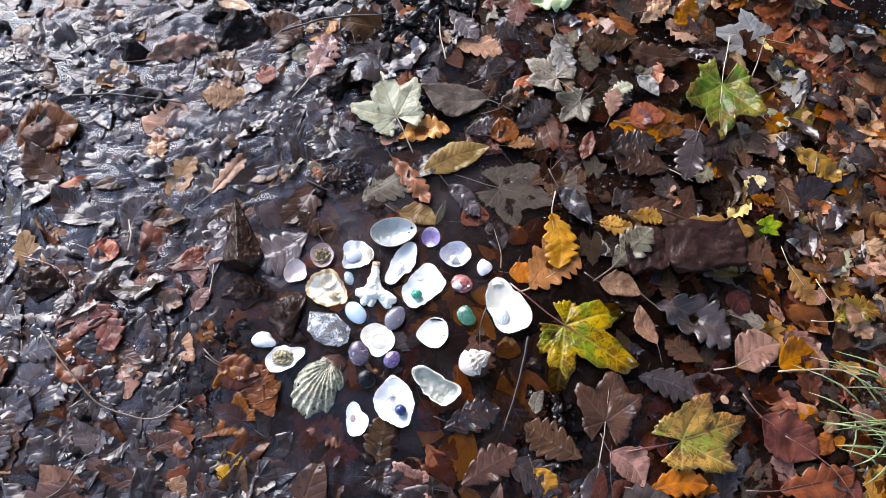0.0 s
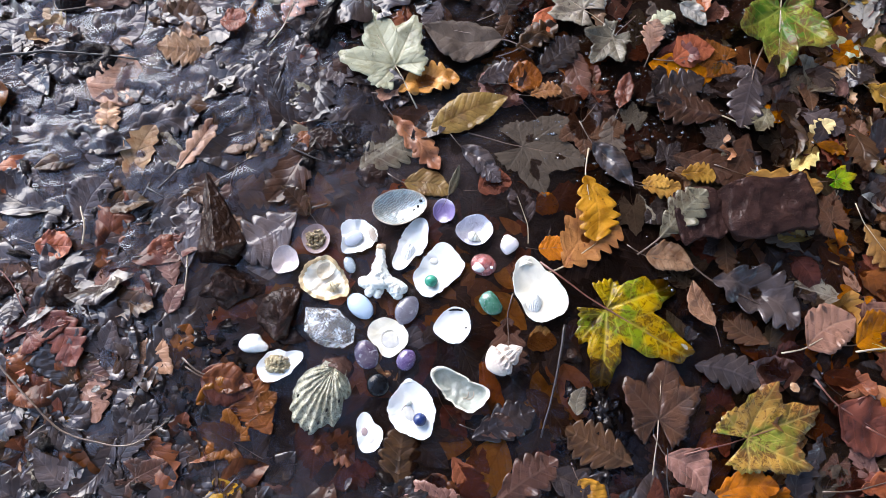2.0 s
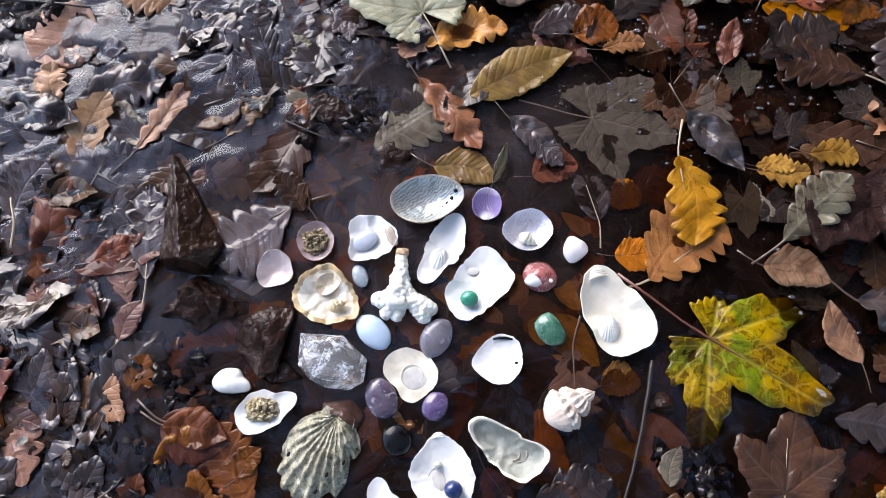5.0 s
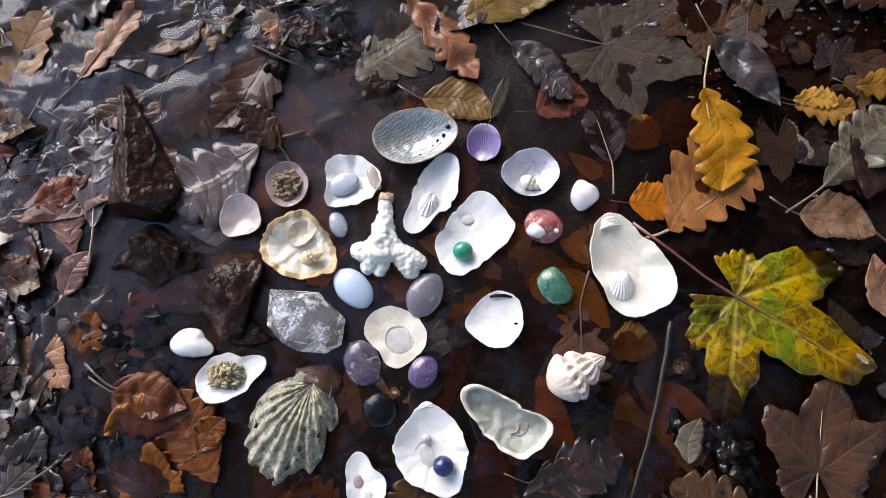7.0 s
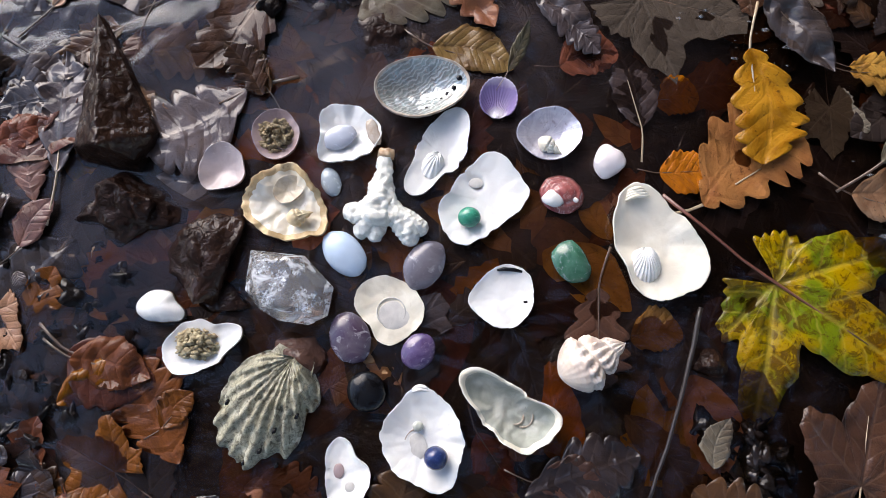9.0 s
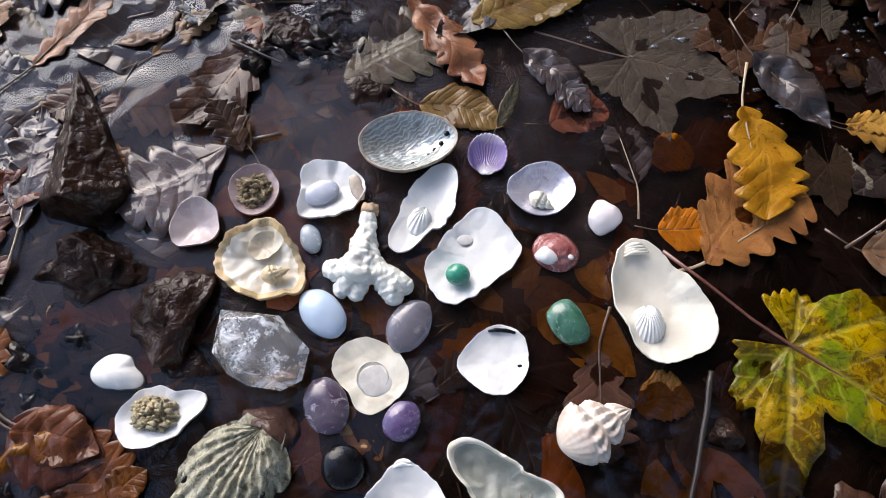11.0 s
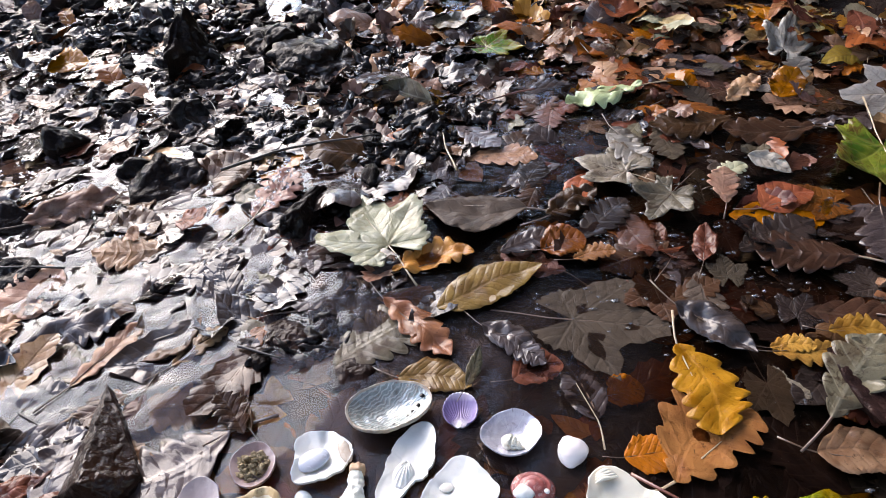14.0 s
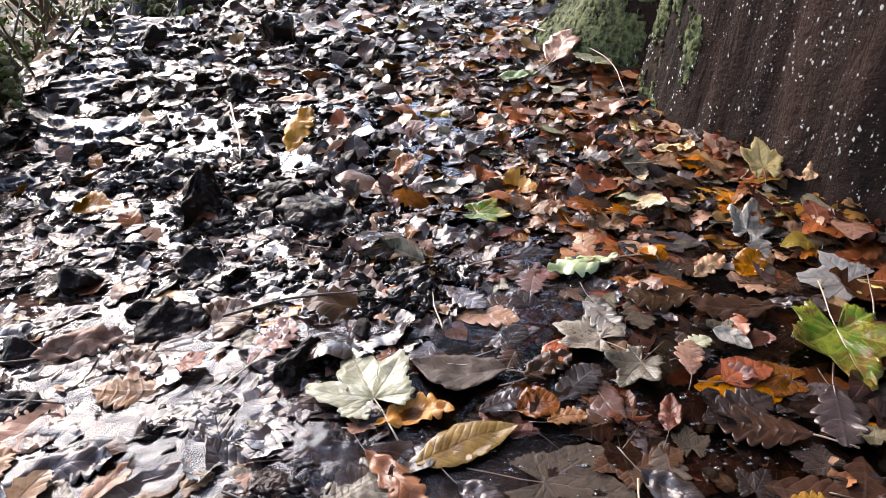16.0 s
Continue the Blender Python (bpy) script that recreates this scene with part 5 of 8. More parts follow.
def scatter_litter():
    """All the leaves nobody could count: a bed of litter, near and far."""
    rng = random.Random(9)
    shapes = {}
    for kind in ("oak", "beech", "elm", "round", "maple"):
        for s in range(3):
            for far in (0, -1):
                v, f, t = leaf_arrays(kind, 100 + 7 * s, far, 1.1, False)
                shapes[kind, s, far] = (np.array(v), f, np.array(t))
    tones = list(LEAF)
    verts, faces, uvs, index = [], [], [], []
    total = 0

    def lay(x, y, z, size, tilt, tone, kind, flat=1.0):
        nonlocal total
        v, f, t = shapes[kind, rng.randrange(3), 0 if y < 1.05 and abs(x) < 0.75 and y > -0.15 else -1]
        m = Euler((radians(rng.gauss(0, tilt)), radians(rng.gauss(0, tilt)), rng.uniform(0, 6.283))).to_matrix()
        verts.append((v * (size, size * rng.uniform(0.7, 1.15), size * rng.uniform(0.8, 1.8) * flat)) @ np.array(m).T + (x, y, z))
        uvs.append(t)
        faces.extend([tuple(i + total for i in q) for q in f])
        index.extend([tones.index(tone)] * len(f))
        total += len(v)

    def kind_of():
        return rng.choices(["oak", "beech", "elm", "round", "maple"], [6, 2, 2.4, 0.7, 1.8])[0]

    for i in range(4700):  # soaked bed round the shells
        x, y = rng.uniform(-0.72 if i < 3000 else 0.05, 0.66), rng.uniform(-0.15, 0.95)
        k = kind_of()
        deep = in_cluster(x, y, 0.95)
        if deep and rng.random() < 0.1:
            continue
        wet = soaked(x, y)
        if near_hero(x, y, 0.01) and rng.random() < 0.8:
            continue
        z = ground_z(x, y) + rng.uniform(0.0006, 0.0024) if deep else max(ground_z(x, y), -0.012) + rng.uniform(0.001, 0.008)
        if not deep and rng.random() < (0.93 if x < 0 else 0.78) * wet:
            z, flat = rng.uniform(-0.014, -0.0075) if x > 0 else rng.uniform(-0.009, -0.004), 0.25 if rng.random() < 0.8 else 0.7
        else:
            if wet > 0.5 and x > -0.02 and rng.random() < 0.3:
                continue
            flat = 0.06 if deep else 1.0
        tone = rng.choice(["dark", "umber", "umber", "brick", "plum", "amber", "rust"]) if deep else tone_for(x, y, rng)
        if flat < 0.9 and not deep and rng.random() < 0.7:
            tone = rng.choice(["dark", "dark", "plum", "umber", "plum", "pink", "tan"] if x < 0 else ["dark", "dark", "umber", "umber", "brick", "plum", "grey"])
        beside = in_cluster(x, y, 1.4 if y < 0.2 else 1.12)
        if beside and not deep:  # nothing stands up through the shells at the ring's edge
            z, flat = min(z, -0.0075), min(flat, 0.1)
        lay(x, y, z, rng.uniform(0.032, 0.072) * (0.6 if k == "maple" else 1) * (1.25 if x < -0.05 else 1), 1 if beside else 3 if flat < 0.5 else 5 if flat < 1 else 7, tone, k, flat)
    for i in range(620):  # crumpled brown leaves crowding the shells
        x, y = (rng.uniform(-0.45, -0.19), rng.uniform(-0.08, 0.32)) if i < 330 else (rng.uniform(-0.3, 0.34), rng.uniform(-0.12, 0.09))
        if in_cluster(x, y, 1.36) or near_hero(x, y, 0.0):
            continue
        k = kind_of()
        tone = rng.choice(["dark", "dark", "umber", "dark", "plum", "plum", "umber", "brick"])
        lay(x, y, rng.uniform(-0.008, -0.001), rng.uniform(0.045, 0.085) * (0.6 if k == "maple" else 1), 6, tone, k, 0.8)
    for _ in range(7000):  # bank running back along the trunk
        y = 0.7 + 2.9 * rng.random() ** 1.4
        x = rng.uniform(-0.75 - 0.35 * max(0, y - 0.9), 0.62 + 0.9 * max(0, y - 1.4))
        if ledge(x, y) > -0.02 or math.hypot(x - TRUNK[0], y - TRUNK[1]) < 0.63:
            continue
        bare = smooth01((-0.12 - x) / 0.3)
        if rng.random() < 0.1 * bare:
            continue
        if near_hero(x, y, 0.006) and rng.random() < 0.8:
            continue
        k = kind_of()
        under = rng.random() < (0.9 - 0.55 * smooth01((y - 0.85) / 0.25)) * soaked(x, y)
        lay(x, y, rng.uniform(-0.009, -0.002) if under else ground_z(x, y) + rng.uniform(0.002, 0.015), rng.uniform(0.03, 0.07) * (0.6 if k == "maple" else 1), 4 if under else 16 if x < 0.0 else 10, tone_for(x, y, rng), k, 0.35 if under else 1.0)
    for _ in range(700):  # leaves heaped against the trunk's foot
        a, d = radians(rng.uniform(135, 262)), rng.uniform(0.6, 0.98)
        x, y = TRUNK[0] + d * math.cos(a), TRUNK[1] + d * math.sin(a)
        if d < trunk_radius(math.degrees(a), 0.03) + 0.012:
            continue
        k = kind_of()
        lay(x, y, ground_z(x, y) + rng.uniform(0.002, 0.012), rng.uniform(0.03, 0.065) * (0.6 if k == "maple" else 1), 12, tone_for(x, y, rng), k)
    for _ in range(3000):  # thinner litter behind and beside
        a, d = rng.uniform(0, 6.283), 0.6 + 2.6 * rng.random() ** 0.9
        x, y = d * math.cos(a), 0.6 + d * math.sin(a)
        if (-0.74 < x < 0.64 and -0.14 < y < 3.2) or ledge(x, y) > -0.02 or math.hypot(x - TRUNK[0], y - TRUNK[1]) < 0.66:
            continue
        k = kind_of()
        lay(x, y, ground_z(x, y) + rng.uniform(0.003, 0.02), rng.uniform(0.04, 0.085) * (0.6 if k == "maple" else 1), 15, tone_for(x, y, rng), k)
    for _ in range(550):  # torn scraps
        x, y = rng.uniform(-0.7, 0.6), rng.uniform(-0.1, 1.5)
        if in_cluster(x, y, 0.9) or near_hero(x, y):
            continue
        lay(x, y, max(ground_z(x, y), -0.004) + rng.uniform(0.002, 0.008), rng.uniform(0.006, 0.018), 20, tone_for(x, y, rng), rng.choice(["oak", "elm", "round"]))
    ob = new("leaf_litter", mesh_of("leaf_litter", np.concatenate(verts), faces, [LEAF[t] for t in tones], np.concatenate(uvs), True, index))
    tagged(ob, "bed of soaked brown and rust autumn leaves on mud", "leaf litter", kind="stuff")


def scatter_sodden(count):
    """Flat leaves that lie in the skin of the left puddle, their ribs and edges just proud of it."""
    rng = random.Random(88)
    done = 0
    while done < count:
        x, y = rng.uniform(-0.62, 0.02), rng.uniform(-0.12, 0.85)
        if soaked(x, y) < 0.6 or in_cluster(x, y, 1.16) or near_hero(x, y, -0.012):
            continue
        kind = rng.choices(["ribbed", "oak", "elm", "beech", "maple", "round"], [4, 1.2, 2, 2, 1.6, 0.8])[0]
        tone = rng.choices(["dark", "plum", "umber", "pink", "tan", "brick", "grey", "rust"], [8, 6, 2.4, 1.3, 0.9, 1.0, 0.3, 0.4])[0]
        leaf(kind, tone, x, y, rng.uniform(0, 360), rng.uniform(0.04, 0.085) * (0.6 if kind == "maple" else 1), None, 0.0, (rng.gauss(0, 4.5), rng.gauss(0, 4.5)), rng.randrange(9), rng.choice([None, None, "brown", "black"]),
             "lying sodden in the puddle's skin", "sodden leaves in the puddle", rng.uniform(0.5, 1.1)).location.z = -0.0058 + rng.uniform(-0.0012, 0.0018)
        done += 1


def scatter_afloat(count):
    """Flat brown leaves just under the face of the standing water beyond the shells."""
    rng = random.Random(131)
    done = 0
    while done < count:
        x, y = rng.uniform(0.0, 0.48), rng.uniform(-0.02, 0.76)
        if flood(x, y) < 0.25 or in_cluster(x, y, 1.32) or near_hero(x, y, -0.006):
            continue
        kind = rng.choices(["ribbed", "oak", "elm", "beech", "maple"], [6, 1.4, 1.6, 0.8, 3])[0]
        tone = rng.choices(["umber", "brick", "plum", "drab", "dark", "pink", "grey"], [6, 2.5, 2.5, 3, 4, 0.5, 0.9])[0]
        leaf(kind, tone, x, y, rng.uniform(0, 360), rng.uniform(0.04, 0.075) * (0.6 if kind == "maple" else 1), None, 0.0, (rng.gauss(0, 2.5), rng.gauss(0, 2.5)), rng.randrange(9), rng.choice([None, None, None, "brown"]),
             "floating flat in brown water", "leaves afloat beside the shells", rng.uniform(0.25, 0.7)).location.z = rng.uniform(-0.0072, -0.0038)
        done += 1


def scatter_heavy(count):
    """Large dark leaves pressed into the mud in front of the shells and beside them."""
    rng = random.Random(57)
    done = 0
    while done < count:
        x, y = rng.uniform(-0.6, -0.1), rng.uniform(-0.12, 0.24)
        if in_cluster(x, y, 1.42) or near_hero(x, y, -0.005):
            continue
        kind = rng.choice(["ribbed", "ribbed", "oak", "maple"])
        leaf(kind, rng.choice(["dark", "umber", "plum", "dark", "umber", "brick"]), x, y, rng.uniform(0, 360), rng.uniform(0.06, 0.09) * (0.58 if kind == "maple" else 1), None, 0.0, (rng.gauss(0, 3), rng.gauss(0, 3)), rng.randrange(9), None,
             "pressed into the wet mud", "sodden leaves in the puddle", rng.uniform(0.4, 0.8)).location.z = rng.uniform(-0.0045, -0.0015)
        done += 1


scatter_sodden(430)
scatter_afloat(130)
scatter_heavy(38)
scatter_single(330, 5, -0.06, 0.72)
scatter_single(190, 6, 0.72, 1.5)
scatter_litter()


# ---- stones on the bank ----
def rock(x, y, lx, ly, turn, mat, seed, label, high=None, chip=0.9, sink=0.35, group="rocks on the bank", rough=0.45, tip=(0, 0)):
    sx, sy, sz = lx / 2, ly / 2, (high or 0.6 * min(lx, ly)) / (2 - 2 * sink)
    me = mesh_of("rock", *lump(seed, (sx, sy, sz), rough, chip, BALL5 if max(lx, ly) > 0.07 else BALL4 if max(lx, ly) > 0.042 else BALL3), mat)
    return thing("rock", me, place(x, y, ground_z(x, y) + sz * (1 - 2 * sink), turn, (1, 1, 1), tip), label, "rock", group)


def wedge_rock(x, y):
    """A dark split stone: thin tip lying at the water, ridge rising to a broad steep end."""
    bm = bmesh.new()
    for q in ((-0.016, 0.052, 0.003), (-0.013, 0.050, -0.012), (-0.021, -0.036, 0.006), (-0.023, -0.044, -0.012), (0.003, -0.040, 0.027), (-0.006, 0.006, 0.017), (0.028, -0.024, 0.003), (0.027, -0.026, -0.012), (0.017, -0.044, 0.008), (0.016, -0.050, -0.012)):
        bm.verts.new(q)
    bmesh.ops.convex_hull(bm, input=bm.verts[:])
    for cuts in (5, 3):
        bmesh.ops.triangulate(bm, faces=[f for f in bm.faces if len(f.verts) > 3])
        bmesh.ops.subdivide_edges(bm, edges=bm.edges[:], cuts=cuts, use_grid_fill=True)
    for q in bm.verts:
        p = q.co * 55
        q.co += Vector((0.0012 * noise.noise(p), 0.0014 * noise.noise(p + Vector((3, 1, 2))), 0.0022 * noise.noise(p * 1.4 + Vector((9, 1, 2))) + 0.0011 * noise.noise(p * 4) + 0.0005 * noise.noise(p * 9)))
    me = bpy.data.meshes.new("rock")
    bm.to_mesh(me)
    bm.free()
    me.polygons.foreach_set("use_smooth", np.full(len(me.polygons), True))
    me.materials.append(ROCK_WET)
    thing("rock", me, place(x, y, 0.0), "blackish brown wedge of wet rock with a sharp tip", "rock", "rocks on the bank")


def block_rock(x, y, lx, ly, turn, high, mat, seed, label):
    """A broken block: flat pitted top, steep sides that draw in towards the foot."""
    bm = bmesh.new()
    bmesh.ops.create_cube(bm, size=1.0)
    bmesh.ops.subdivide_edges(bm, edges=bm.edges[:], cuts=22, use_grid_fill=True)
    for q in bm.verts:
        p = q.co + Vector((seed, 0, 0))
        foot = 1 - 0.42 * smooth01((0.35 - q.co.z) / 0.8)
        corner = 1 - 0.10 * (abs(q.co.x) * 2) ** 4 * (abs(q.co.y) * 2) ** 4
        q.co = Vector((q.co.x * lx * foot * corner, q.co.y * ly * foot * corner, q.co.z * high))
        q.co += Vector((0.16 * lx * noise.noise(p * 2.1), 0.2 * ly * noise.noise(p * 2.1 + Vector((4, 2, 1))), 0.10 * high * noise.noise(p * 2.6) + 0.05 * high * noise.noise(p * 9) + 0.03 * high * noise.noise(p * 21)))
    me = bpy.data.meshes.new("rock")
    bm.to_mesh(me)
    bm.free()
    me.polygons.foreach_set("use_smooth", np.full(len(me.polygons), True))
    me.materials.append(mat)
    return thing("rock", me, place(x, y, ground_z(x, y) + high * 0.42, turn), label, "rock", "rocks on the bank")


wedge_rock(-0.254, 0.297)
rock(-0.2384, 0.2259, 0.0747, 0.0457, -8.5, ROCK_WET, 3, "lumpy blackish wet rock beside the shells", 0.022)
rock(-0.1915, 0.1991, 0.053, 0.0565, -20.1, ROCK_WET, 8, "rough blackish wet rock under the quartz crystal", 0.024)
rock(-0.1836, 0.1729, 0.0417, 0.0205, -5.3, ROCK_WET, 12, "low blackish wet rock between the white shells", 0.008)
block_rock(0.3276, 0.2871, 0.0971, 0.0636, 7, 0.05, ROCK_RED, 21, "purplish brown block of rock on the litter")
block_rock(0.2563, 0.2823, 0.0588, 0.0561, 5, 0.034, ROCK_RED, 25, "lower purplish brown rock beside a block")
rock(-0.1334, 0.1396, 0.036, 0.0316, -29.6, ROCK_BROWN, 30, "small reddish brown stone among the shells", 0.010)
rock(0.1089, 0.139, 0.0276, 0.0196, 28.8, ROCK_WET, 33, "small glossy dark stone beside a stick", 0.016)
rock(-0.4923, 0.2312, 0.0728, 0.0623, -9.5, ROCK_WET, 35, "blackish brown wet rock on mud", 0.030)
rock(-0.4119, 0.2266, 0.0507, 0.0441, 0.8, ROCK_WET, 37, "rounded black wet stone on mud", 0.024, 0.4)
rock(-0.3089, 0.6258, 0.074, 0.0469, 11.4, ROCK_DARK, 39, "black wet rock on the bank", 0.030)
rock(-0.5303, 0.4413, 0.0663, 0.068, 25.3, ROCK_BROWN, 41, "dark brown wet rock on mud", 0.024)
rock(-0.1447, 0.5231, 0.0794, 0.0395, 56.3, ROCK_DARK, 43, "black tilted slab of rock behind a pale leaf", 0.036, 1.0)
rock(-0.1464, 0.3907, 0.0556, 0.0443, -1.9, ROCK_WET, 45, "small black clod in the puddle", 0.010, 0.8, rough=0.6)
rock(-0.0938, 0.3427, 0.0411, 0.0332, -12.3, ROCK_WET, 47, "small black clod beside the abalone shell", 0.010, 0.8, rough=0.6)
rock(-0.3943, 0.4864, 0.0557, 0.0469, 1.4, ROCK_DARK, 49, "black clod in the puddle", 0.018, 0.3, rough=0.8)
rock(-0.2848, 0.6071, 0.0857, 0.0784, 28.2, ROCK_DARK, 51, "black slab of rotten bark on the bank", 0.045, 1.0)
rock(-0.3139, 0.8583, 0.0753, 0.0997, -6.1, ROCK_DARK, 53, "black jagged rock on the bank", 0.075, 1.0)
rock(-0.2894, 0.7231, 0.0557, 0.0589, -5.5, ROCK_DARK, 55, "black jagged rock on the bank", 0.045, 1.0)
rock(-0.4276, 0.5632, 0.0646, 0.0445, -4.7, ROCK_DARK, 57, "black wet rock on the bank", 0.03)
rock(-0.4117, 0.686, 0.0607, 0.0568, -5.2, ROCK_DARK, 59, "black wet rock on the bank", 0.035)
rock(-0.1452, 0.8166, 0.1239, 0.1293, -24.4, ROCK_DARK, 61, "low crumbling black rock on the bank", 0.04, 0.5, rough=0.7)
rock(-0.2111, 0.8808, 0.0723, 0.0855, -6.2, ROCK_DARK, 63, "low crumbling black rock on the bank", 0.04, 0.5, rough=0.7)
rock(-0.6572, 1.7167, 0.0724, 0.1067, -9.7, ROCK_DARK, 65, "black rock on the far end of the bank", 0.06)
rock(-0.6374, 1.563, 0.0798, 0.0914, -9.1, ROCK_DARK, 67, "black rock on the far end of the bank", 0.05)
rock(-0.3582, 1.7302, 0.0998, 0.1451, -10, ROCK_DARK, 69, "black rock on the far end of the bank", 0.10, 1.0)
rock(-0.3684, 1.3797, 0.0703, 0.0895, -8.4, ROCK_DARK, 71, "black rock on the bank", 0.05)
def slab(x, y, lx, ly, turn, high, seed, label):
    """A long low slab of wet rock, split into steps along its bedding."""
    verts = []
    for vx, vy, vz in lump(seed, (lx / 2, ly / 2, high), 0.5, 0.7, BALL5, 1.1)[0]:
        q = Vector((vx * 14 + seed, vy * 22, 0))
        lift = vz * (1 + 0.3 * noise.noise(q)) + 0.006 * noise.noise(q * 2.3)
        step = high / 4
        n = math.floor(lift / step)
        lift = (n + smooth01((lift / step - n) * 4.0 - 1.5)) * step
        verts.append((vx, vy, lift + 0.0025 * noise.noise(q * 7) + 0.0015 * noise.noise(q * 15)))
    me = mesh_of("rock", verts, BALL5[1], ROCK_SLATE)
    return thing("rock", me, place(x, y, ground_z(x, y) - high * 0.1, turn, (1, 1, 1)), label, "rock", "rocks on the bank")


slab(-0.5898, 1.1438, 0.221, 0.2018, 41.4, 0.035, 73, "smooth grey slab of wet rock on the bank's rim")
slab(-0.6928, 1.3757, 0.2424, 0.1852, 18.6, 0.03, 75, "pale wet slab of rock on the bank's rim")
slab(-0.7069, 1.5657, 0.2254, 0.1829, 20.8, 0.03, 83, "stepped wet slab of rock on the bank's rim")
slab(-0.7435, 1.7983, 0.2702, 0.1959, 14.3, 0.03, 77, "wet slab of rock at the bank's far rim")
rock(-0.7069, 1.2111, 0.149, 0.1818, 57.3, ROCK_DARK, 79, "black rock under the bank's rim", 0.02)
slab(-0.6143, 0.9808, 0.1473, 0.1227, 32.2, 0.03, 81, "wet grey rock on the bank's rim")


def scatter_rocks():
    """Black jagged stones that stand out of the wet bank."""
    rng = random.Random(63)
    done = 0
    while done < 170:
        y = 0.75 + 1.5 * rng.random() ** 1.2
        x = rng.uniform(-0.7 - 0.2 * max(0, y - 1.1), 0.02 + 0.1 * (y - 0.8))
        if ledge(x, y) > -0.04 or near_hero(x, y, 0.01):
            continue
        size = rng.uniform(0.018, 0.06)
        rock(x, y, size, size * rng.uniform(0.5, 0.9), rng.uniform(0, 180), ROCK_DARK, 400 + done % 25, "small jagged black rock on the wet bank", size * rng.uniform(0.3, 0.75), 1.0, group="black stones on the bank")
        done += 1


scatter_rocks()


def scatter_clods():
    """Black crumbs of earth and gravel that stick out of the puddle."""
    rng = random.Random(21)
    shapes = [(np.array(v), f) for v, f in (lump(200 + s, (1, 0.8, 0.5), 0.8, 0.9, BALL2, 1.6) for s in range(6))]
    singles = [mesh_of("earth_clod", *lump(200 + s, (1, 0.8, 0.45), 0.8, 0.95, BALL3, 1.6), ROCK_DARK) for s in range(6)]
    verts, faces, total = [], [], 0
    for i in range(1750):
        y = -0.1 + 2.3 * rng.random() ** 1.3 if i < 1150 else rng.uniform(0.78, 1.75)
        x = rng.uniform(-0.72 - 0.2 * max(0, y - 1.1), 0.5 if i < 1150 else 0.0)
        if in_cluster(x, y, 1.0) or near_hero(x, y, 0.008) or ledge(x, y) > -0.02 or (x > -0.05 and rng.random() < 0.8) or math.hypot(x - TRUNK[0], y - TRUNK[1]) < 0.65:
            continue
        pick = rng.randrange(6)
        v, f = shapes[pick]
        s = 0.003 + 0.013 * rng.random() ** 2.2 * (1 + 0.8 * max(0.0, y - 0.5))
        m_turn = rng.uniform(0, 6.3)
        m = np.array(Euler((rng.uniform(-0.4, 0.4), rng.uniform(-0.4, 0.4), m_turn)).to_matrix())
        low = max(ground_z(x, y), -0.006) + s * 0.3
        thin = rng.uniform(0.5, 1)
        if s > 0.0145:
            thing("earth_clod", singles[pick], place(x, y, low, math.degrees(m_turn), (s, s * thin, s)), "crumbly clod of black wet earth in the puddle", "earth clod", "clods of earth")
            continue
        verts.append(v * (s, s * thin, s) @ m.T + (x, y, low))
        faces += [tuple(i + total for i in q) for q in f]
        total += len(v)
    ob = new("earth_clods", mesh_of("earth_clods", np.concatenate(verts), faces, ROCK_DARK))
    tagged(ob, "crumbs of black wet earth and gravel in the puddle", "gravel", kind="stuff")


scatter_clods()


def mud_lumps(x, y, lx, ly, count, seed, big=1.0, where="beside a twig"):
    """A glistening mass of black mud: a few larger broken clods among many crumbs."""
    rng = random.Random(seed)
    pieces = []
    for _ in range(count):
        a, r = rng.uniform(0, 6.283), math.sqrt(rng.random())
        k = (0.002 + 0.011 * rng.random() ** 2.2) * big
        v, f = lump(rng.randrange(40), (k * rng.uniform(0.8, 1.6), k * rng.uniform(0.6, 1), k * rng.uniform(0.35, 0.8)), 1.15, 0.75, BALL3 if k > 0.008 else BALL2, 1.8)
        m = Euler((rng.gauss(0, 0.35), rng.gauss(0, 0.35), rng.uniform(0, 6.283))).to_matrix()
        at = Vector((r * math.cos(a) * lx, r * math.sin(a) * ly, 0.004 * (1 - r) - 0.002))
        pieces.append(([m @ Vector(q) + at for q in v], f))
    thing("mud_lumps", mesh_of("mud_lumps", *joined(pieces), MUD_BLACK), place(x, y, max(-0.0085, ground_z(x, y) + (0.008 if big > 1.2 else -0.002))), "glistening lumps of black wet mud " + where, "mud", kind="stuff")


mud_lumps(0.125, 0.055, 0.035, 0.055, 130, 4)
mud_lumps(-0.30, 0.10, 0.04, 0.03, 60, 5)
mud_lumps(-0.36, 0.03, 0.05, 0.04, 80, 6)
mud_lumps(-0.262, 0.165, 0.035, 0.045, 60, 13, 0.8, "beside the shells")
mud_lumps(-0.12, 0.385, 0.035, 0.03, 60, 7, 1.0, "in the puddle")
mud_lumps(-0.13, 0.80, 0.11, 0.08, 150, 8, 1.7, "on the bank")
mud_lumps(-0.04, 0.66, 0.08, 0.08, 130, 9, 1.5, "on the bank")
mud_lumps(-0.30, 0.80, 0.10, 0.09, 130, 10, 1.6, "among black rocks")
mud_lumps(-0.36, 0.95, 0.12, 0.10, 150, 11, 1.8, "among black rocks")
mud_lumps(-0.22, 0.68, 0.07, 0.05, 80, 12, 1.3, "among black rocks")


DROP_BALL = ball(1)


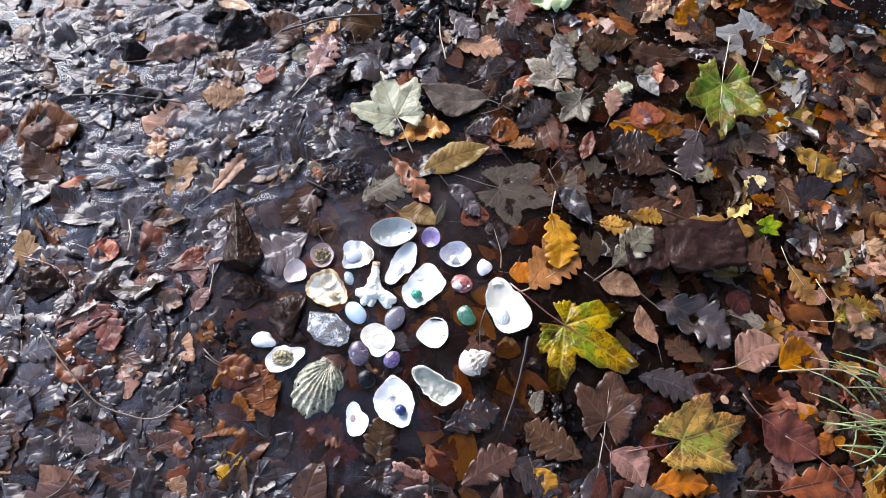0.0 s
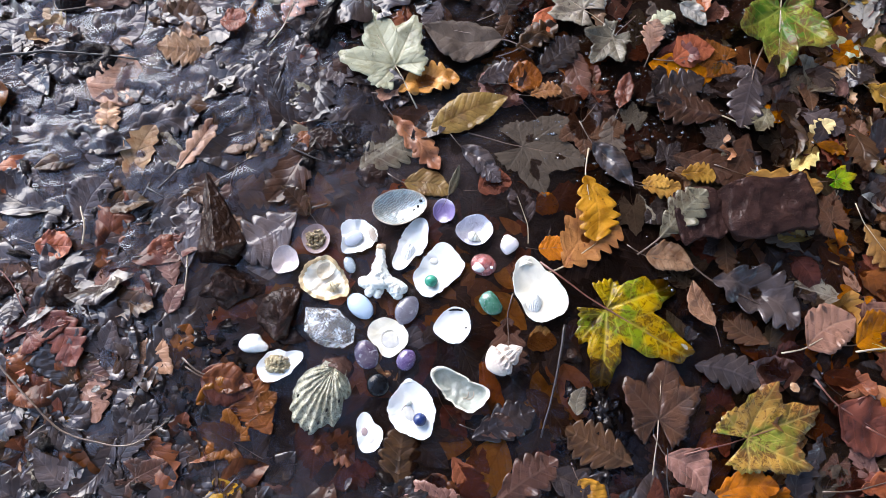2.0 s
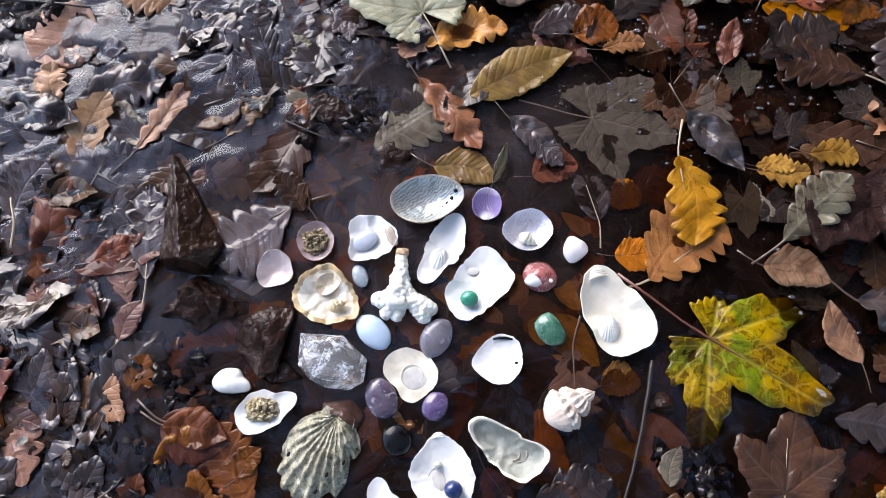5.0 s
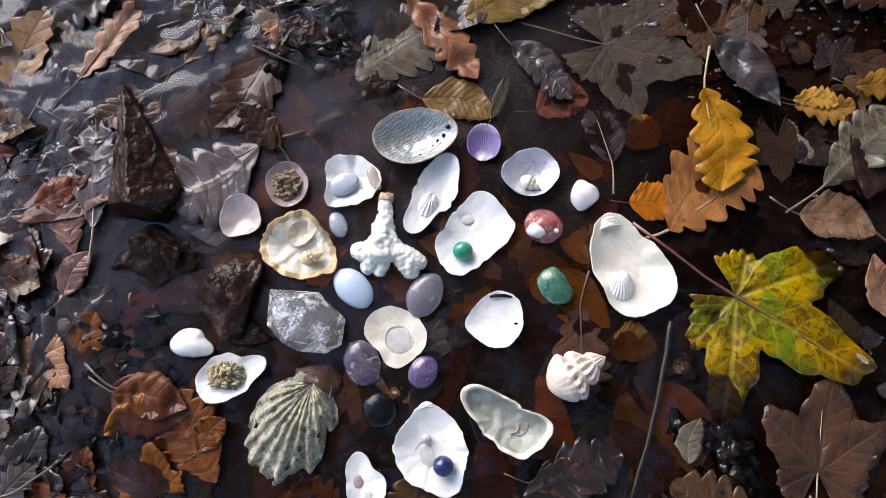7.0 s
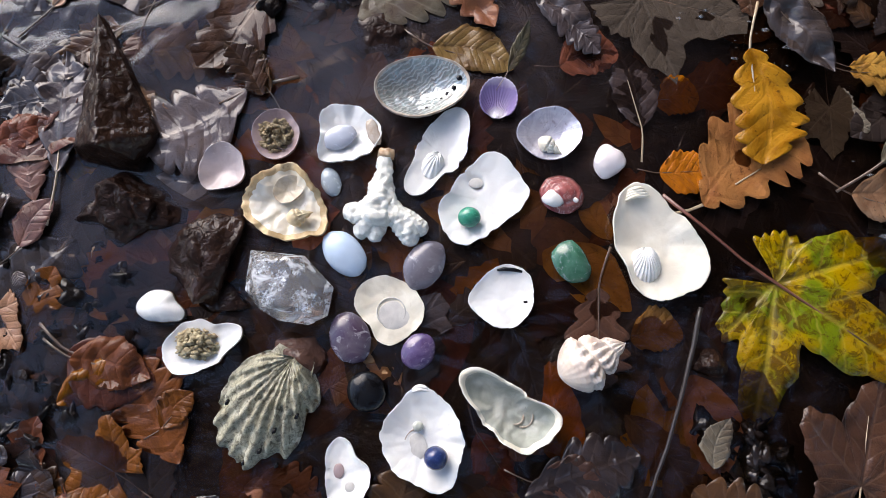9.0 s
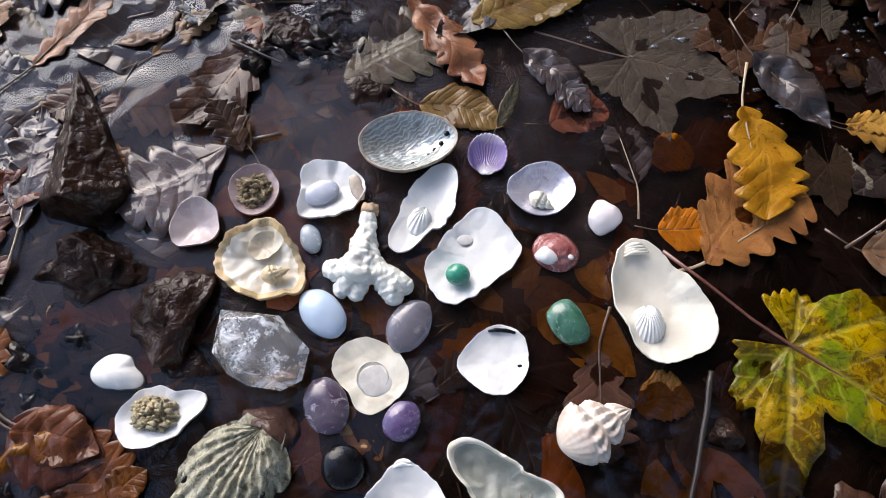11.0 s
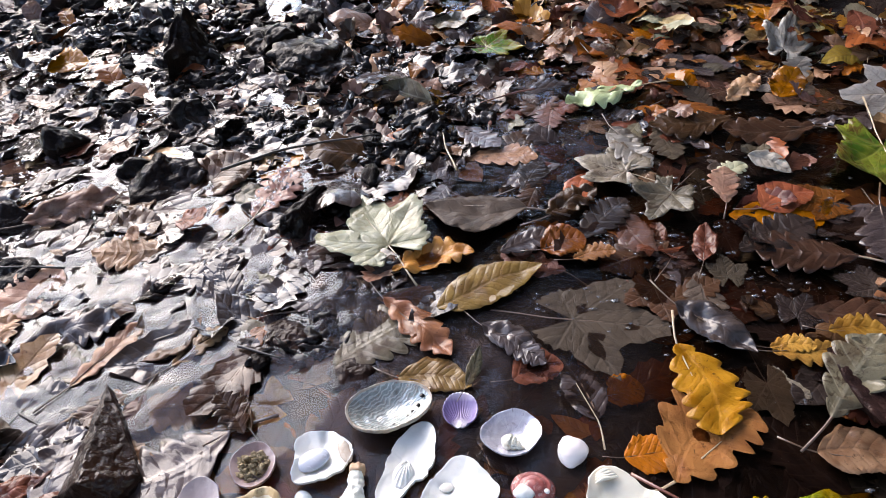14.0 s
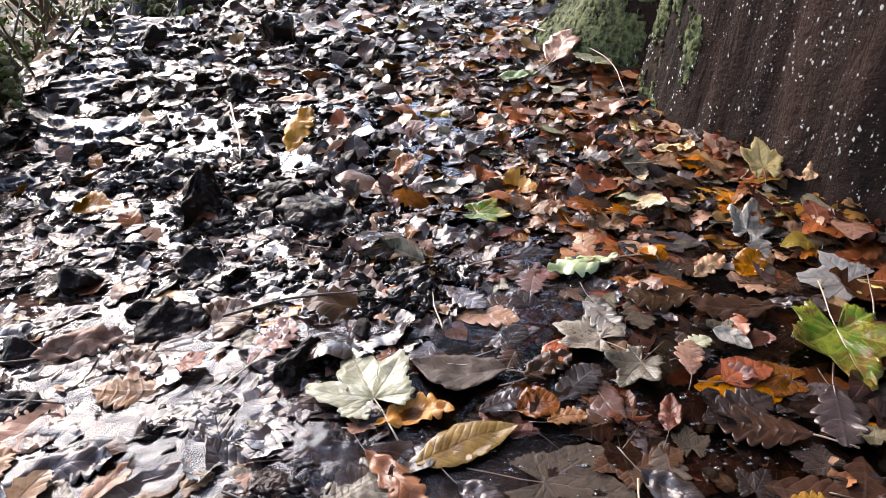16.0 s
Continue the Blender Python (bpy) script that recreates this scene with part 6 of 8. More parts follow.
def scatter_glint_drops():
    """Clear drops on the brown water and leaves, added to stand in for glints."""
    rng = random.Random(12)
    pieces = []
    while len(pieces) < 1100:
        x, y = rng.gauss(0.16, 0.13), rng.gauss(0.52, 0.2)
        if in_cluster(x, y, 1.05) or noise.noise(Vector((x * 22, y * 22, 6))) < rng.uniform(-0.3, 0.5):
            continue
        k = 0.0004 + 0.0017 * rng.random() ** 2.2
        long = rng.uniform(1, 2.6)
        pieces.append(([Vector((q.x * k * long + x, q.y * k + y, max(q.z, 0) * k * 0.8 - 0.0055)) for q in DROP_BALL[0]], DROP_BALL[1]))
    ob = new("water_drops", mesh_of("water_drops", *joined(pieces), DROP))
    tagged(ob, "tiny clear drops on the brown water, added for glints", "drops", kind="stuff")


scatter_glint_drops()


# ---- shells ----
def rest_z(x, y):
    """The level on which the shells lie: mud with a skin of soaked leaves."""
    return max(ground_z(x, y) + 0.001, -0.0066)


def rim_of(shape, turn, seed=0, rag=0.0):
    """Radius of an outline, from the harmonics of its shape; rag: how uneven it is worn."""
    c, n = Vector((math.cos(turn), math.sin(turn), seed * 1.3)), 0.0
    if rag:
        n = rag * (noise.noise(c * 3.2) + 0.6 * noise.noise(c * 7.5) + 0.35 * noise.noise(c * 16))
    r = 1.0 + n
    for k in range(len(shape) // 2):
        r += shape[2 * k] * math.cos((k + 1) * turn) + shape[2 * k + 1] * math.sin((k + 1) * turn)
    return r


def dish(size, shape, high, thick=0.0032, bowl=2.4, wav=0.15, seed=0, na=112, nr=26, holes=(), deep=None, ridge=0.0, rag=0.03, crag=0.85, lip=0.0):
    """An open half shell, hollow side up. high: the rim's height; bowl: how late it curves up; deep: (x, y, radius, depth) of dents in the inside."""
    verts, faces = [], []
    steps = [(i / nr) for i in range(nr + 1)]

    def top(s, t):
        edge = s * size * rim_of(shape, t, seed, rag)
        x, y = edge * math.cos(t), edge * math.sin(t)
        q = Vector((x * 60, y * 60, seed * 2.1))
        h = high * (1 + wav * 1.6 * noise.noise(Vector((math.cos(t) * 1.7, math.sin(t) * 1.7, seed))))
        z = thick + (h - thick) * s**bowl + crag * (0.0011 * noise.noise(q) * (0.3 + s) + 0.0005 * noise.noise(q * 3) + 0.0003 * noise.noise(q * 6.5) * s)
        if lip:
            z += lip * math.exp(-(((s - 0.93) / 0.09) ** 2)) * (0.55 + 0.45 * math.sin(t + 0.6))
        if ridge:
            z += ridge * math.sin(s * 26 + 3 * noise.noise(q * 0.5)) * s
        for dx, dy, dr, dz in deep or ():
            z -= dz * math.exp(-(((x - dx) / dr) ** 2 + ((y - dy) / dr) ** 2) ** 2)
        return x, y, max(z, thick * 0.9)

    for s in steps[1:]:
        for i in range(na):
            verts.append(top(s, 2 * math.pi * i / na))
    inner = len(verts)
    # rolled rim, then the outside down to the ground
    for s, f in ((1.012, 0.0), (1.012, 0.5), (1.0, 1.0)):
        for i in range(na):
            x, y, z = top(1.0, 2 * math.pi * i / na)
            n = 0.012 * noise.noise(Vector((x * 190, y * 190, seed))) + 0.008 * noise.noise(Vector((x * 500, y * 500, seed)))
            verts.append((x * (s + n), y * (s + n), z - thick * f))
    for s in (0.86, 0.6, 0.35):
        for i in range(na):
            x, y, z = top(s, 2 * math.pi * i / na)
            verts.append((x, y, max(z - thick, 0.0) * 0.9))
    rings = len(verts) // na
    a, b = len(verts), len(verts) + 1
    verts += [(0, 0, top(0.001, 0)[2]), (0, 0, 0)]
    faces += [(a, i, (i + 1) % na) for i in range(na)]
    for j in range(rings - 1):
        for i in range(na):
            n = (i + 1) % na
            quad = (j * na + i, (j + 1) * na + i, (j + 1) * na + n, j * na + n)
            c = [sum(verts[q][d] for q in quad) / 4 for d in (0, 1)]
            if any(math.hypot(c[0] - hx, c[1] - hy) < hr for hx, hy, hr in holes):
                continue
            faces.append(quad)
    j = (rings - 1) * na
    faces += [(b, j + (i + 1) % na, j + i) for i in range(na)]
    return verts, faces, inner


def shell(name, x, y, size, shape, mat, high, label, category="shell", z=0.0, tip=(0, 0), rim=None, band=1, **kw):
    verts, faces, inner = dish(size, shape, high, **kw)
    na = kw.get("na", 112)
    edge = inner - na * band
    index = [1 if min(f) >= edge else 0 for f in faces] if rim else None
    me = mesh_of(name, verts, faces, [mat, rim] if rim else [mat], index=index)
    return thing(name, me, place(x, y, rest_z(x, y) + z, 0, (1, 1, 1), tip), label, category, "shells laid out on the ground")


def scar(parent, x, y, z, r, mat, label, stretch=0.8, turn=0.0):
    """A slightly raised oval muscle scar inside a shell."""
    return part("muscle_scar", mesh_of("muscle_scar", *lump(int(r * 1e5), (r, r * stretch, 0.0006), 0.12, 0, BALL4), mat), parent, label, place(x, y, z, turn))


abalone = shell("abalone_shell", -0.0652, 0.3034, 0.0232, (-0.004, -0.003, 0.191, 0.062, 0.012, 0.021, 0.036, 0.015, 0.004, 0.008, 0.011, 0.005, 0.001, 0.004), PAUA, 0.014, "silvery abalone shell, pearly inside with a brown rim", rim=RIM, band=3, thick=0.004, bowl=2.0, wav=0.1, seed=3, na=160, nr=40, ridge=0.00015, rag=0.006)
# no openings cut: flat black lumps stand in for the dark inside them
for h_x, h_y, h_r in ((0.0231, 0.0060, 0.0018), (0.0200, 0.0007, 0.0016), (0.0161, -0.0028, 0.0015), (0.0126, -0.0063, 0.0014), (0.0081, -0.0105, 0.0013), (0.0035, -0.0130, 0.0011)):
    h_s = min(1.0, math.hypot(h_x / 0.029, h_y / 0.0185))
    part("breathing_hole", mesh_of("breathing_hole", *lump(3, (h_r, h_r, 0.0005), 0.2, 0, BALL2), BLACK_STONE), abalone, "flat black lump for the dark of a round opening", place(h_x, h_y, 0.0038 + 0.0108 * h_s**2.0))
long_oyster = shell("oyster_shell", -0.0535, 0.2645, 0.0193, (0.031, 0.017, -0.182, 0.336, 0.046, -0.049, -0.088, -0.128, 0.007, 0.043, 0.08, 0.002, -0.003, 0), CHALK, 0.007, "long white oyster shell with a small shell inside", seed=5, rag=0.05)
bead_oyster = shell("oyster_shell", -0.0264, 0.2349, 0.0248, (0.005, 0.007, -0.022, 0.214, 0.045, -0.036, 0.029, -0.021, 0.013, 0.014, 0.004, 0.033, -0.006, -0.016), CHALK, 0.007, "broad white oyster shell holding a green bead", seed=6, rag=0.05, deep=[(-0.004, 0.010, 0.005, 0.001)])
large_oyster = shell("oyster_shell", 0.0775, 0.2085, 0.0291, (0.001, -0.018, -0.113, -0.188, 0.07, -0.024, 0.019, 0.021, -0.044, -0.013, -0.004, -0.01, 0.012, 0.003), IVORY, 0.011, "large ivory oyster shell holding a small cockle", seed=7, thick=0.003, wav=0.2)
round_shell = shell("oyster_shell", -0.0132, 0.176, 0.0185, (0.002, -0.002, 0.007, 0.043, -0.057, -0.005, 0.021, 0.011, -0.012, -0.005, 0.005, 0.003, -0.007, -0.004), CHALK, 0.006, "rounded white shell with a dark slot at its hinge", seed=8)
cream_shell = shell("saddle_oyster_shell", -0.0808, 0.1675, 0.0196, (0.007, 0.003, 0.003, -0.092, 0.009, 0.063, 0.039, -0.019, -0.014, -0.013, -0.005, 0.007, 0.002, 0), CREAM, 0.005, "rounded cream shell with a ring-shaped scar inside", seed=9)
grey_oyster = shell("oyster_shell", -0.01, 0.1105, 0.0211, (0.006, -0.043, 0.129, -0.357, 0.077, 0.053, -0.034, -0.057, 0.079, -0.041, 0.001, 0, 0.023, -0.027), GREYISH, 0.016, "curved grey-green oyster shell with a thick pale rim", seed=10, rim=IVORY, band=4, thick=0.004, bowl=3.2, wav=0.3, rag=0.05, lip=0.005, crag=3.2)
lapis_oyster = shell("oyster_shell", -0.0584, 0.0922, 0.0254, (-0.006, 0.003, -0.091, -0.064, -0.051, -0.018, 0.018, 0.035, 0.016, 0.028, 0.012, -0.015, 0.005, -0.015), CHALK, 0.009, "white oyster shell holding a dark blue bead", seed=11, rag=0.05)
double_shell = shell("oyster_shell", -0.103, 0.0715, 0.0152, (0.017, -0.02, -0.195, -0.102, 0.116, -0.022, 0.045, 0.044, -0.029, 0.022, -0.005, -0.003, -0.001, -0.011), CHALK, 0.006, "small white waisted shell with lilac hollows", seed=12)
brown_oyster = shell("oyster_shell", -0.1454, 0.2283, 0.0236, (-0.005, 0.004, 0.043, -0.089, -0.026, -0.06, 0.009, -0.022, -0.015, -0.001, -0.01, 0.016, -0.013, 0.004), BUFF, 0.012, "thick cream and brown oyster shell with stuck-on shells", seed=13, thick=0.005, rim=SANDY_RIM, band=5, wav=0.45, rag=0.085, crag=3.2)
square_oyster = shell("oyster_shell", -0.1103, 0.2739, 0.0189, (0.005, 0.003, 0.009, 0.013, 0.104, -0.003, -0.048, -0.008, 0.036, 0.011, 0.016, 0.003, -0.013, 0.01), CHALK, 0.009, "squarish white oyster shell holding a blue stone", seed=14, rag=0.05, wav=0.25)
lilac_shell = shell("clam_shell", -0.1858, 0.251, 0.0144, (0.002, 0.001, -0.028, 0.018, 0.028, -0.056, -0.022, -0.013, -0.01, 0.009, 0, -0.004, -0.007, -0.006), LILAC, 0.009, "thin pinkish lilac clam shell, hollow side up", seed=15, thick=0.0028, bowl=1.8, wav=0.05, rag=0.012)
crumb_shell = shell("clam_shell", -0.1539, 0.2726, 0.015, (0, 0, -0.042, -0.018, 0.004, 0.007, 0.013, -0.011, 0.004, 0.005, 0.002, 0.005, -0.001, 0.004), MAUVE, 0.009, "mauve clam shell filled with brown crumbs", seed=16, thick=0.0028, bowl=1.8, wav=0.05, rag=0.012)
tail_shell = shell("oyster_shell", -0.1926, 0.1431, 0.0179, (-0.025, -0.003, 0.169, 0.153, 0.064, 0.036, 0.004, 0.076, -0.024, 0.054, -0.022, 0.031, -0.032, 0.009), CHALK, 0.006, "small white shell with a tail, holding sandy crumbs", seed=18)
limpet = shell("limpet_shell", 0.0142, 0.2765, 0.0178, (0.002, -0.001, 0.079, 0.02, -0.021, 0.011, 0.025, -0.003, -0.004, -0.001, 0.011, -0.002, -0.002, 0.003), SILVER, 0.009, "silvery lilac limpet shell, hollow side up", seed=19, thick=0.0028, bowl=1.7, wav=0.05, ridge=0.0001, rag=0.012)


def dome(size, shape, high, seed=0, na=72, nr=16, ribs=0, rib=0.0003):
    """A shell lying hollow side down."""
    verts, faces = [(0, 0, high)], []
    for j in range(1, nr + 1):
        s = j / nr
        for i in range(na):
            t = 2 * math.pi * i / na
            r = s * size * rim_of(shape, t)
            x, y = r * math.cos(t), r * math.sin(t)
            z = high * max(0.0, 1 - s**2.3) ** 0.8 + 0.0006 * noise.noise(Vector((x * 90, y * 90, seed)))
            if ribs:
                z += rib * math.cos(ribs * t) * s
            verts.append((x, y, z))
    faces += [(0, 1 + i, 1 + (i + 1) % na) for i in range(na)]
    faces += [(1 + (j - 1) * na + i, 1 + j * na + i, 1 + j * na + (i + 1) % na, 1 + (j - 1) * na + (i + 1) % na) for j in range(1, nr) for i in range(na)]
    faces.append(tuple(range(len(verts) - na, len(verts)))[::-1])
    return verts, faces


def domed(name, x, y, size, shape, mat, high, label, z=0.0, group="shells laid out on the ground", **kw):
    return thing(name, mesh_of(name, *dome(size, shape, high, **kw), mat), place(x, y, rest_z(x, y) + z), label, "shell", group)


domed("clam_shell", -0.2192, 0.1655, 0.0121, (-0.013, 0.019, 0.183, -0.075, -0.007, -0.091, 0.016, -0.052, -0.006, -0.05, 0.003, -0.028, -0.008, -0.01), CHALK, 0.007, "small smooth white shell lying hollow side down")


def umbo(parent, x, y, z, turn, wide, mat, folds=4):
    """The folded hinge end of an oyster."""
    pieces = []
    for i in range(folds):
        o = (i - folds / 2) * 0.0016
        pts = [(wide * (f - 0.5) * (1 - 0.1 * i), o + 0.0012 * math.sin(f * 3.1), 0.0006 * math.sin(f * 7 + i)) for f in np.linspace(0, 1, 9)]
        pieces.append(tube(pts, [0.0004, 0.0009, 0.0012, 0.0013, 0.0014, 0.0013, 0.0012, 0.0009, 0.0004], 8))
    part("hinge", mesh_of("hinge", *joined(pieces), mat), parent, "ridged hinge", place(x, y, z, turn))


for c_x, c_r in ((0.0045, 0.0045), (0.0085, 0.0060)):
    c_pts = [(c_x + c_r * math.cos(a), -0.004 + c_r * math.sin(a), 0.0052) for a in np.linspace(-1.9, 0.3, 12)]
    part("muscle_scar", mesh_of("muscle_scar", *tube(c_pts, [0.0002] + [0.0006] * 10 + [0.0002], 6), RIM), grey_oyster, "dark crescent scar")
umbo(large_oyster, -0.0120, 0.0310, 0.0100, 12, 0.015, IVORY)
umbo(lapis_oyster, -0.0030, 0.0290, 0.0080, 5, 0.010, CHALK, 2)

# what is stuck to the shells
scar(cream_shell, 0.003, -0.004, 0.0035, 0.0098, GREYSCAR, "broad greyish scar", 0.85)
def arc(parent, x, y, z, r, a0, a1, mat, label, thick=0.0005, stretch=1.0):
    """A thin raised curved line on the inside of a shell."""
    pts = [(x + r * math.cos(a), y + stretch * r * math.sin(a), z + 0.0002 * math.sin(5 * a)) for a in np.linspace(a0, a1, 22)]
    part("muscle_scar", mesh_of("muscle_scar", *tube(pts, [thick * 0.3] + [thick] * 20 + [thick * 0.3], 6), mat), parent, label)


arc(lapis_oyster, -0.004, -0.004, 0.0037, 0.0075, 1.3, 4.4, RIM, "brown crescent scar", 0.0005, 1.3)
scar(lapis_oyster, -0.004, -0.004, 0.0034, 0.006, GREYSCAR, "brownish oval scar", 1.25)
arc(cream_shell, 0.001, -0.002, 0.0039, 0.0085, -0.6, 4.2, GREYSCAR, "pale ring-shaped ridge", 0.0004)
scar(bead_oyster, -0.004, 0.010, 0.0040, 0.0045, GREYSCAR, "greyish oval scar", 0.7)
scar(double_shell, -0.004, 0.002, 0.0036, 0.0032, MAUVE, "lilac hollow", 1.3)
scar(double_shell, 0.003, -0.007, 0.0038, 0.0030, GREYSCAR, "small grey oval scar", 1.1)
part("stuck_limpet", mesh_of("stuck_limpet", *dish(0.0088, (0.05, 0.0, 0.1, 0.05, 0.03, 0.0), 0.0045, thick=0.0012, bowl=1.8, na=64, nr=12)[:2], LIMPET_TAN), brown_oyster, "hollow tan limpet stuck inside", place(0.001, 0.0095, 0.0052, 20))
# slot and hole aren't cut: black pieces give their inner darkness
part("hinge_slot", mesh_of("hinge_slot", *tube([(-0.007, 0, 0), (-0.003, 0.0008, 0), (0.003, 0.0006, 0), (0.008, -0.0006, 0)], [0.0007, 0.0012, 0.0012, 0.0008], 8), BLACK_STONE), round_shell, "black tube for the dark of the hinge gap", place(0.003, 0.0155, 0.0062))
part("hole", mesh_of("hole", *lump(5, (0.0016, 0.0010, 0.0006), 0.3, 0, BALL2), BLACK_STONE), round_shell, "small black lump for the dark of an opening", place(0.0135, -0.003, 0.0042))
part("ligament", mesh_of("ligament", *lump(15, (0.004, 0.0085, 0.0015), 0.4, 0, BALL3), RIM), square_oyster, "brown ligament patch", place(0.0165, 0.001, 0.0075, 18))


# ---- shells of other build ----
def fan_shell(name, x, y, turn, length, width, mat, high, ribs, label, rib=0.0012, rag=0.0, dish_up=False, ears=0.0, seed=0, rim=None):
    """A ribbed fan from its hinge: scallop or cockle, dome up, or hollow up."""
    na, nr = ribs * 8, 26
    verts, faces = [], []
    for j in range(nr + 1):
        s = 0.02 + 0.98 * j / nr
        for i in range(na + 1):
            f = 2 * i / na - 1
            a = f * 1.42
            edge = math.cos(a) ** 0.62
            edge *= 1 - (0.2 * math.exp(-(((f - 0.62) / 0.09) ** 2)) + 0.1 * math.exp(-(((f - 0.2) / 0.04) ** 2)) if rag else 0.0) + (0.014 if rag else 0.008) * math.cos(ribs * math.pi * (f + 1)) - rag * max(0.0, noise.noise(Vector((f * 5, seed, 1)))) - rag * 0.4 * max(0.0, noise.noise(Vector((f * 14, seed, 5))))
            r = s * length * edge
            px, py = r * math.cos(a), r * math.sin(a) * width / (1.15 * length)
            wave = (0.5 + 0.5 * math.cos(ribs * math.pi * (f + 1))) ** 1.3
            bowl = 1 - (2 * s - 0.85) ** 2 / 1.4 - 0.75 * f * f * s
            z = high * max(0.0, bowl) if not dish_up else high * (0.15 + 0.85 * (1 - max(0.0, bowl)))
            z += rib * wave * min(1.0, s * 2.2) * (1 + 0.3 * noise.noise(Vector((s * 9, f * 6, seed))))
            z += 0.0011 * noise.noise(Vector((px * 110, py * 110, seed))) + (0.0021 * noise.noise(Vector((px * 330, py * 330, seed))) + 0.0013 * noise.noise(Vector((px * 700, py * 700, seed))) if rag else 0.0)
            verts.append((px, py, z + 0.001))
    w = na + 1
    faces = [(j * w + i, (j + 1) * w + i, (j + 1) * w + i + 1, j * w + i + 1) for j in range(nr) for i in range(na)]
    n = len(verts)
    under = 0.0012
    verts += [(a, b, max(c - under, 0.0) if not dish_up else c - under) for a, b, c in verts]
    edge = [j * w for j in range(nr + 1)] + [nr * w + i for i in range(1, w)] + [j * w + na for j in range(nr - 1, -1, -1)] + list(range(na - 1, 0, -1))
    faces += [tuple(i + n for i in reversed(f)) for f in faces[:]] + [(b, a, a + n, b + n) for a, b in zip(edge, edge[1:] + edge[:1])]
    ob = thing(name, mesh_of(name, verts, faces, mat), place(x, y, rest_z(x, y), turn), label, "shell", "shells laid out on the ground")
    if ears:
        bm = bmesh.new()
        bmesh.ops.create_cube(bm, size=1.0)
        bmesh.ops.subdivide_edges(bm, edges=bm.edges[:], cuts=3, use_grid_fill=True)
        for q in bm.verts:
            wide = 0.55 - 0.35 * (q.co.x + 0.5)
            q.co = Vector((q.co.x * 0.22 * length, q.co.y * ears * (1.4 - wide), q.co.z * 0.0022 + 0.0006 * noise.noise(q.co * 5)))
        me = bpy.data.meshes.new("hinge_ear")
        bm.to_mesh(me)
        bm.free()
        me.materials.append(mat)
        part("hinge_ear", me, ob, "", place(length * 0.07, 0, 0.0035))
    return ob


scallop = fan_shell("scallop_shell", -0.1357, 0.1377, -116.7, 0.070, 0.057, RIBBED, 0.012, 13, "weathered drab scallop shell with worn ribs and a broken edge", 0.0024, 0.16, ears=0.028, seed=4)
# worn pits as black lumps: their darkness is a colour, not a depth
for w_f, w_s in ((0.28, 0.62), (0.17, 0.80), (0.06, 0.93), (0.34, 0.93), (0.55, 0.55), (-0.45, 0.7)):
    part("worn_hole", mesh_of("worn_hole", *lump(7, (0.0020, 0.0012, 0.0012), 0.4, 0, BALL2), BLACK_STONE), scallop, "black lump for the dark of a worn pit", place(0.071 * w_s * math.cos(1.42 * w_f), 0.0565 * w_s * math.sin(1.42 * w_f) * 0.87, 0.0115 * max(0.2, 1 - (2 * w_s - 0.85) ** 2 / 1.4 - 0.75 * w_f * w_f * w_s) + 0.0022))
violet = fan_shell("cockle_shell", -0.0186, 0.2867, 84.3, 0.0261, 0.0235, VIOLET, 0.006, 22, "small violet cockle shell with fine ribs, hollow side up", 0.0003, 0.0, True, seed=2)
fan_shell("cockle_shell", 0.0702, 0.2068, -86.2, 0.0213, 0.0195, CHALK, 0.008, 17, "tiny white ribbed cockle shell inside an oyster shell", 0.0005, 0.0, seed=3).location.z += 0.0045
fan_shell("cockle_shell", -0.0536, 0.2634, -114.7, 0.017, 0.013, CHALK, 0.004, 9, "tiny white ribbed shell inside a long oyster shell", 0.0005, 0.0, seed=6).location.z += 0.0038


def spiral_shell(name, x, y, turn, length, mat, label, whorls=4.2, fat=0.72, ribs=12, z=0.0, rib=0.07, blunt=0.0):
    """A coiled sea snail shell lying on its side, tip along +x: a big body whorl, then a stepped, ribbed spire."""
    rows, na = (150, 120) if length > 0.025 else (64, 56)
    verts, faces = [], []
    for j in range(rows + 1):
        s = j / rows
        env = math.sin(min(1.0, s / 0.36) * math.pi / 2) ** 0.6 if s < 0.36 else 1.0 - (1 - blunt) * ((s - 0.36) / 0.64) ** 1.05 - blunt * ((s - 0.36) / 0.64) ** 3
        env = max(env, 0.02)
        for i in range(na):
            a = 2 * math.pi * i / na
            step = (whorls * max(0.0, s - 0.22) ** 0.85 * 1.15 - a / (2 * math.pi)) % 1.0
            spire = smooth01((s - 0.26) / 0.18)
            r = env * (1 - spire * 0.26 * (1 - math.sin(math.pi * step) ** 0.55))
            r *= 1 + spire * rib * math.cos(ribs * a + 9 * s) * math.sin(math.pi * step) + 0.016 * math.cos(105 * s) * (0.4 + 0.6 * spire) + 0.012 * (1 - spire) * math.cos(ribs * 1.5 * a + 5 * s)
            r *= 1 + 0.03 * noise.noise(Vector((s * 5, math.cos(a) * 2, math.sin(a) * 2)))
            verts.append((s * length, r * length * fat / 2 * math.cos(a), r * length * fat / 2 * math.sin(a)))
    faces = [(j * na + i, j * na + (i + 1) % na, (j + 1) * na + (i + 1) % na, (j + 1) * na + i) for j in range(rows) for i in range(na)]
    faces += [tuple(range(na))[::-1], tuple(range(rows * na, (rows + 1) * na))]
    low = min(v[2] for v in verts)
    verts = [(a, b, c - low) for a, b, c in verts]
    return thing(name, mesh_of(name, verts, faces, mat), place(x, y, rest_z(x, y) + z, turn), label, "shell", "shells laid out on the ground")


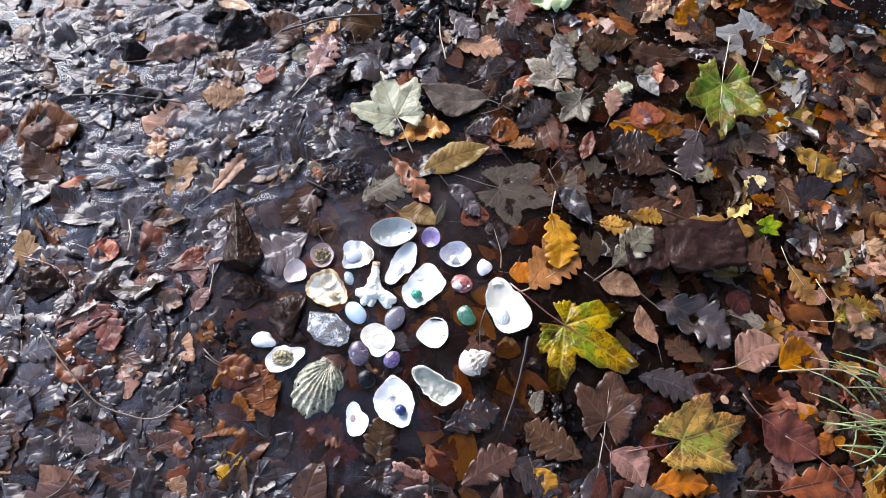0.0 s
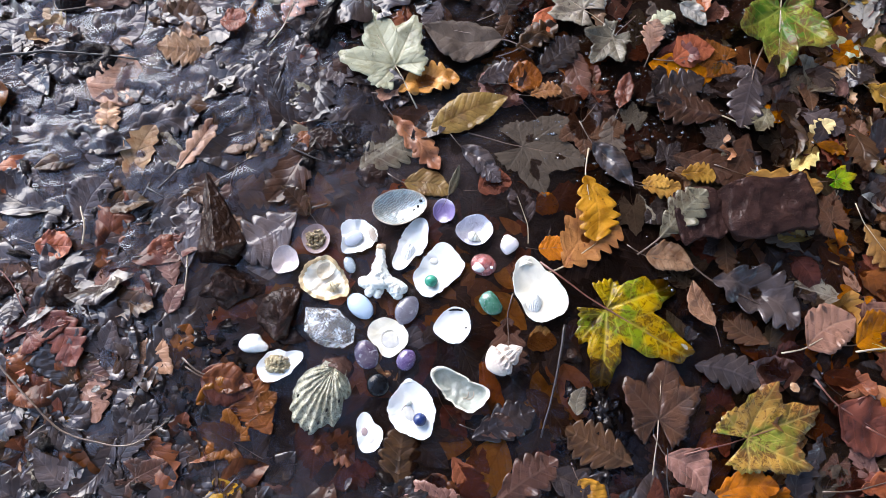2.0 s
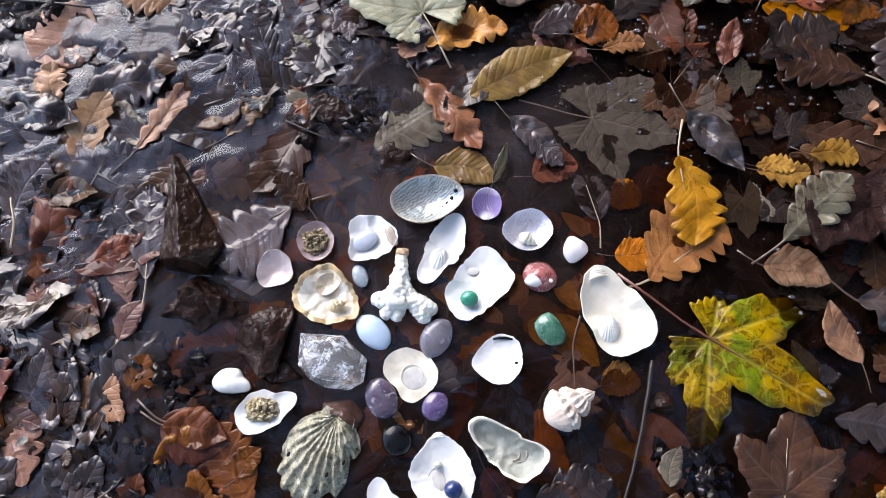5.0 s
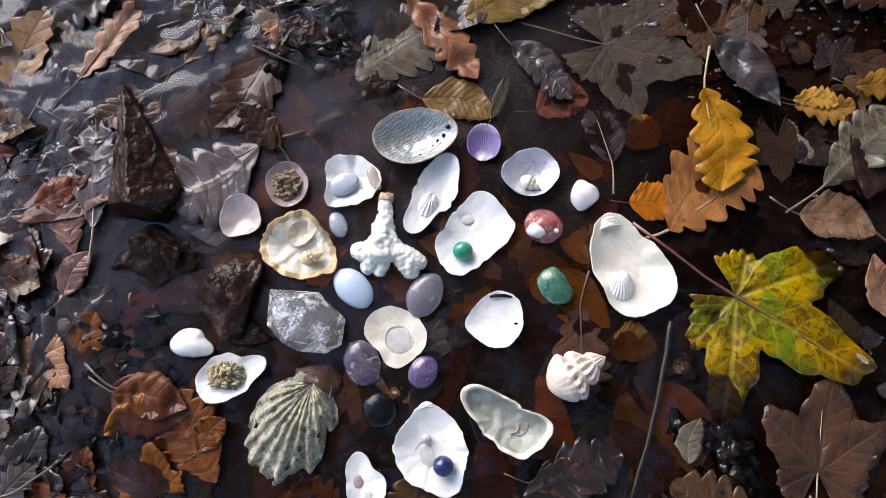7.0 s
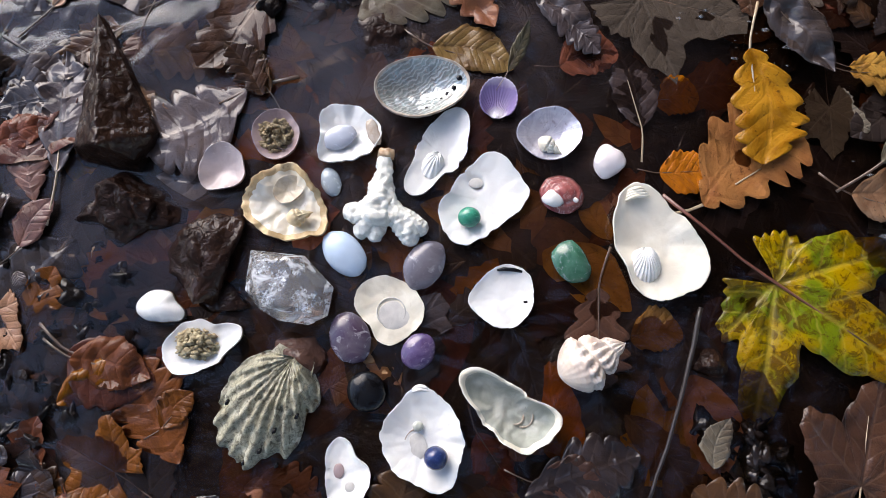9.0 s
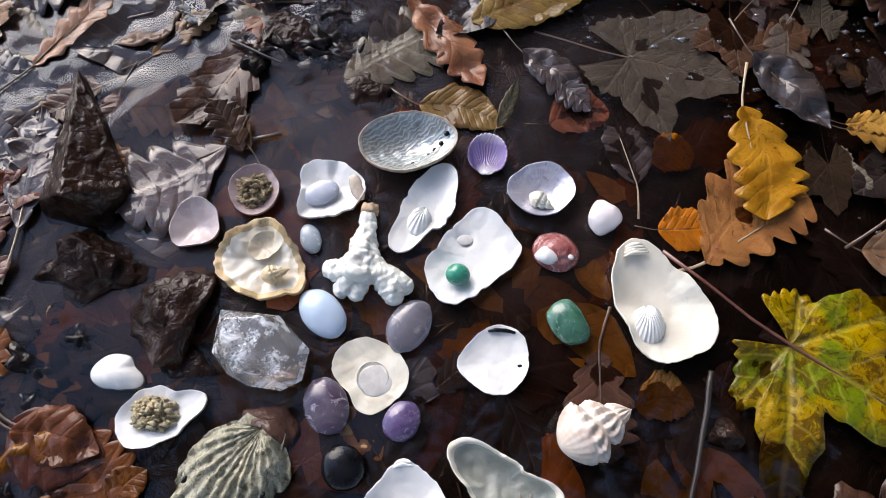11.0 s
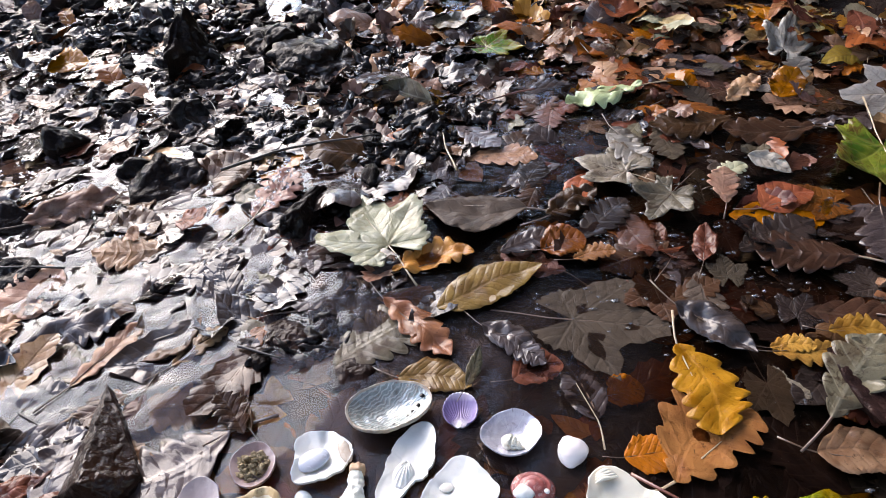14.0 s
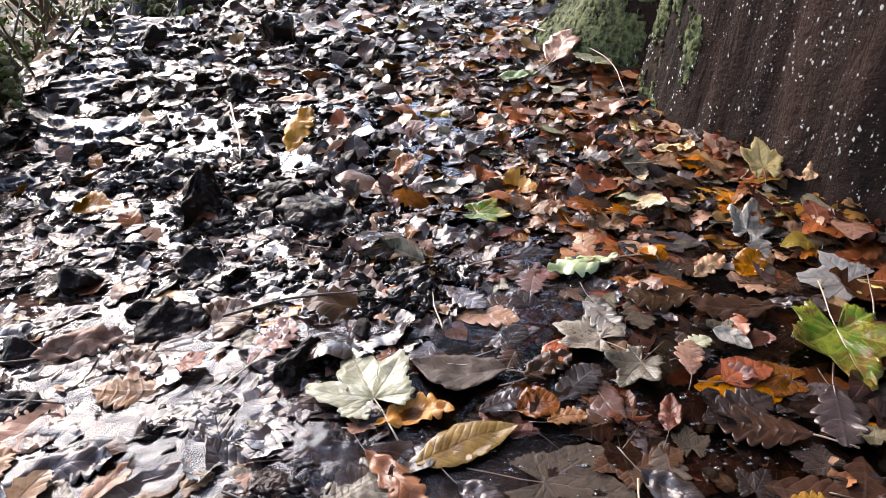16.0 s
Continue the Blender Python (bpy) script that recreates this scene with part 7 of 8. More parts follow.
spiral_shell("whelk_shell", 0.0178, 0.1304, 27.2, 0.0425, WHELK, "pinkish white dog whelk shell lying on a brown leaf", z=0.002, fat=0.76, rib=0.13, ribs=15, whorls=3.2, blunt=0.35)
spiral_shell("sea_snail_shell", -0.1435, 0.2182, 19.1, 0.0167, SANDY, "tiny ridged brown snail shell stuck in an oyster", fat=0.66, z=0.0055, rib=0.14)
spiral_shell("sea_snail_shell", 0.0071, 0.2727, -33.4, 0.0174, CREAM, "tiny twisted cream snail shell in a limpet", fat=0.6, z=0.003, rib=0.12)


def top_shell(x, y, lx, ly, turn):
    """A low conical shell with marbled whorls and a white worn base."""
    na, nr = 64, 20
    verts, faces = [(0, 0, 0.6)], []
    for j in range(1, nr + 1):
        s = j / nr
        for i in range(na):
            t = 2 * math.pi * i / na
            step = 0.06 * math.sin((s * 3 - t / (2 * math.pi)) * 2 * math.pi)
            r = s * (1 + 0.05 * noise.noise(Vector((math.cos(t) * 2, math.sin(t) * 2, 3))))
            verts.append((r * math.cos(t), r * math.sin(t), 0.62 * (1 - s**1.6) + step * s))
    faces += [(0, 1 + i, 1 + (i + 1) % na) for i in range(na)]
    faces += [(1 + (j - 1) * na + i, 1 + j * na + i, 1 + j * na + (i + 1) % na, 1 + (j - 1) * na + (i + 1) % na) for j in range(1, nr) for i in range(na)]
    faces.append(tuple(range(len(verts) - na, len(verts)))[::-1])
    verts = [(a * lx / 2, b * ly / 2, c * 0.012 + 0.001) for a, b, c in verts]
    ob = thing("top_shell", mesh_of("top_shell", verts, faces, TOPRED), place(x, y, rest_z(x, y), turn), "dark red marbled top shell with a worn white base", "shell", "shells laid out on the ground")
    part("worn_base", mesh_of("worn_base", *lump(31, (0.0062, 0.0052, 0.0035), 0.35, 0, BALL3), CHALK), ob, "worn white patch", place(-0.005, -0.0055, 0.0055))
    part("worn_spot", mesh_of("worn_spot", *lump(32, (0.002, 0.0016, 0.0012), 0.35, 0, BALL2), CHALK), ob, "small white spot", place(0.0085, -0.002, 0.005))


top_shell(0.0223, 0.2399, 0.0278, 0.0243, -15.9)


# ---- coral ----
def coral(x, y):
    """A knobbly white branch: stem to the far side, splitting into stubby fingers."""
    rng = random.Random(3)
    arms = [([(0.002, 0.030, 0.008), (0.001, 0.020, 0.008), (-0.001, 0.010, 0.008), (-0.002, 0.000, 0.008), (-0.004, -0.008, 0.008)], [0.0035, 0.0045, 0.006, 0.0085, 0.009]),
            ([(-0.004, -0.002, 0.008), (-0.013, -0.006, 0.008), (-0.021, -0.004, 0.008)], [0.007, 0.006, 0.0045]),
            ([(-0.004, -0.006, 0.007), (-0.011, -0.014, 0.007), (-0.015, -0.017, 0.006)], [0.007, 0.006, 0.004]),
            ([(-0.002, -0.006, 0.007), (-0.005, -0.016, 0.007), (-0.006, -0.020, 0.006)], [0.007, 0.005, 0.004]),
            ([(0.002, -0.004, 0.008), (0.010, -0.010, 0.008), (0.015, -0.018, 0.008), (0.016, -0.023, 0.007)], [0.007, 0.0065, 0.006, 0.0045]),
            ([(0.009, -0.010, 0.008), (0.019, -0.014, 0.008), (0.023, -0.017, 0.007)], [0.006, 0.005, 0.004])]
    pieces = []
    for p, r in arms:
        spine, thick = [], []
        for i in range(len(p) - 1):
            for k in range(12):
                spine.append(Vector(p[i]).lerp(Vector(p[i + 1]), k / 12))
                thick.append(r[i] + (r[i + 1] - r[i]) * k / 12)
        end, way = Vector(p[-1]), (Vector(p[-1]) - Vector(p[-2])).normalized()
        for k in range(7):
            spine.append(end + way * r[-1] * 0.8 * k / 6)
            thick.append(r[-1] * math.sqrt(max(0.02, 1 - (k / 6) ** 2)))
        v, f = tube(spine, [q * 1.2 for q in thick], 40)
        full = []
        for n, q in enumerate(v):
            q = Vector(q)
            c = spine[min(n // 40, len(spine) - 1)]
            d = noise.voronoi(q * 330)[0]
            out = 1 + 0.34 * (0.42 - d[0]) + 0.24 * noise.noise(q * 150)
            full.append(c + (q - c) * out)
        pieces.append((full, f))
    v, f = joined(pieces)
    v = [Vector((q[0], q[1], max(q[2], 0.0))) for q in v]
    ob = thing("coral_branch", mesh_of("coral_branch", v, f, CORAL), place(x, y, rest_z(x, y), 3.0), "knobbly white coral branch with a broken brown end", "coral")
    v, f = tube([(0.0021, 0.0275, 0.008), (0.0022, 0.0285, 0.008), (0.0023, 0.0300, 0.008), (0.0024, 0.0315, 0.008), (0.0025, 0.0330, 0.008), (0.0025, 0.0338, 0.008)], [0.0040, 0.0050, 0.0052, 0.0051, 0.0048, 0.0030], 36)
    v = [Vector((0.0023, q[1], 0.008)) + (Vector(q) - Vector((0.0023, q[1], 0.008))) * (1 + 0.3 * noise.noise(Vector(q) * 420)) + Vector((0, 0.0012 * noise.noise(Vector(q) * 500), 0)) for q in v]
    part("broken_end", mesh_of("broken_end", v, f, CORAL_END), ob, "rusty brown broken end")


coral(-0.0863, 0.2304)


# ---- crystals and tumbled stones ----
def quartz(x, y, turn):
    """A squat clear quartz crystal: an eight-cornered girdle, a crown of slanted facets and a blunt right end."""
    girdle = [(-0.0262, 0.020), (0.0066, 0.0200), (0.0266, 0.003), (0.0256, -0.014), (0.0156, -0.0206), (-0.0024, -0.020), (-0.0144, -0.015), (-0.0254, -0.004)]
    table = [(-0.018, 0.0125), (0.004, 0.0155), (0.0176, 0.001), (0.0166, -0.010), (0.0, -0.0125), (-0.0140, -0.007)]
    bm = bmesh.new()
    for px, py in girdle:
        bm.verts.new((px, py, 0.011 - 0.1 * py))
        bm.verts.new((px * 0.8, py * 0.78, 0.0))
    for i, (px, py) in enumerate(table):
        bm.verts.new((px, py, 0.0225 + (0.0022 if i in (1, 4) else 0.0) - 0.05 * px))
    bmesh.ops.convex_hull(bm, input=bm.verts[:])
    bmesh.ops.dissolve_limit(bm, angle_limit=radians(3), verts=bm.verts[:], edges=bm.edges[:])
    bmesh.ops.recalc_face_normals(bm, faces=bm.faces[:])
    bmesh.ops.bevel(bm, geom=bm.edges[:], offset=0.0003, segments=1, affect="EDGES")
    me = bpy.data.meshes.new("quartz_crystal")
    bm.to_mesh(me)
    bm.free()
    me.materials.append(QUARTZ)
    ob = thing("quartz_crystal", me, place(x, y, rest_z(x, y), turn), "clear white quartz crystal with slanted facets", "crystal")
    # healed cracks that show white inside the crystal
    rng = random.Random(4)
    for cx, cy, cz, size in ((-0.015, 0.010, 0.014, 0.008), (-0.004, 0.002, 0.015, 0.009), (0.009, -0.006, 0.013, 0.009), (-0.009, -0.006, 0.011, 0.006), (0.004, 0.010, 0.012, 0.006)):
        bm = bmesh.new()
        bmesh.ops.create_grid(bm, x_segments=14, y_segments=14, size=1.0)
        bmesh.ops.delete(bm, geom=[v for v in bm.verts if v.co.length > 0.75 + 0.5 * noise.noise(v.co * 2.5 + Vector((cx * 900, 0, 0)))], context="VERTS")
        for v in bm.verts:
            v.co.z = 0.25 * noise.noise(v.co * 2 + Vector((0, cy * 900, 0)))
            v.co *= size
        me = bpy.data.meshes.new("inner_crack")
        bm.to_mesh(me)
        bm.free()
        me.materials.append(CRACK)
        part("inner_crack", me, ob, "white crack inside the crystal", place(cx, cy, cz, rng.uniform(0, 360), (1, 1, 1), (rng.uniform(-35, 35), rng.uniform(-35, 35))))


quartz(-0.1402, 0.1781, -5.0)


def pebble(name, x, y, lx, ly, turn, mat, high, label, z=0.0, seed=1, flat=0.1, chip=0.0, category="stone"):
    v, f = lump(seed, (lx / 2, ly / 2, high / 2), flat, chip, BALL4, 0.9)
    low = min(p[2] for p in v)
    v = [(a, b, c - low) for a, b, c in v]
    return thing(name, mesh_of(name, v, f, mat), place(x, y, rest_z(x, y) + z, turn), label, category, "polished stones among the shells")


pebble("tumbled_stone", -0.1089, 0.1995, 0.0323, 0.0221, -47.9, BLUE_STONE, 0.013, "smooth pale blue egg-shaped stone")
pebble("tumbled_stone", -0.1193, 0.2439, 0.0188, 0.0119, -71.6, SLATE_STONE, 0.008, "small smooth slate-blue stone", seed=2)
pebble("tumbled_stone", -0.0609, 0.1939, 0.0321, 0.0236, 61.9, CHALCEDONY, 0.011, "translucent grey-violet tumbled stone", seed=3)
pebble("tumbled_stone", -0.1035, 0.1496, 0.0312, 0.0245, -69.3, SMOKY, 0.011, "smoky violet and white tumbled stone", seed=4)
pebble("tumbled_stone", -0.0628, 0.1426, 0.023, 0.019, 51.5, AMETHYST, 0.011, "purple amethyst tumbled stone", seed=5)
pebble("tumbled_stone", -0.0923, 0.1187, 0.024, 0.0228, -59.2, BLACK_STONE, 0.012, "glossy black polished stone", seed=6, flat=0.05)
pebble("tumbled_stone", 0.0263, 0.1979, 0.0315, 0.0265, -63.7, GREEN_STONE, 0.013, "dark green and grey polished aventurine stone", seed=7, chip=0.5)
pebble("pink_shell_egg", 0.0497, 0.2602, 0.0241, 0.0189, 54.2, PINKISH, 0.012, "smooth pinkish white egg-shaped shell", seed=8, flat=0.2, chip=0.3, category="shell")
pebble("bead", -0.0345, 0.2229, 0.0138, 0.0126, -0.5, GREEN_BEAD, 0.011, "round sea-green glass-like bead in an oyster shell", z=0.0034, seed=9, flat=0.06, category="bead")
pebble("bead", -0.0512, 0.0828, 0.0138, 0.0134, -0.2, LAPIS, 0.0135, "round dark blue lapis bead in an oyster shell", z=0.0034, seed=10, flat=0.05, category="bead")
pebble("tumbled_stone", -0.1148, 0.2718, 0.0218, 0.0145, 25.3, PERI_STONE, 0.006, "flat periwinkle-blue stone in an oyster shell", z=0.0036, seed=11)
pebble("pebble", -0.0618, 0.0997, 0.0064, 0.0055, -0.2, GREYISH, 0.004, "tiny grey-green pebble in an oyster shell", z=0.0036, seed=12)


def crumbs(x, y, lx, ly, turn, mat, z, seed, label):
    """A crumbly clump of sand and grit."""
    rng = random.Random(seed)
    pieces = []
    for _ in range(300):
        a, r = rng.uniform(0, 6.283), math.sqrt(rng.random())
        k = 0.0005 + 0.0021 * rng.random() ** 2
        c = Vector((r * math.cos(a) * lx / 2, r * math.sin(a) * ly / 2, 0.0075 * (1 - r * r) * rng.random() + k * 0.6))
        v, f = lump(rng.randrange(40), (k * rng.uniform(0.6, 1.5), k * rng.uniform(0.4, 1), k * rng.uniform(0.5, 1)), 1.0, 0.8, BALL2)
        pieces.append(([Vector(q) + c for q in v], f))
    thing("sand_clump", mesh_of("sand_clump", *joined(pieces), mat), place(x, y, rest_z(x, y) + z, turn), label, "sand", kind="stuff")


crumbs(-0.1543, 0.2718, 0.0235, 0.0227, -0.5, CRUMB_DARK, 0.0036, 5, "clump of brown crumbly grit in a mauve shell")
crumbs(-0.1938, 0.144, 0.0254, 0.0189, -0.3, CRUMB, 0.0034, 6, "clump of sandy crumbs in a white shell")


# ---- sticks and grass ----
def stick(points, radius, mat, label, name="twig"):
    pts = [Vector((x, y, max(ground_z(x, y), -0.004) + radius + z)) for x, y, z in points]
    full, n = [], 8
    ends = [2 * pts[0] - pts[1]] + pts + [2 * pts[-1] - pts[-2]]
    for o, a, b, c in zip(ends, ends[1:], ends[2:], ends[3:]):
        for i in range(n):
            f = i / n
            p = 0.5 * (2 * a + (b - o) * f + (2 * o - 5 * a + 4 * b - c) * f * f + (3 * a - o - 3 * b + c) * f**3)
            full.append(p + Vector((noise.noise(p * 40), noise.noise(p * 40 + Vector((5, 5, 5))), 0)) * radius * 1.2)
    full.append(pts[-1])
    r = [radius * (1 - 0.45 * i / len(full)) * (1 + 0.15 * noise.noise(p * 120)) for i, p in enumerate(full)]
    base = full[0]
    return thing(name, mesh_of(name, *tube([p - base for p in full], r, 8), mat), Matrix.Translation(base), label, "twig", "twigs in the litter")


stick([(0.1027, 0.1715, 0.004), (0.0908, 0.1221, 0.003), (0.0691, 0.0597, 0.003)], 0.0017, STEM["black"], "straight black wet twig beside the shells")
stick([(0.4236, 0.5325, 0.012), (0.44, 0.5696, 0.018), (0.4533, 0.6055, 0.02)], 0.0012, STEM["brown"], "thin brown stalk across the litter")
stick([(0.2181, 1.5212, 0.02), (0.3168, 1.2476, 0.03), (0.3236, 1.0914, 0.03)], 0.0014, STEM["red"], "thin brown twig beside the trunk")
stick([(-0.3577, 1.222, 0.02), (-0.3142, 1.0871, 0.02), (-0.2867, 0.9756, 0.02)], 0.0018, STEM["pale"], "thin pale root on black stones")
stick([(-0.4976, 0.49, 0.004), (-0.4348, 0.4933, 0.006), (-0.3472, 0.4825, 0.004)], 0.0017, STEM["black"], "black wet stick in the puddle")
stick([(-0.4807, 0.1721, 0.008), (-0.4367, 0.1233, 0.010), (-0.3949, 0.0858, 0.008), (-0.3365, 0.0708, 0.008), (-0.3007, 0.0903, 0.010)], 0.0012, STEM["brown"], "thin curved twig bent over wet leaves")
stick([(-0.2276, 0.5953, 0.01), (-0.158, 0.6179, 0.012), (-0.0706, 0.63, 0.01)], 0.0017, STEM["black"], "black wet stick on the bank")
stick([(-0.1799, 0.3746, 0.003), (-0.1612, 0.3656, 0.004), (-0.145, 0.3587, 0.003)], 0.0012, STEM["black"], "short black twig in the puddle")
rng_twig = random.Random(44)
for _ in range(26):
    tx, ty, ta, tl = rng_twig.uniform(-0.6, 0.5), rng_twig.uniform(-0.05, 1.2), rng_twig.uniform(0, 6.28), rng_twig.uniform(0.02, 0.07)
    if in_cluster(tx, ty, 1.3):
        continue
    bend = rng_twig.uniform(-0.4, 0.4)
    stick([(tx, ty, 0.008), (tx + tl * math.cos(ta), ty + tl * math.sin(ta), 0.009), (tx + 1.9 * tl * math.cos(ta + bend), ty + 1.9 * tl * math.sin(ta + bend), 0.006)], rng_twig.uniform(0.0006, 0.0014),
          STEM[rng_twig.choice(["brown", "black", "red", "pale"])], "thin wet twig in the leaf litter")


def grass(x, y, count, reach, lean, seed, label):
    rng = random.Random(seed)
    pieces = []
    for _ in range(count):
        a = lean + rng.gauss(0, 0.55)
        l = reach * rng.uniform(0.5, 1.1)
        bx, by = rng.gauss(0, 0.018), rng.gauss(0, 0.018)
        h = rng.uniform(0.008, 0.03)
        pts = [(bx + l * f * math.cos(a) - 0.1 * l * f * f * math.sin(a), by + l * f * math.sin(a), h * math.sin(math.pi * min(1, f * 0.9 + 0.06))) for f in (0, 0.2, 0.45, 0.7, 1.0)]
        v, f = tube(pts, [0.0011, 0.0013, 0.0012, 0.0008, 0.0002], 4)
        pieces.append((v, f))
    thing("grass_tuft", mesh_of("grass_tuft", *joined(pieces), GRASS), place(x, y, max(ground_z(x, y), 0.0) + 0.006), label, "grass", "grass at the edge", "stuff")


grass(0.5218, 0.0544, 22, 0.05, math.pi, 3, "tuft of pale green wet grass lying over leaves")
grass(0.5317, 0.1043, 9, 0.085, math.pi - 0.1, 4, "thin tuft of straw-green grass lying over leaves")


# ---- the old tree ----
MOSS_BALL = ball(1)


def build_tree():
    na, zs = 300, [-0.12, -0.05, 0.0] + [0.02 * 1.09**i for i in range(70) if 0.02 * 1.09**i < 7.5]
    verts, faces = [], []
    for z in zs:
        for i in range(na):
            a = 360 * i / na
            r = trunk_radius(a, z)
            verts.append((r * math.cos(radians(a)), r * math.sin(radians(a)), z))
    faces = [(j * na + i, j * na + (i + 1) % na, (j + 1) * na + (i + 1) % na, (j + 1) * na + i) for j in range(len(zs) - 1) for i in range(na)]
    faces.append(tuple(range((len(zs) - 1) * na, len(zs) * na)))
    root = new("tree")
    root.location = (*TRUNK, 0)
    tagged(root, "old tree with dark wet bark and mossy buttress roots", "tree")
    part("trunk", mesh_of("trunk", verts, faces, BARK), root)
    rng = random.Random(8)
    # lichen flecks on the bark
    pieces = []
    for _ in range(42000):
        a, z = rng.uniform(142, 248), 0.02 + 0.85 * rng.random()
        if noise.noise(Vector((a * 0.22, z * 13, 5))) + 0.5 * noise.noise(Vector((a * 0.9, z * 50, 1))) < rng.uniform(-0.25, 0.55):
            continue
        r = trunk_radius(a, z) + 0.0008
        k = 0.0003 + 0.0022 * rng.random() ** 6
        out = Vector((math.cos(radians(a)), math.sin(radians(a)), 0.05)).normalized()
        across = out.cross(Vector((0, 0, 1))).normalized()
        up = across.cross(out)
        c = Vector((r * math.cos(radians(a)), r * math.sin(radians(a)), z))
        long = rng.uniform(0.8, 2.6)
        wob = [rng.uniform(0.25, 1.2) for _ in range(6)]
        ring = [c + (across * math.cos(t * 6.283 / 6) + up * math.sin(t * 6.283 / 6) * long) * k * wob[t] for t in range(6)]
        pieces.append((ring + [c + out * k * 0.6], [(t, (t + 1) % 6, 6) for t in range(6)]))
    tagged(part("lichen", mesh_of("lichen", *joined(pieces), LICHEN), root, "pale lichen flecks"), kind="stuff")
    # moss cushions on the buttress
    pieces = []
    def mossy(a, z):
        return math.exp(-(((a - 163) / 17) ** 2)) * 1.3 + noise.noise(Vector((a * 0.13, z * 7, 2))) + 0.6 * noise.noise(Vector((a * 0.5, z * 24, 7))) - 1.5 * math.exp(-(((a - 171) / 2.5) ** 2)) - 0.9 * z

    ma, mz = np.arange(135, 196, 0.35), np.arange(-0.01, 0.75, 0.005)
    sheet = []
    for z in mz:
        for a in ma:
            q = Vector((a * 1.3, z * 70, 3))
            r = trunk_radius(a, z) + 0.0012 + 0.004 * min(1.0, max(-0.6, mossy(a, z) - 0.35)) + 0.0035 * noise.noise(q) + 0.002 * noise.noise(q * 2.7)
            sheet.append((r * math.cos(radians(a)), r * math.sin(radians(a)), z + 0.002 * noise.noise(q * 1.9)))
    mw = len(ma)
    pieces.append((sheet, [(j * mw + i, j * mw + i + 1, (j + 1) * mw + i + 1, (j + 1) * mw + i) for j in range(len(mz) - 1) for i in range(mw - 1) if mossy(ma[i], mz[j]) > 0.3]))
    while len(pieces) < 5200:
        a, z = rng.uniform(138, 194), 0.75 * rng.random() ** 1.2 - 0.01
        if mossy(a, z) < rng.uniform(0.1, 0.6):
            continue
        r = trunk_radius(a, z) + 0.002
        k = 0.0012 + 0.0032 * rng.random() ** 2
        v, f = lump(rng.randrange(60), (k, k, k * 1.5), 0.9, 0, MOSS_BALL, 2.0)
        pieces.append(([Vector(q) + Vector((r * math.cos(radians(a)), r * math.sin(radians(a)), z)) for q in v], f))
    tagged(part("moss", mesh_of("moss", *joined(pieces), MOSS), root, "grey-green moss cushions"), kind="stuff")
    # unseen limbs that carry the crown
    ends = []
    for i in range(11):
        a = rng.uniform(-2.4, 2.6)
        z0 = rng.uniform(2.6, 6.5)
        length = rng.uniform(1.8, 3.2)
        d = Vector((math.cos(a), math.sin(a), rng.uniform(0.25, 0.7)))
        pts = [Vector((0, 0, z0)) + d * length * f + Vector((0, 0, 0.25 * math.sin(f * 3))) for f in (0, 0.25, 0.5, 0.75, 1.0)]
        part("limb", mesh_of("limb", *tube(pts, [0.16, 0.12, 0.09, 0.06, 0.03], 10), BARK), root)
        ends += pts[2:]
    # unseen crown of thinning leaves, added to screen the sky except ahead-left
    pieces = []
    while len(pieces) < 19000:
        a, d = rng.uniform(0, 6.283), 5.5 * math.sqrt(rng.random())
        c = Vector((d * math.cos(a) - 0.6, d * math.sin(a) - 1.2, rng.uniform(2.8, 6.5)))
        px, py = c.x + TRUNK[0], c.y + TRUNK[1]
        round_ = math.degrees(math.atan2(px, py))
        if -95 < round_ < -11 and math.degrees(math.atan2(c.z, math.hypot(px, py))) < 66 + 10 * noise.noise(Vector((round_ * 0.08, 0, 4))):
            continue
        if noise.noise(c * 0.9) < -0.18:
            continue
        m = Euler((rng.uniform(-1, 1), rng.uniform(-1, 1), rng.uniform(0, 6.3))).to_matrix()
        k = rng.uniform(0.04, 0.095)
        q = [m @ Vector(p) * k + c for p in ((-1, 0, 0), (-0.2, -0.6, 0.1), (1, 0, 0), (-0.2, 0.6, 0.1))]
        pieces.append((q, [(0, 1, 2), (0, 2, 3)]))
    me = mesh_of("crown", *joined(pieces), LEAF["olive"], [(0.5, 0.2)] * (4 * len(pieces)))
    tagged(part("crown", me, root, "unseen crown of olive-brown leaves, added to screen the sky"), kind="stuff")


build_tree()


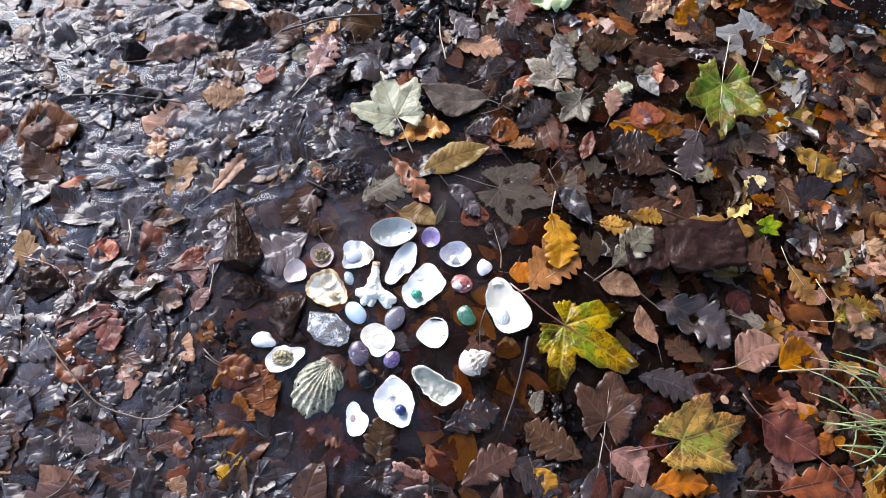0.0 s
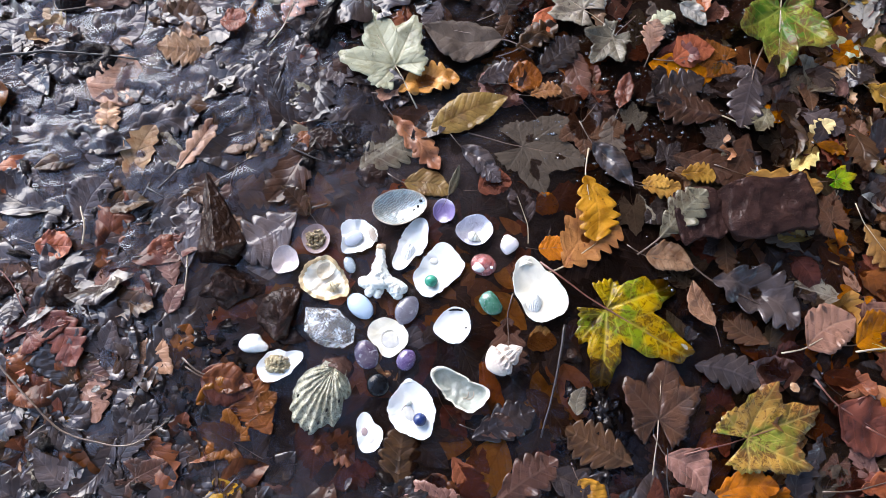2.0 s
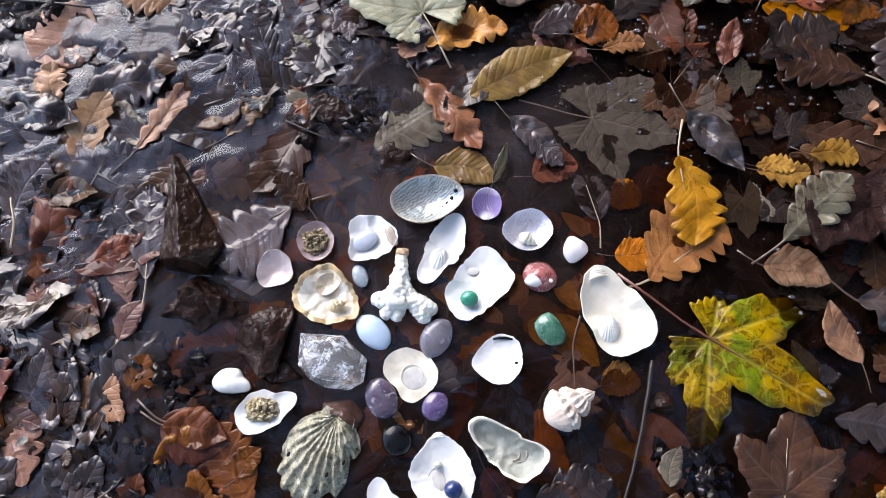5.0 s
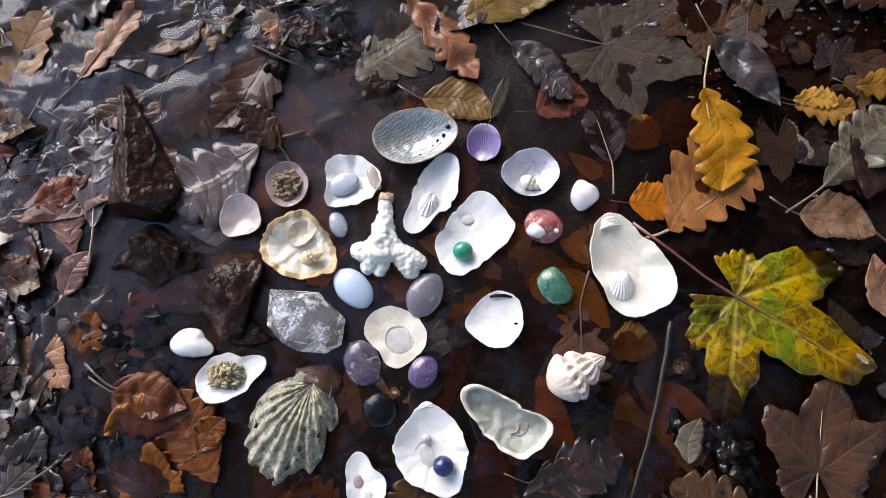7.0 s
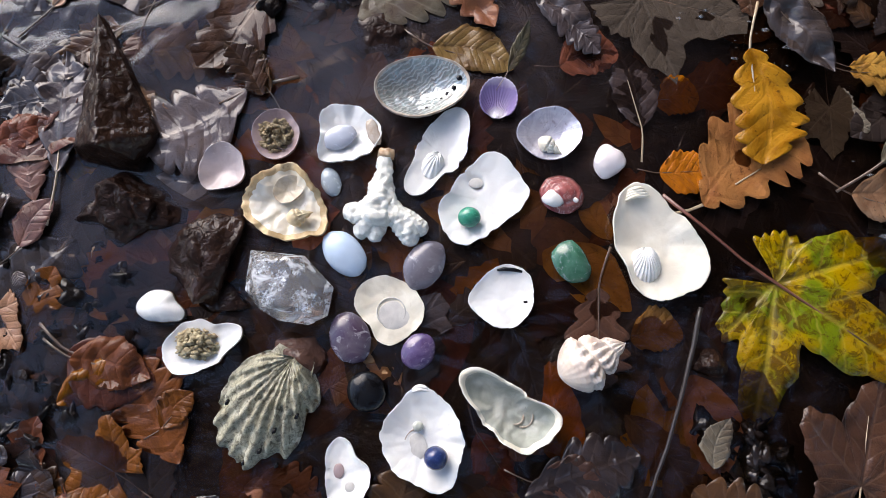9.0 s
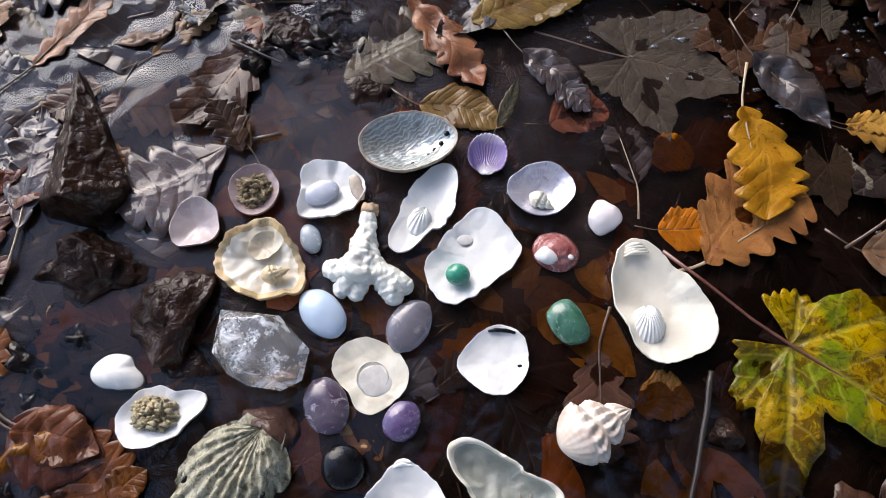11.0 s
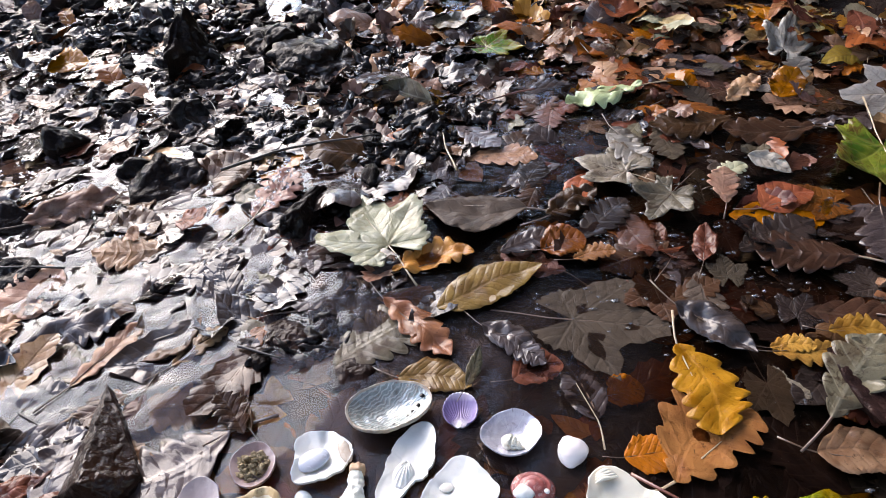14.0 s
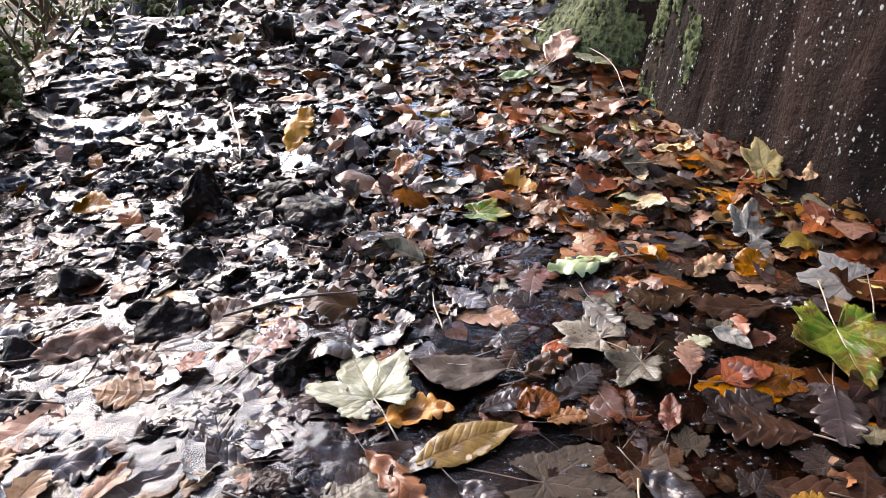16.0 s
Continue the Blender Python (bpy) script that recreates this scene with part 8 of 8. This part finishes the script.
# ---- below the bank ----
def shrub(x, y, high, seed, leafy=850):
    rng = random.Random(seed)
    z0 = ground_z(x, y)
    root = new("shrub")
    root.location = (x, y, z0)
    tagged(root, "thin shrub with small yellow-green leaves below the bank", "shrub", "shrubs below the bank")
    tips = []
    for _ in range(7):
        a, out = rng.uniform(0, 6.283), rng.uniform(0.15, 0.5)
        pts = [Vector((0.05 * rng.gauss(0, 1), 0.05 * rng.gauss(0, 1), 0)) + Vector((math.cos(a) * out * f**1.4, math.sin(a) * out * f**1.4, high * f)) * rng.uniform(0.97, 1.03) for f in (0, 0.25, 0.5, 0.75, 1)]
        part("branch", mesh_of("branch", *tube(pts, [0.008, 0.006, 0.005, 0.003, 0.0012], 6), STEM["brown"]), root)
        tips += [pts[i].lerp(pts[i + 1], rng.random()) for i in (1, 2, 3) for _ in range(3)]
    pieces = []
    for _ in range(leafy):
        c = rng.choice(tips) + Vector((rng.gauss(0, 0.09), rng.gauss(0, 0.09), rng.gauss(0, 0.08)))
        m = Euler((rng.uniform(-1, 1), rng.uniform(-1, 1), rng.uniform(0, 6.3))).to_matrix()
        k = rng.uniform(0.006, 0.013)
        pieces.append(([m @ Vector(p) * k + c for p in ((-1, 0, 0), (-0.2, -0.55, 0.1), (1, 0, 0), (-0.2, 0.55, 0.1))], [(0, 1, 2), (0, 2, 3)]))
    tagged(part("leaves", mesh_of("leaves", *joined(pieces), LEAF["green"], [(0.1, 0.2)] * (4 * len(pieces))), root), kind="stuff")


for s_i, (s_x, s_y, s_h) in enumerate(((-1.35, 2.1, 0.75), (-1.7, 2.8, 0.9), (-1.2, 1.5, 0.55), (-1.9, 2.2, 0.8), (-1.3, 3.1, 0.8), (-2.4, 3.6, 1.1), (-1.1, 2.35, 0.95), (-1.02, 1.95, 0.85), (-1.25, 2.6, 1.1), (-1.55, 2.4, 1.0), (-1.5, 3.4, 1.1), (-2.1, 3.0, 1.1), (-1.0, 1.6, 0.8), (-1.9, 3.9, 1.3), (-1.2, 3.9, 1.2))):
    shrub(s_x, s_y, s_h, 60 + s_i)


def boulder(x, y, size, high, seed):
    me = mesh_of("boulder", *lump(seed, (size / 2, size / 2.4, high / 2), 0.35, 0.6, BALL4), ROCK_DARK)
    ob = thing("boulder", me, place(x, y, ground_z(x, y) + high * 0.25, seed * 40), "dark boulder with green moss below the bank", "boulder", "boulders below the bank")
    rng = random.Random(seed)
    pieces = []
    for _ in range(900):
        d = Vector((rng.gauss(0, 1), rng.gauss(0, 1), abs(rng.gauss(0.5, 0.6)))).normalized()
        if noise.noise(d * 2.5 + Vector((seed, 0, 0))) < rng.uniform(-0.3, 0.3):
            continue
        k = rng.uniform(0.004, 0.014)
        v, f = lump(rng.randrange(50), (k, k, k * 0.8), 0.9, 0, MOSS_BALL, 2.0)
        pieces.append(([Vector(q) + Vector((d.x * size / 2, d.y * size / 2.4, d.z * high / 2)) * 0.97 for q in v], f))
    tagged(part("moss", mesh_of("moss", *joined(pieces), MOSS), ob, "green moss"), kind="stuff")


boulder(-1.05, 1.75, 0.35, 0.8, 3)
boulder(-0.98, 1.30, 0.32, 0.75, 5)
boulder(-1.0, 2.5, 0.6, 1.2, 7)
boulder(-0.72, 2.62, 0.4, 1.5, 9)
boulder(-1.25, 1.1, 0.45, 0.6, 11)
boulder(-0.86, 1.23, 0.26, 1.08, 13)
boulder(-0.74, 2.25, 0.34, 1.3, 15)


def screen_tree(x, y, seed):
    """A bare autumn tree, out of view, added to block sky and darken reflections."""
    rng = random.Random(seed)
    z0 = ground_z(x, y) - 0.1
    r = rng.uniform(0.08, 0.2)
    root = new("unseen_tree")
    root.location = (x, y, z0)
    tagged(root, "unseen slender grey-brown tree with thin autumn leaves, added to block sky", "tree", "trees of the wood")
    part("trunk", mesh_of("trunk", *tube([(0.1 * rng.gauss(0, 1) * f, 0.1 * rng.gauss(0, 1) * f, 9 * f) for f in (0, 0.1, 0.3, 0.6, 1)], [r * 1.5, r, r * 0.9, r * 0.6, r * 0.2], 12), BARK), root)
    pieces = []
    for _ in range(1100):
        c = Vector((rng.gauss(0, 1.1), rng.gauss(0, 1.1), rng.uniform(0.6, 9.5)))
        m = Euler((rng.uniform(-1, 1), rng.uniform(-1, 1), rng.uniform(0, 6.3))).to_matrix()
        k = rng.uniform(0.06, 0.15)
        pieces.append(([m @ Vector(p) * k + c for p in ((-1, 0, 0), (-0.2, -0.6, 0.1), (1, 0, 0), (-0.2, 0.6, 0.1))], [(0, 1, 2), (0, 2, 3)]))
    tagged(part("crown", mesh_of("crown", *joined(pieces), LEAF["olive"], [(0.5, 0.2)] * (4 * len(pieces))), root), kind="stuff")


rng_wood = random.Random(77)
for w_i in range(32):
    w_a = radians(195 + 252 * (w_i + rng_wood.random()) / 32)
    w_d = rng_wood.uniform(4.5, 10.0)
    screen_tree(w_d * math.cos(w_a) + 0.5, w_d * math.sin(w_a) - 0.5, 300 + w_i)
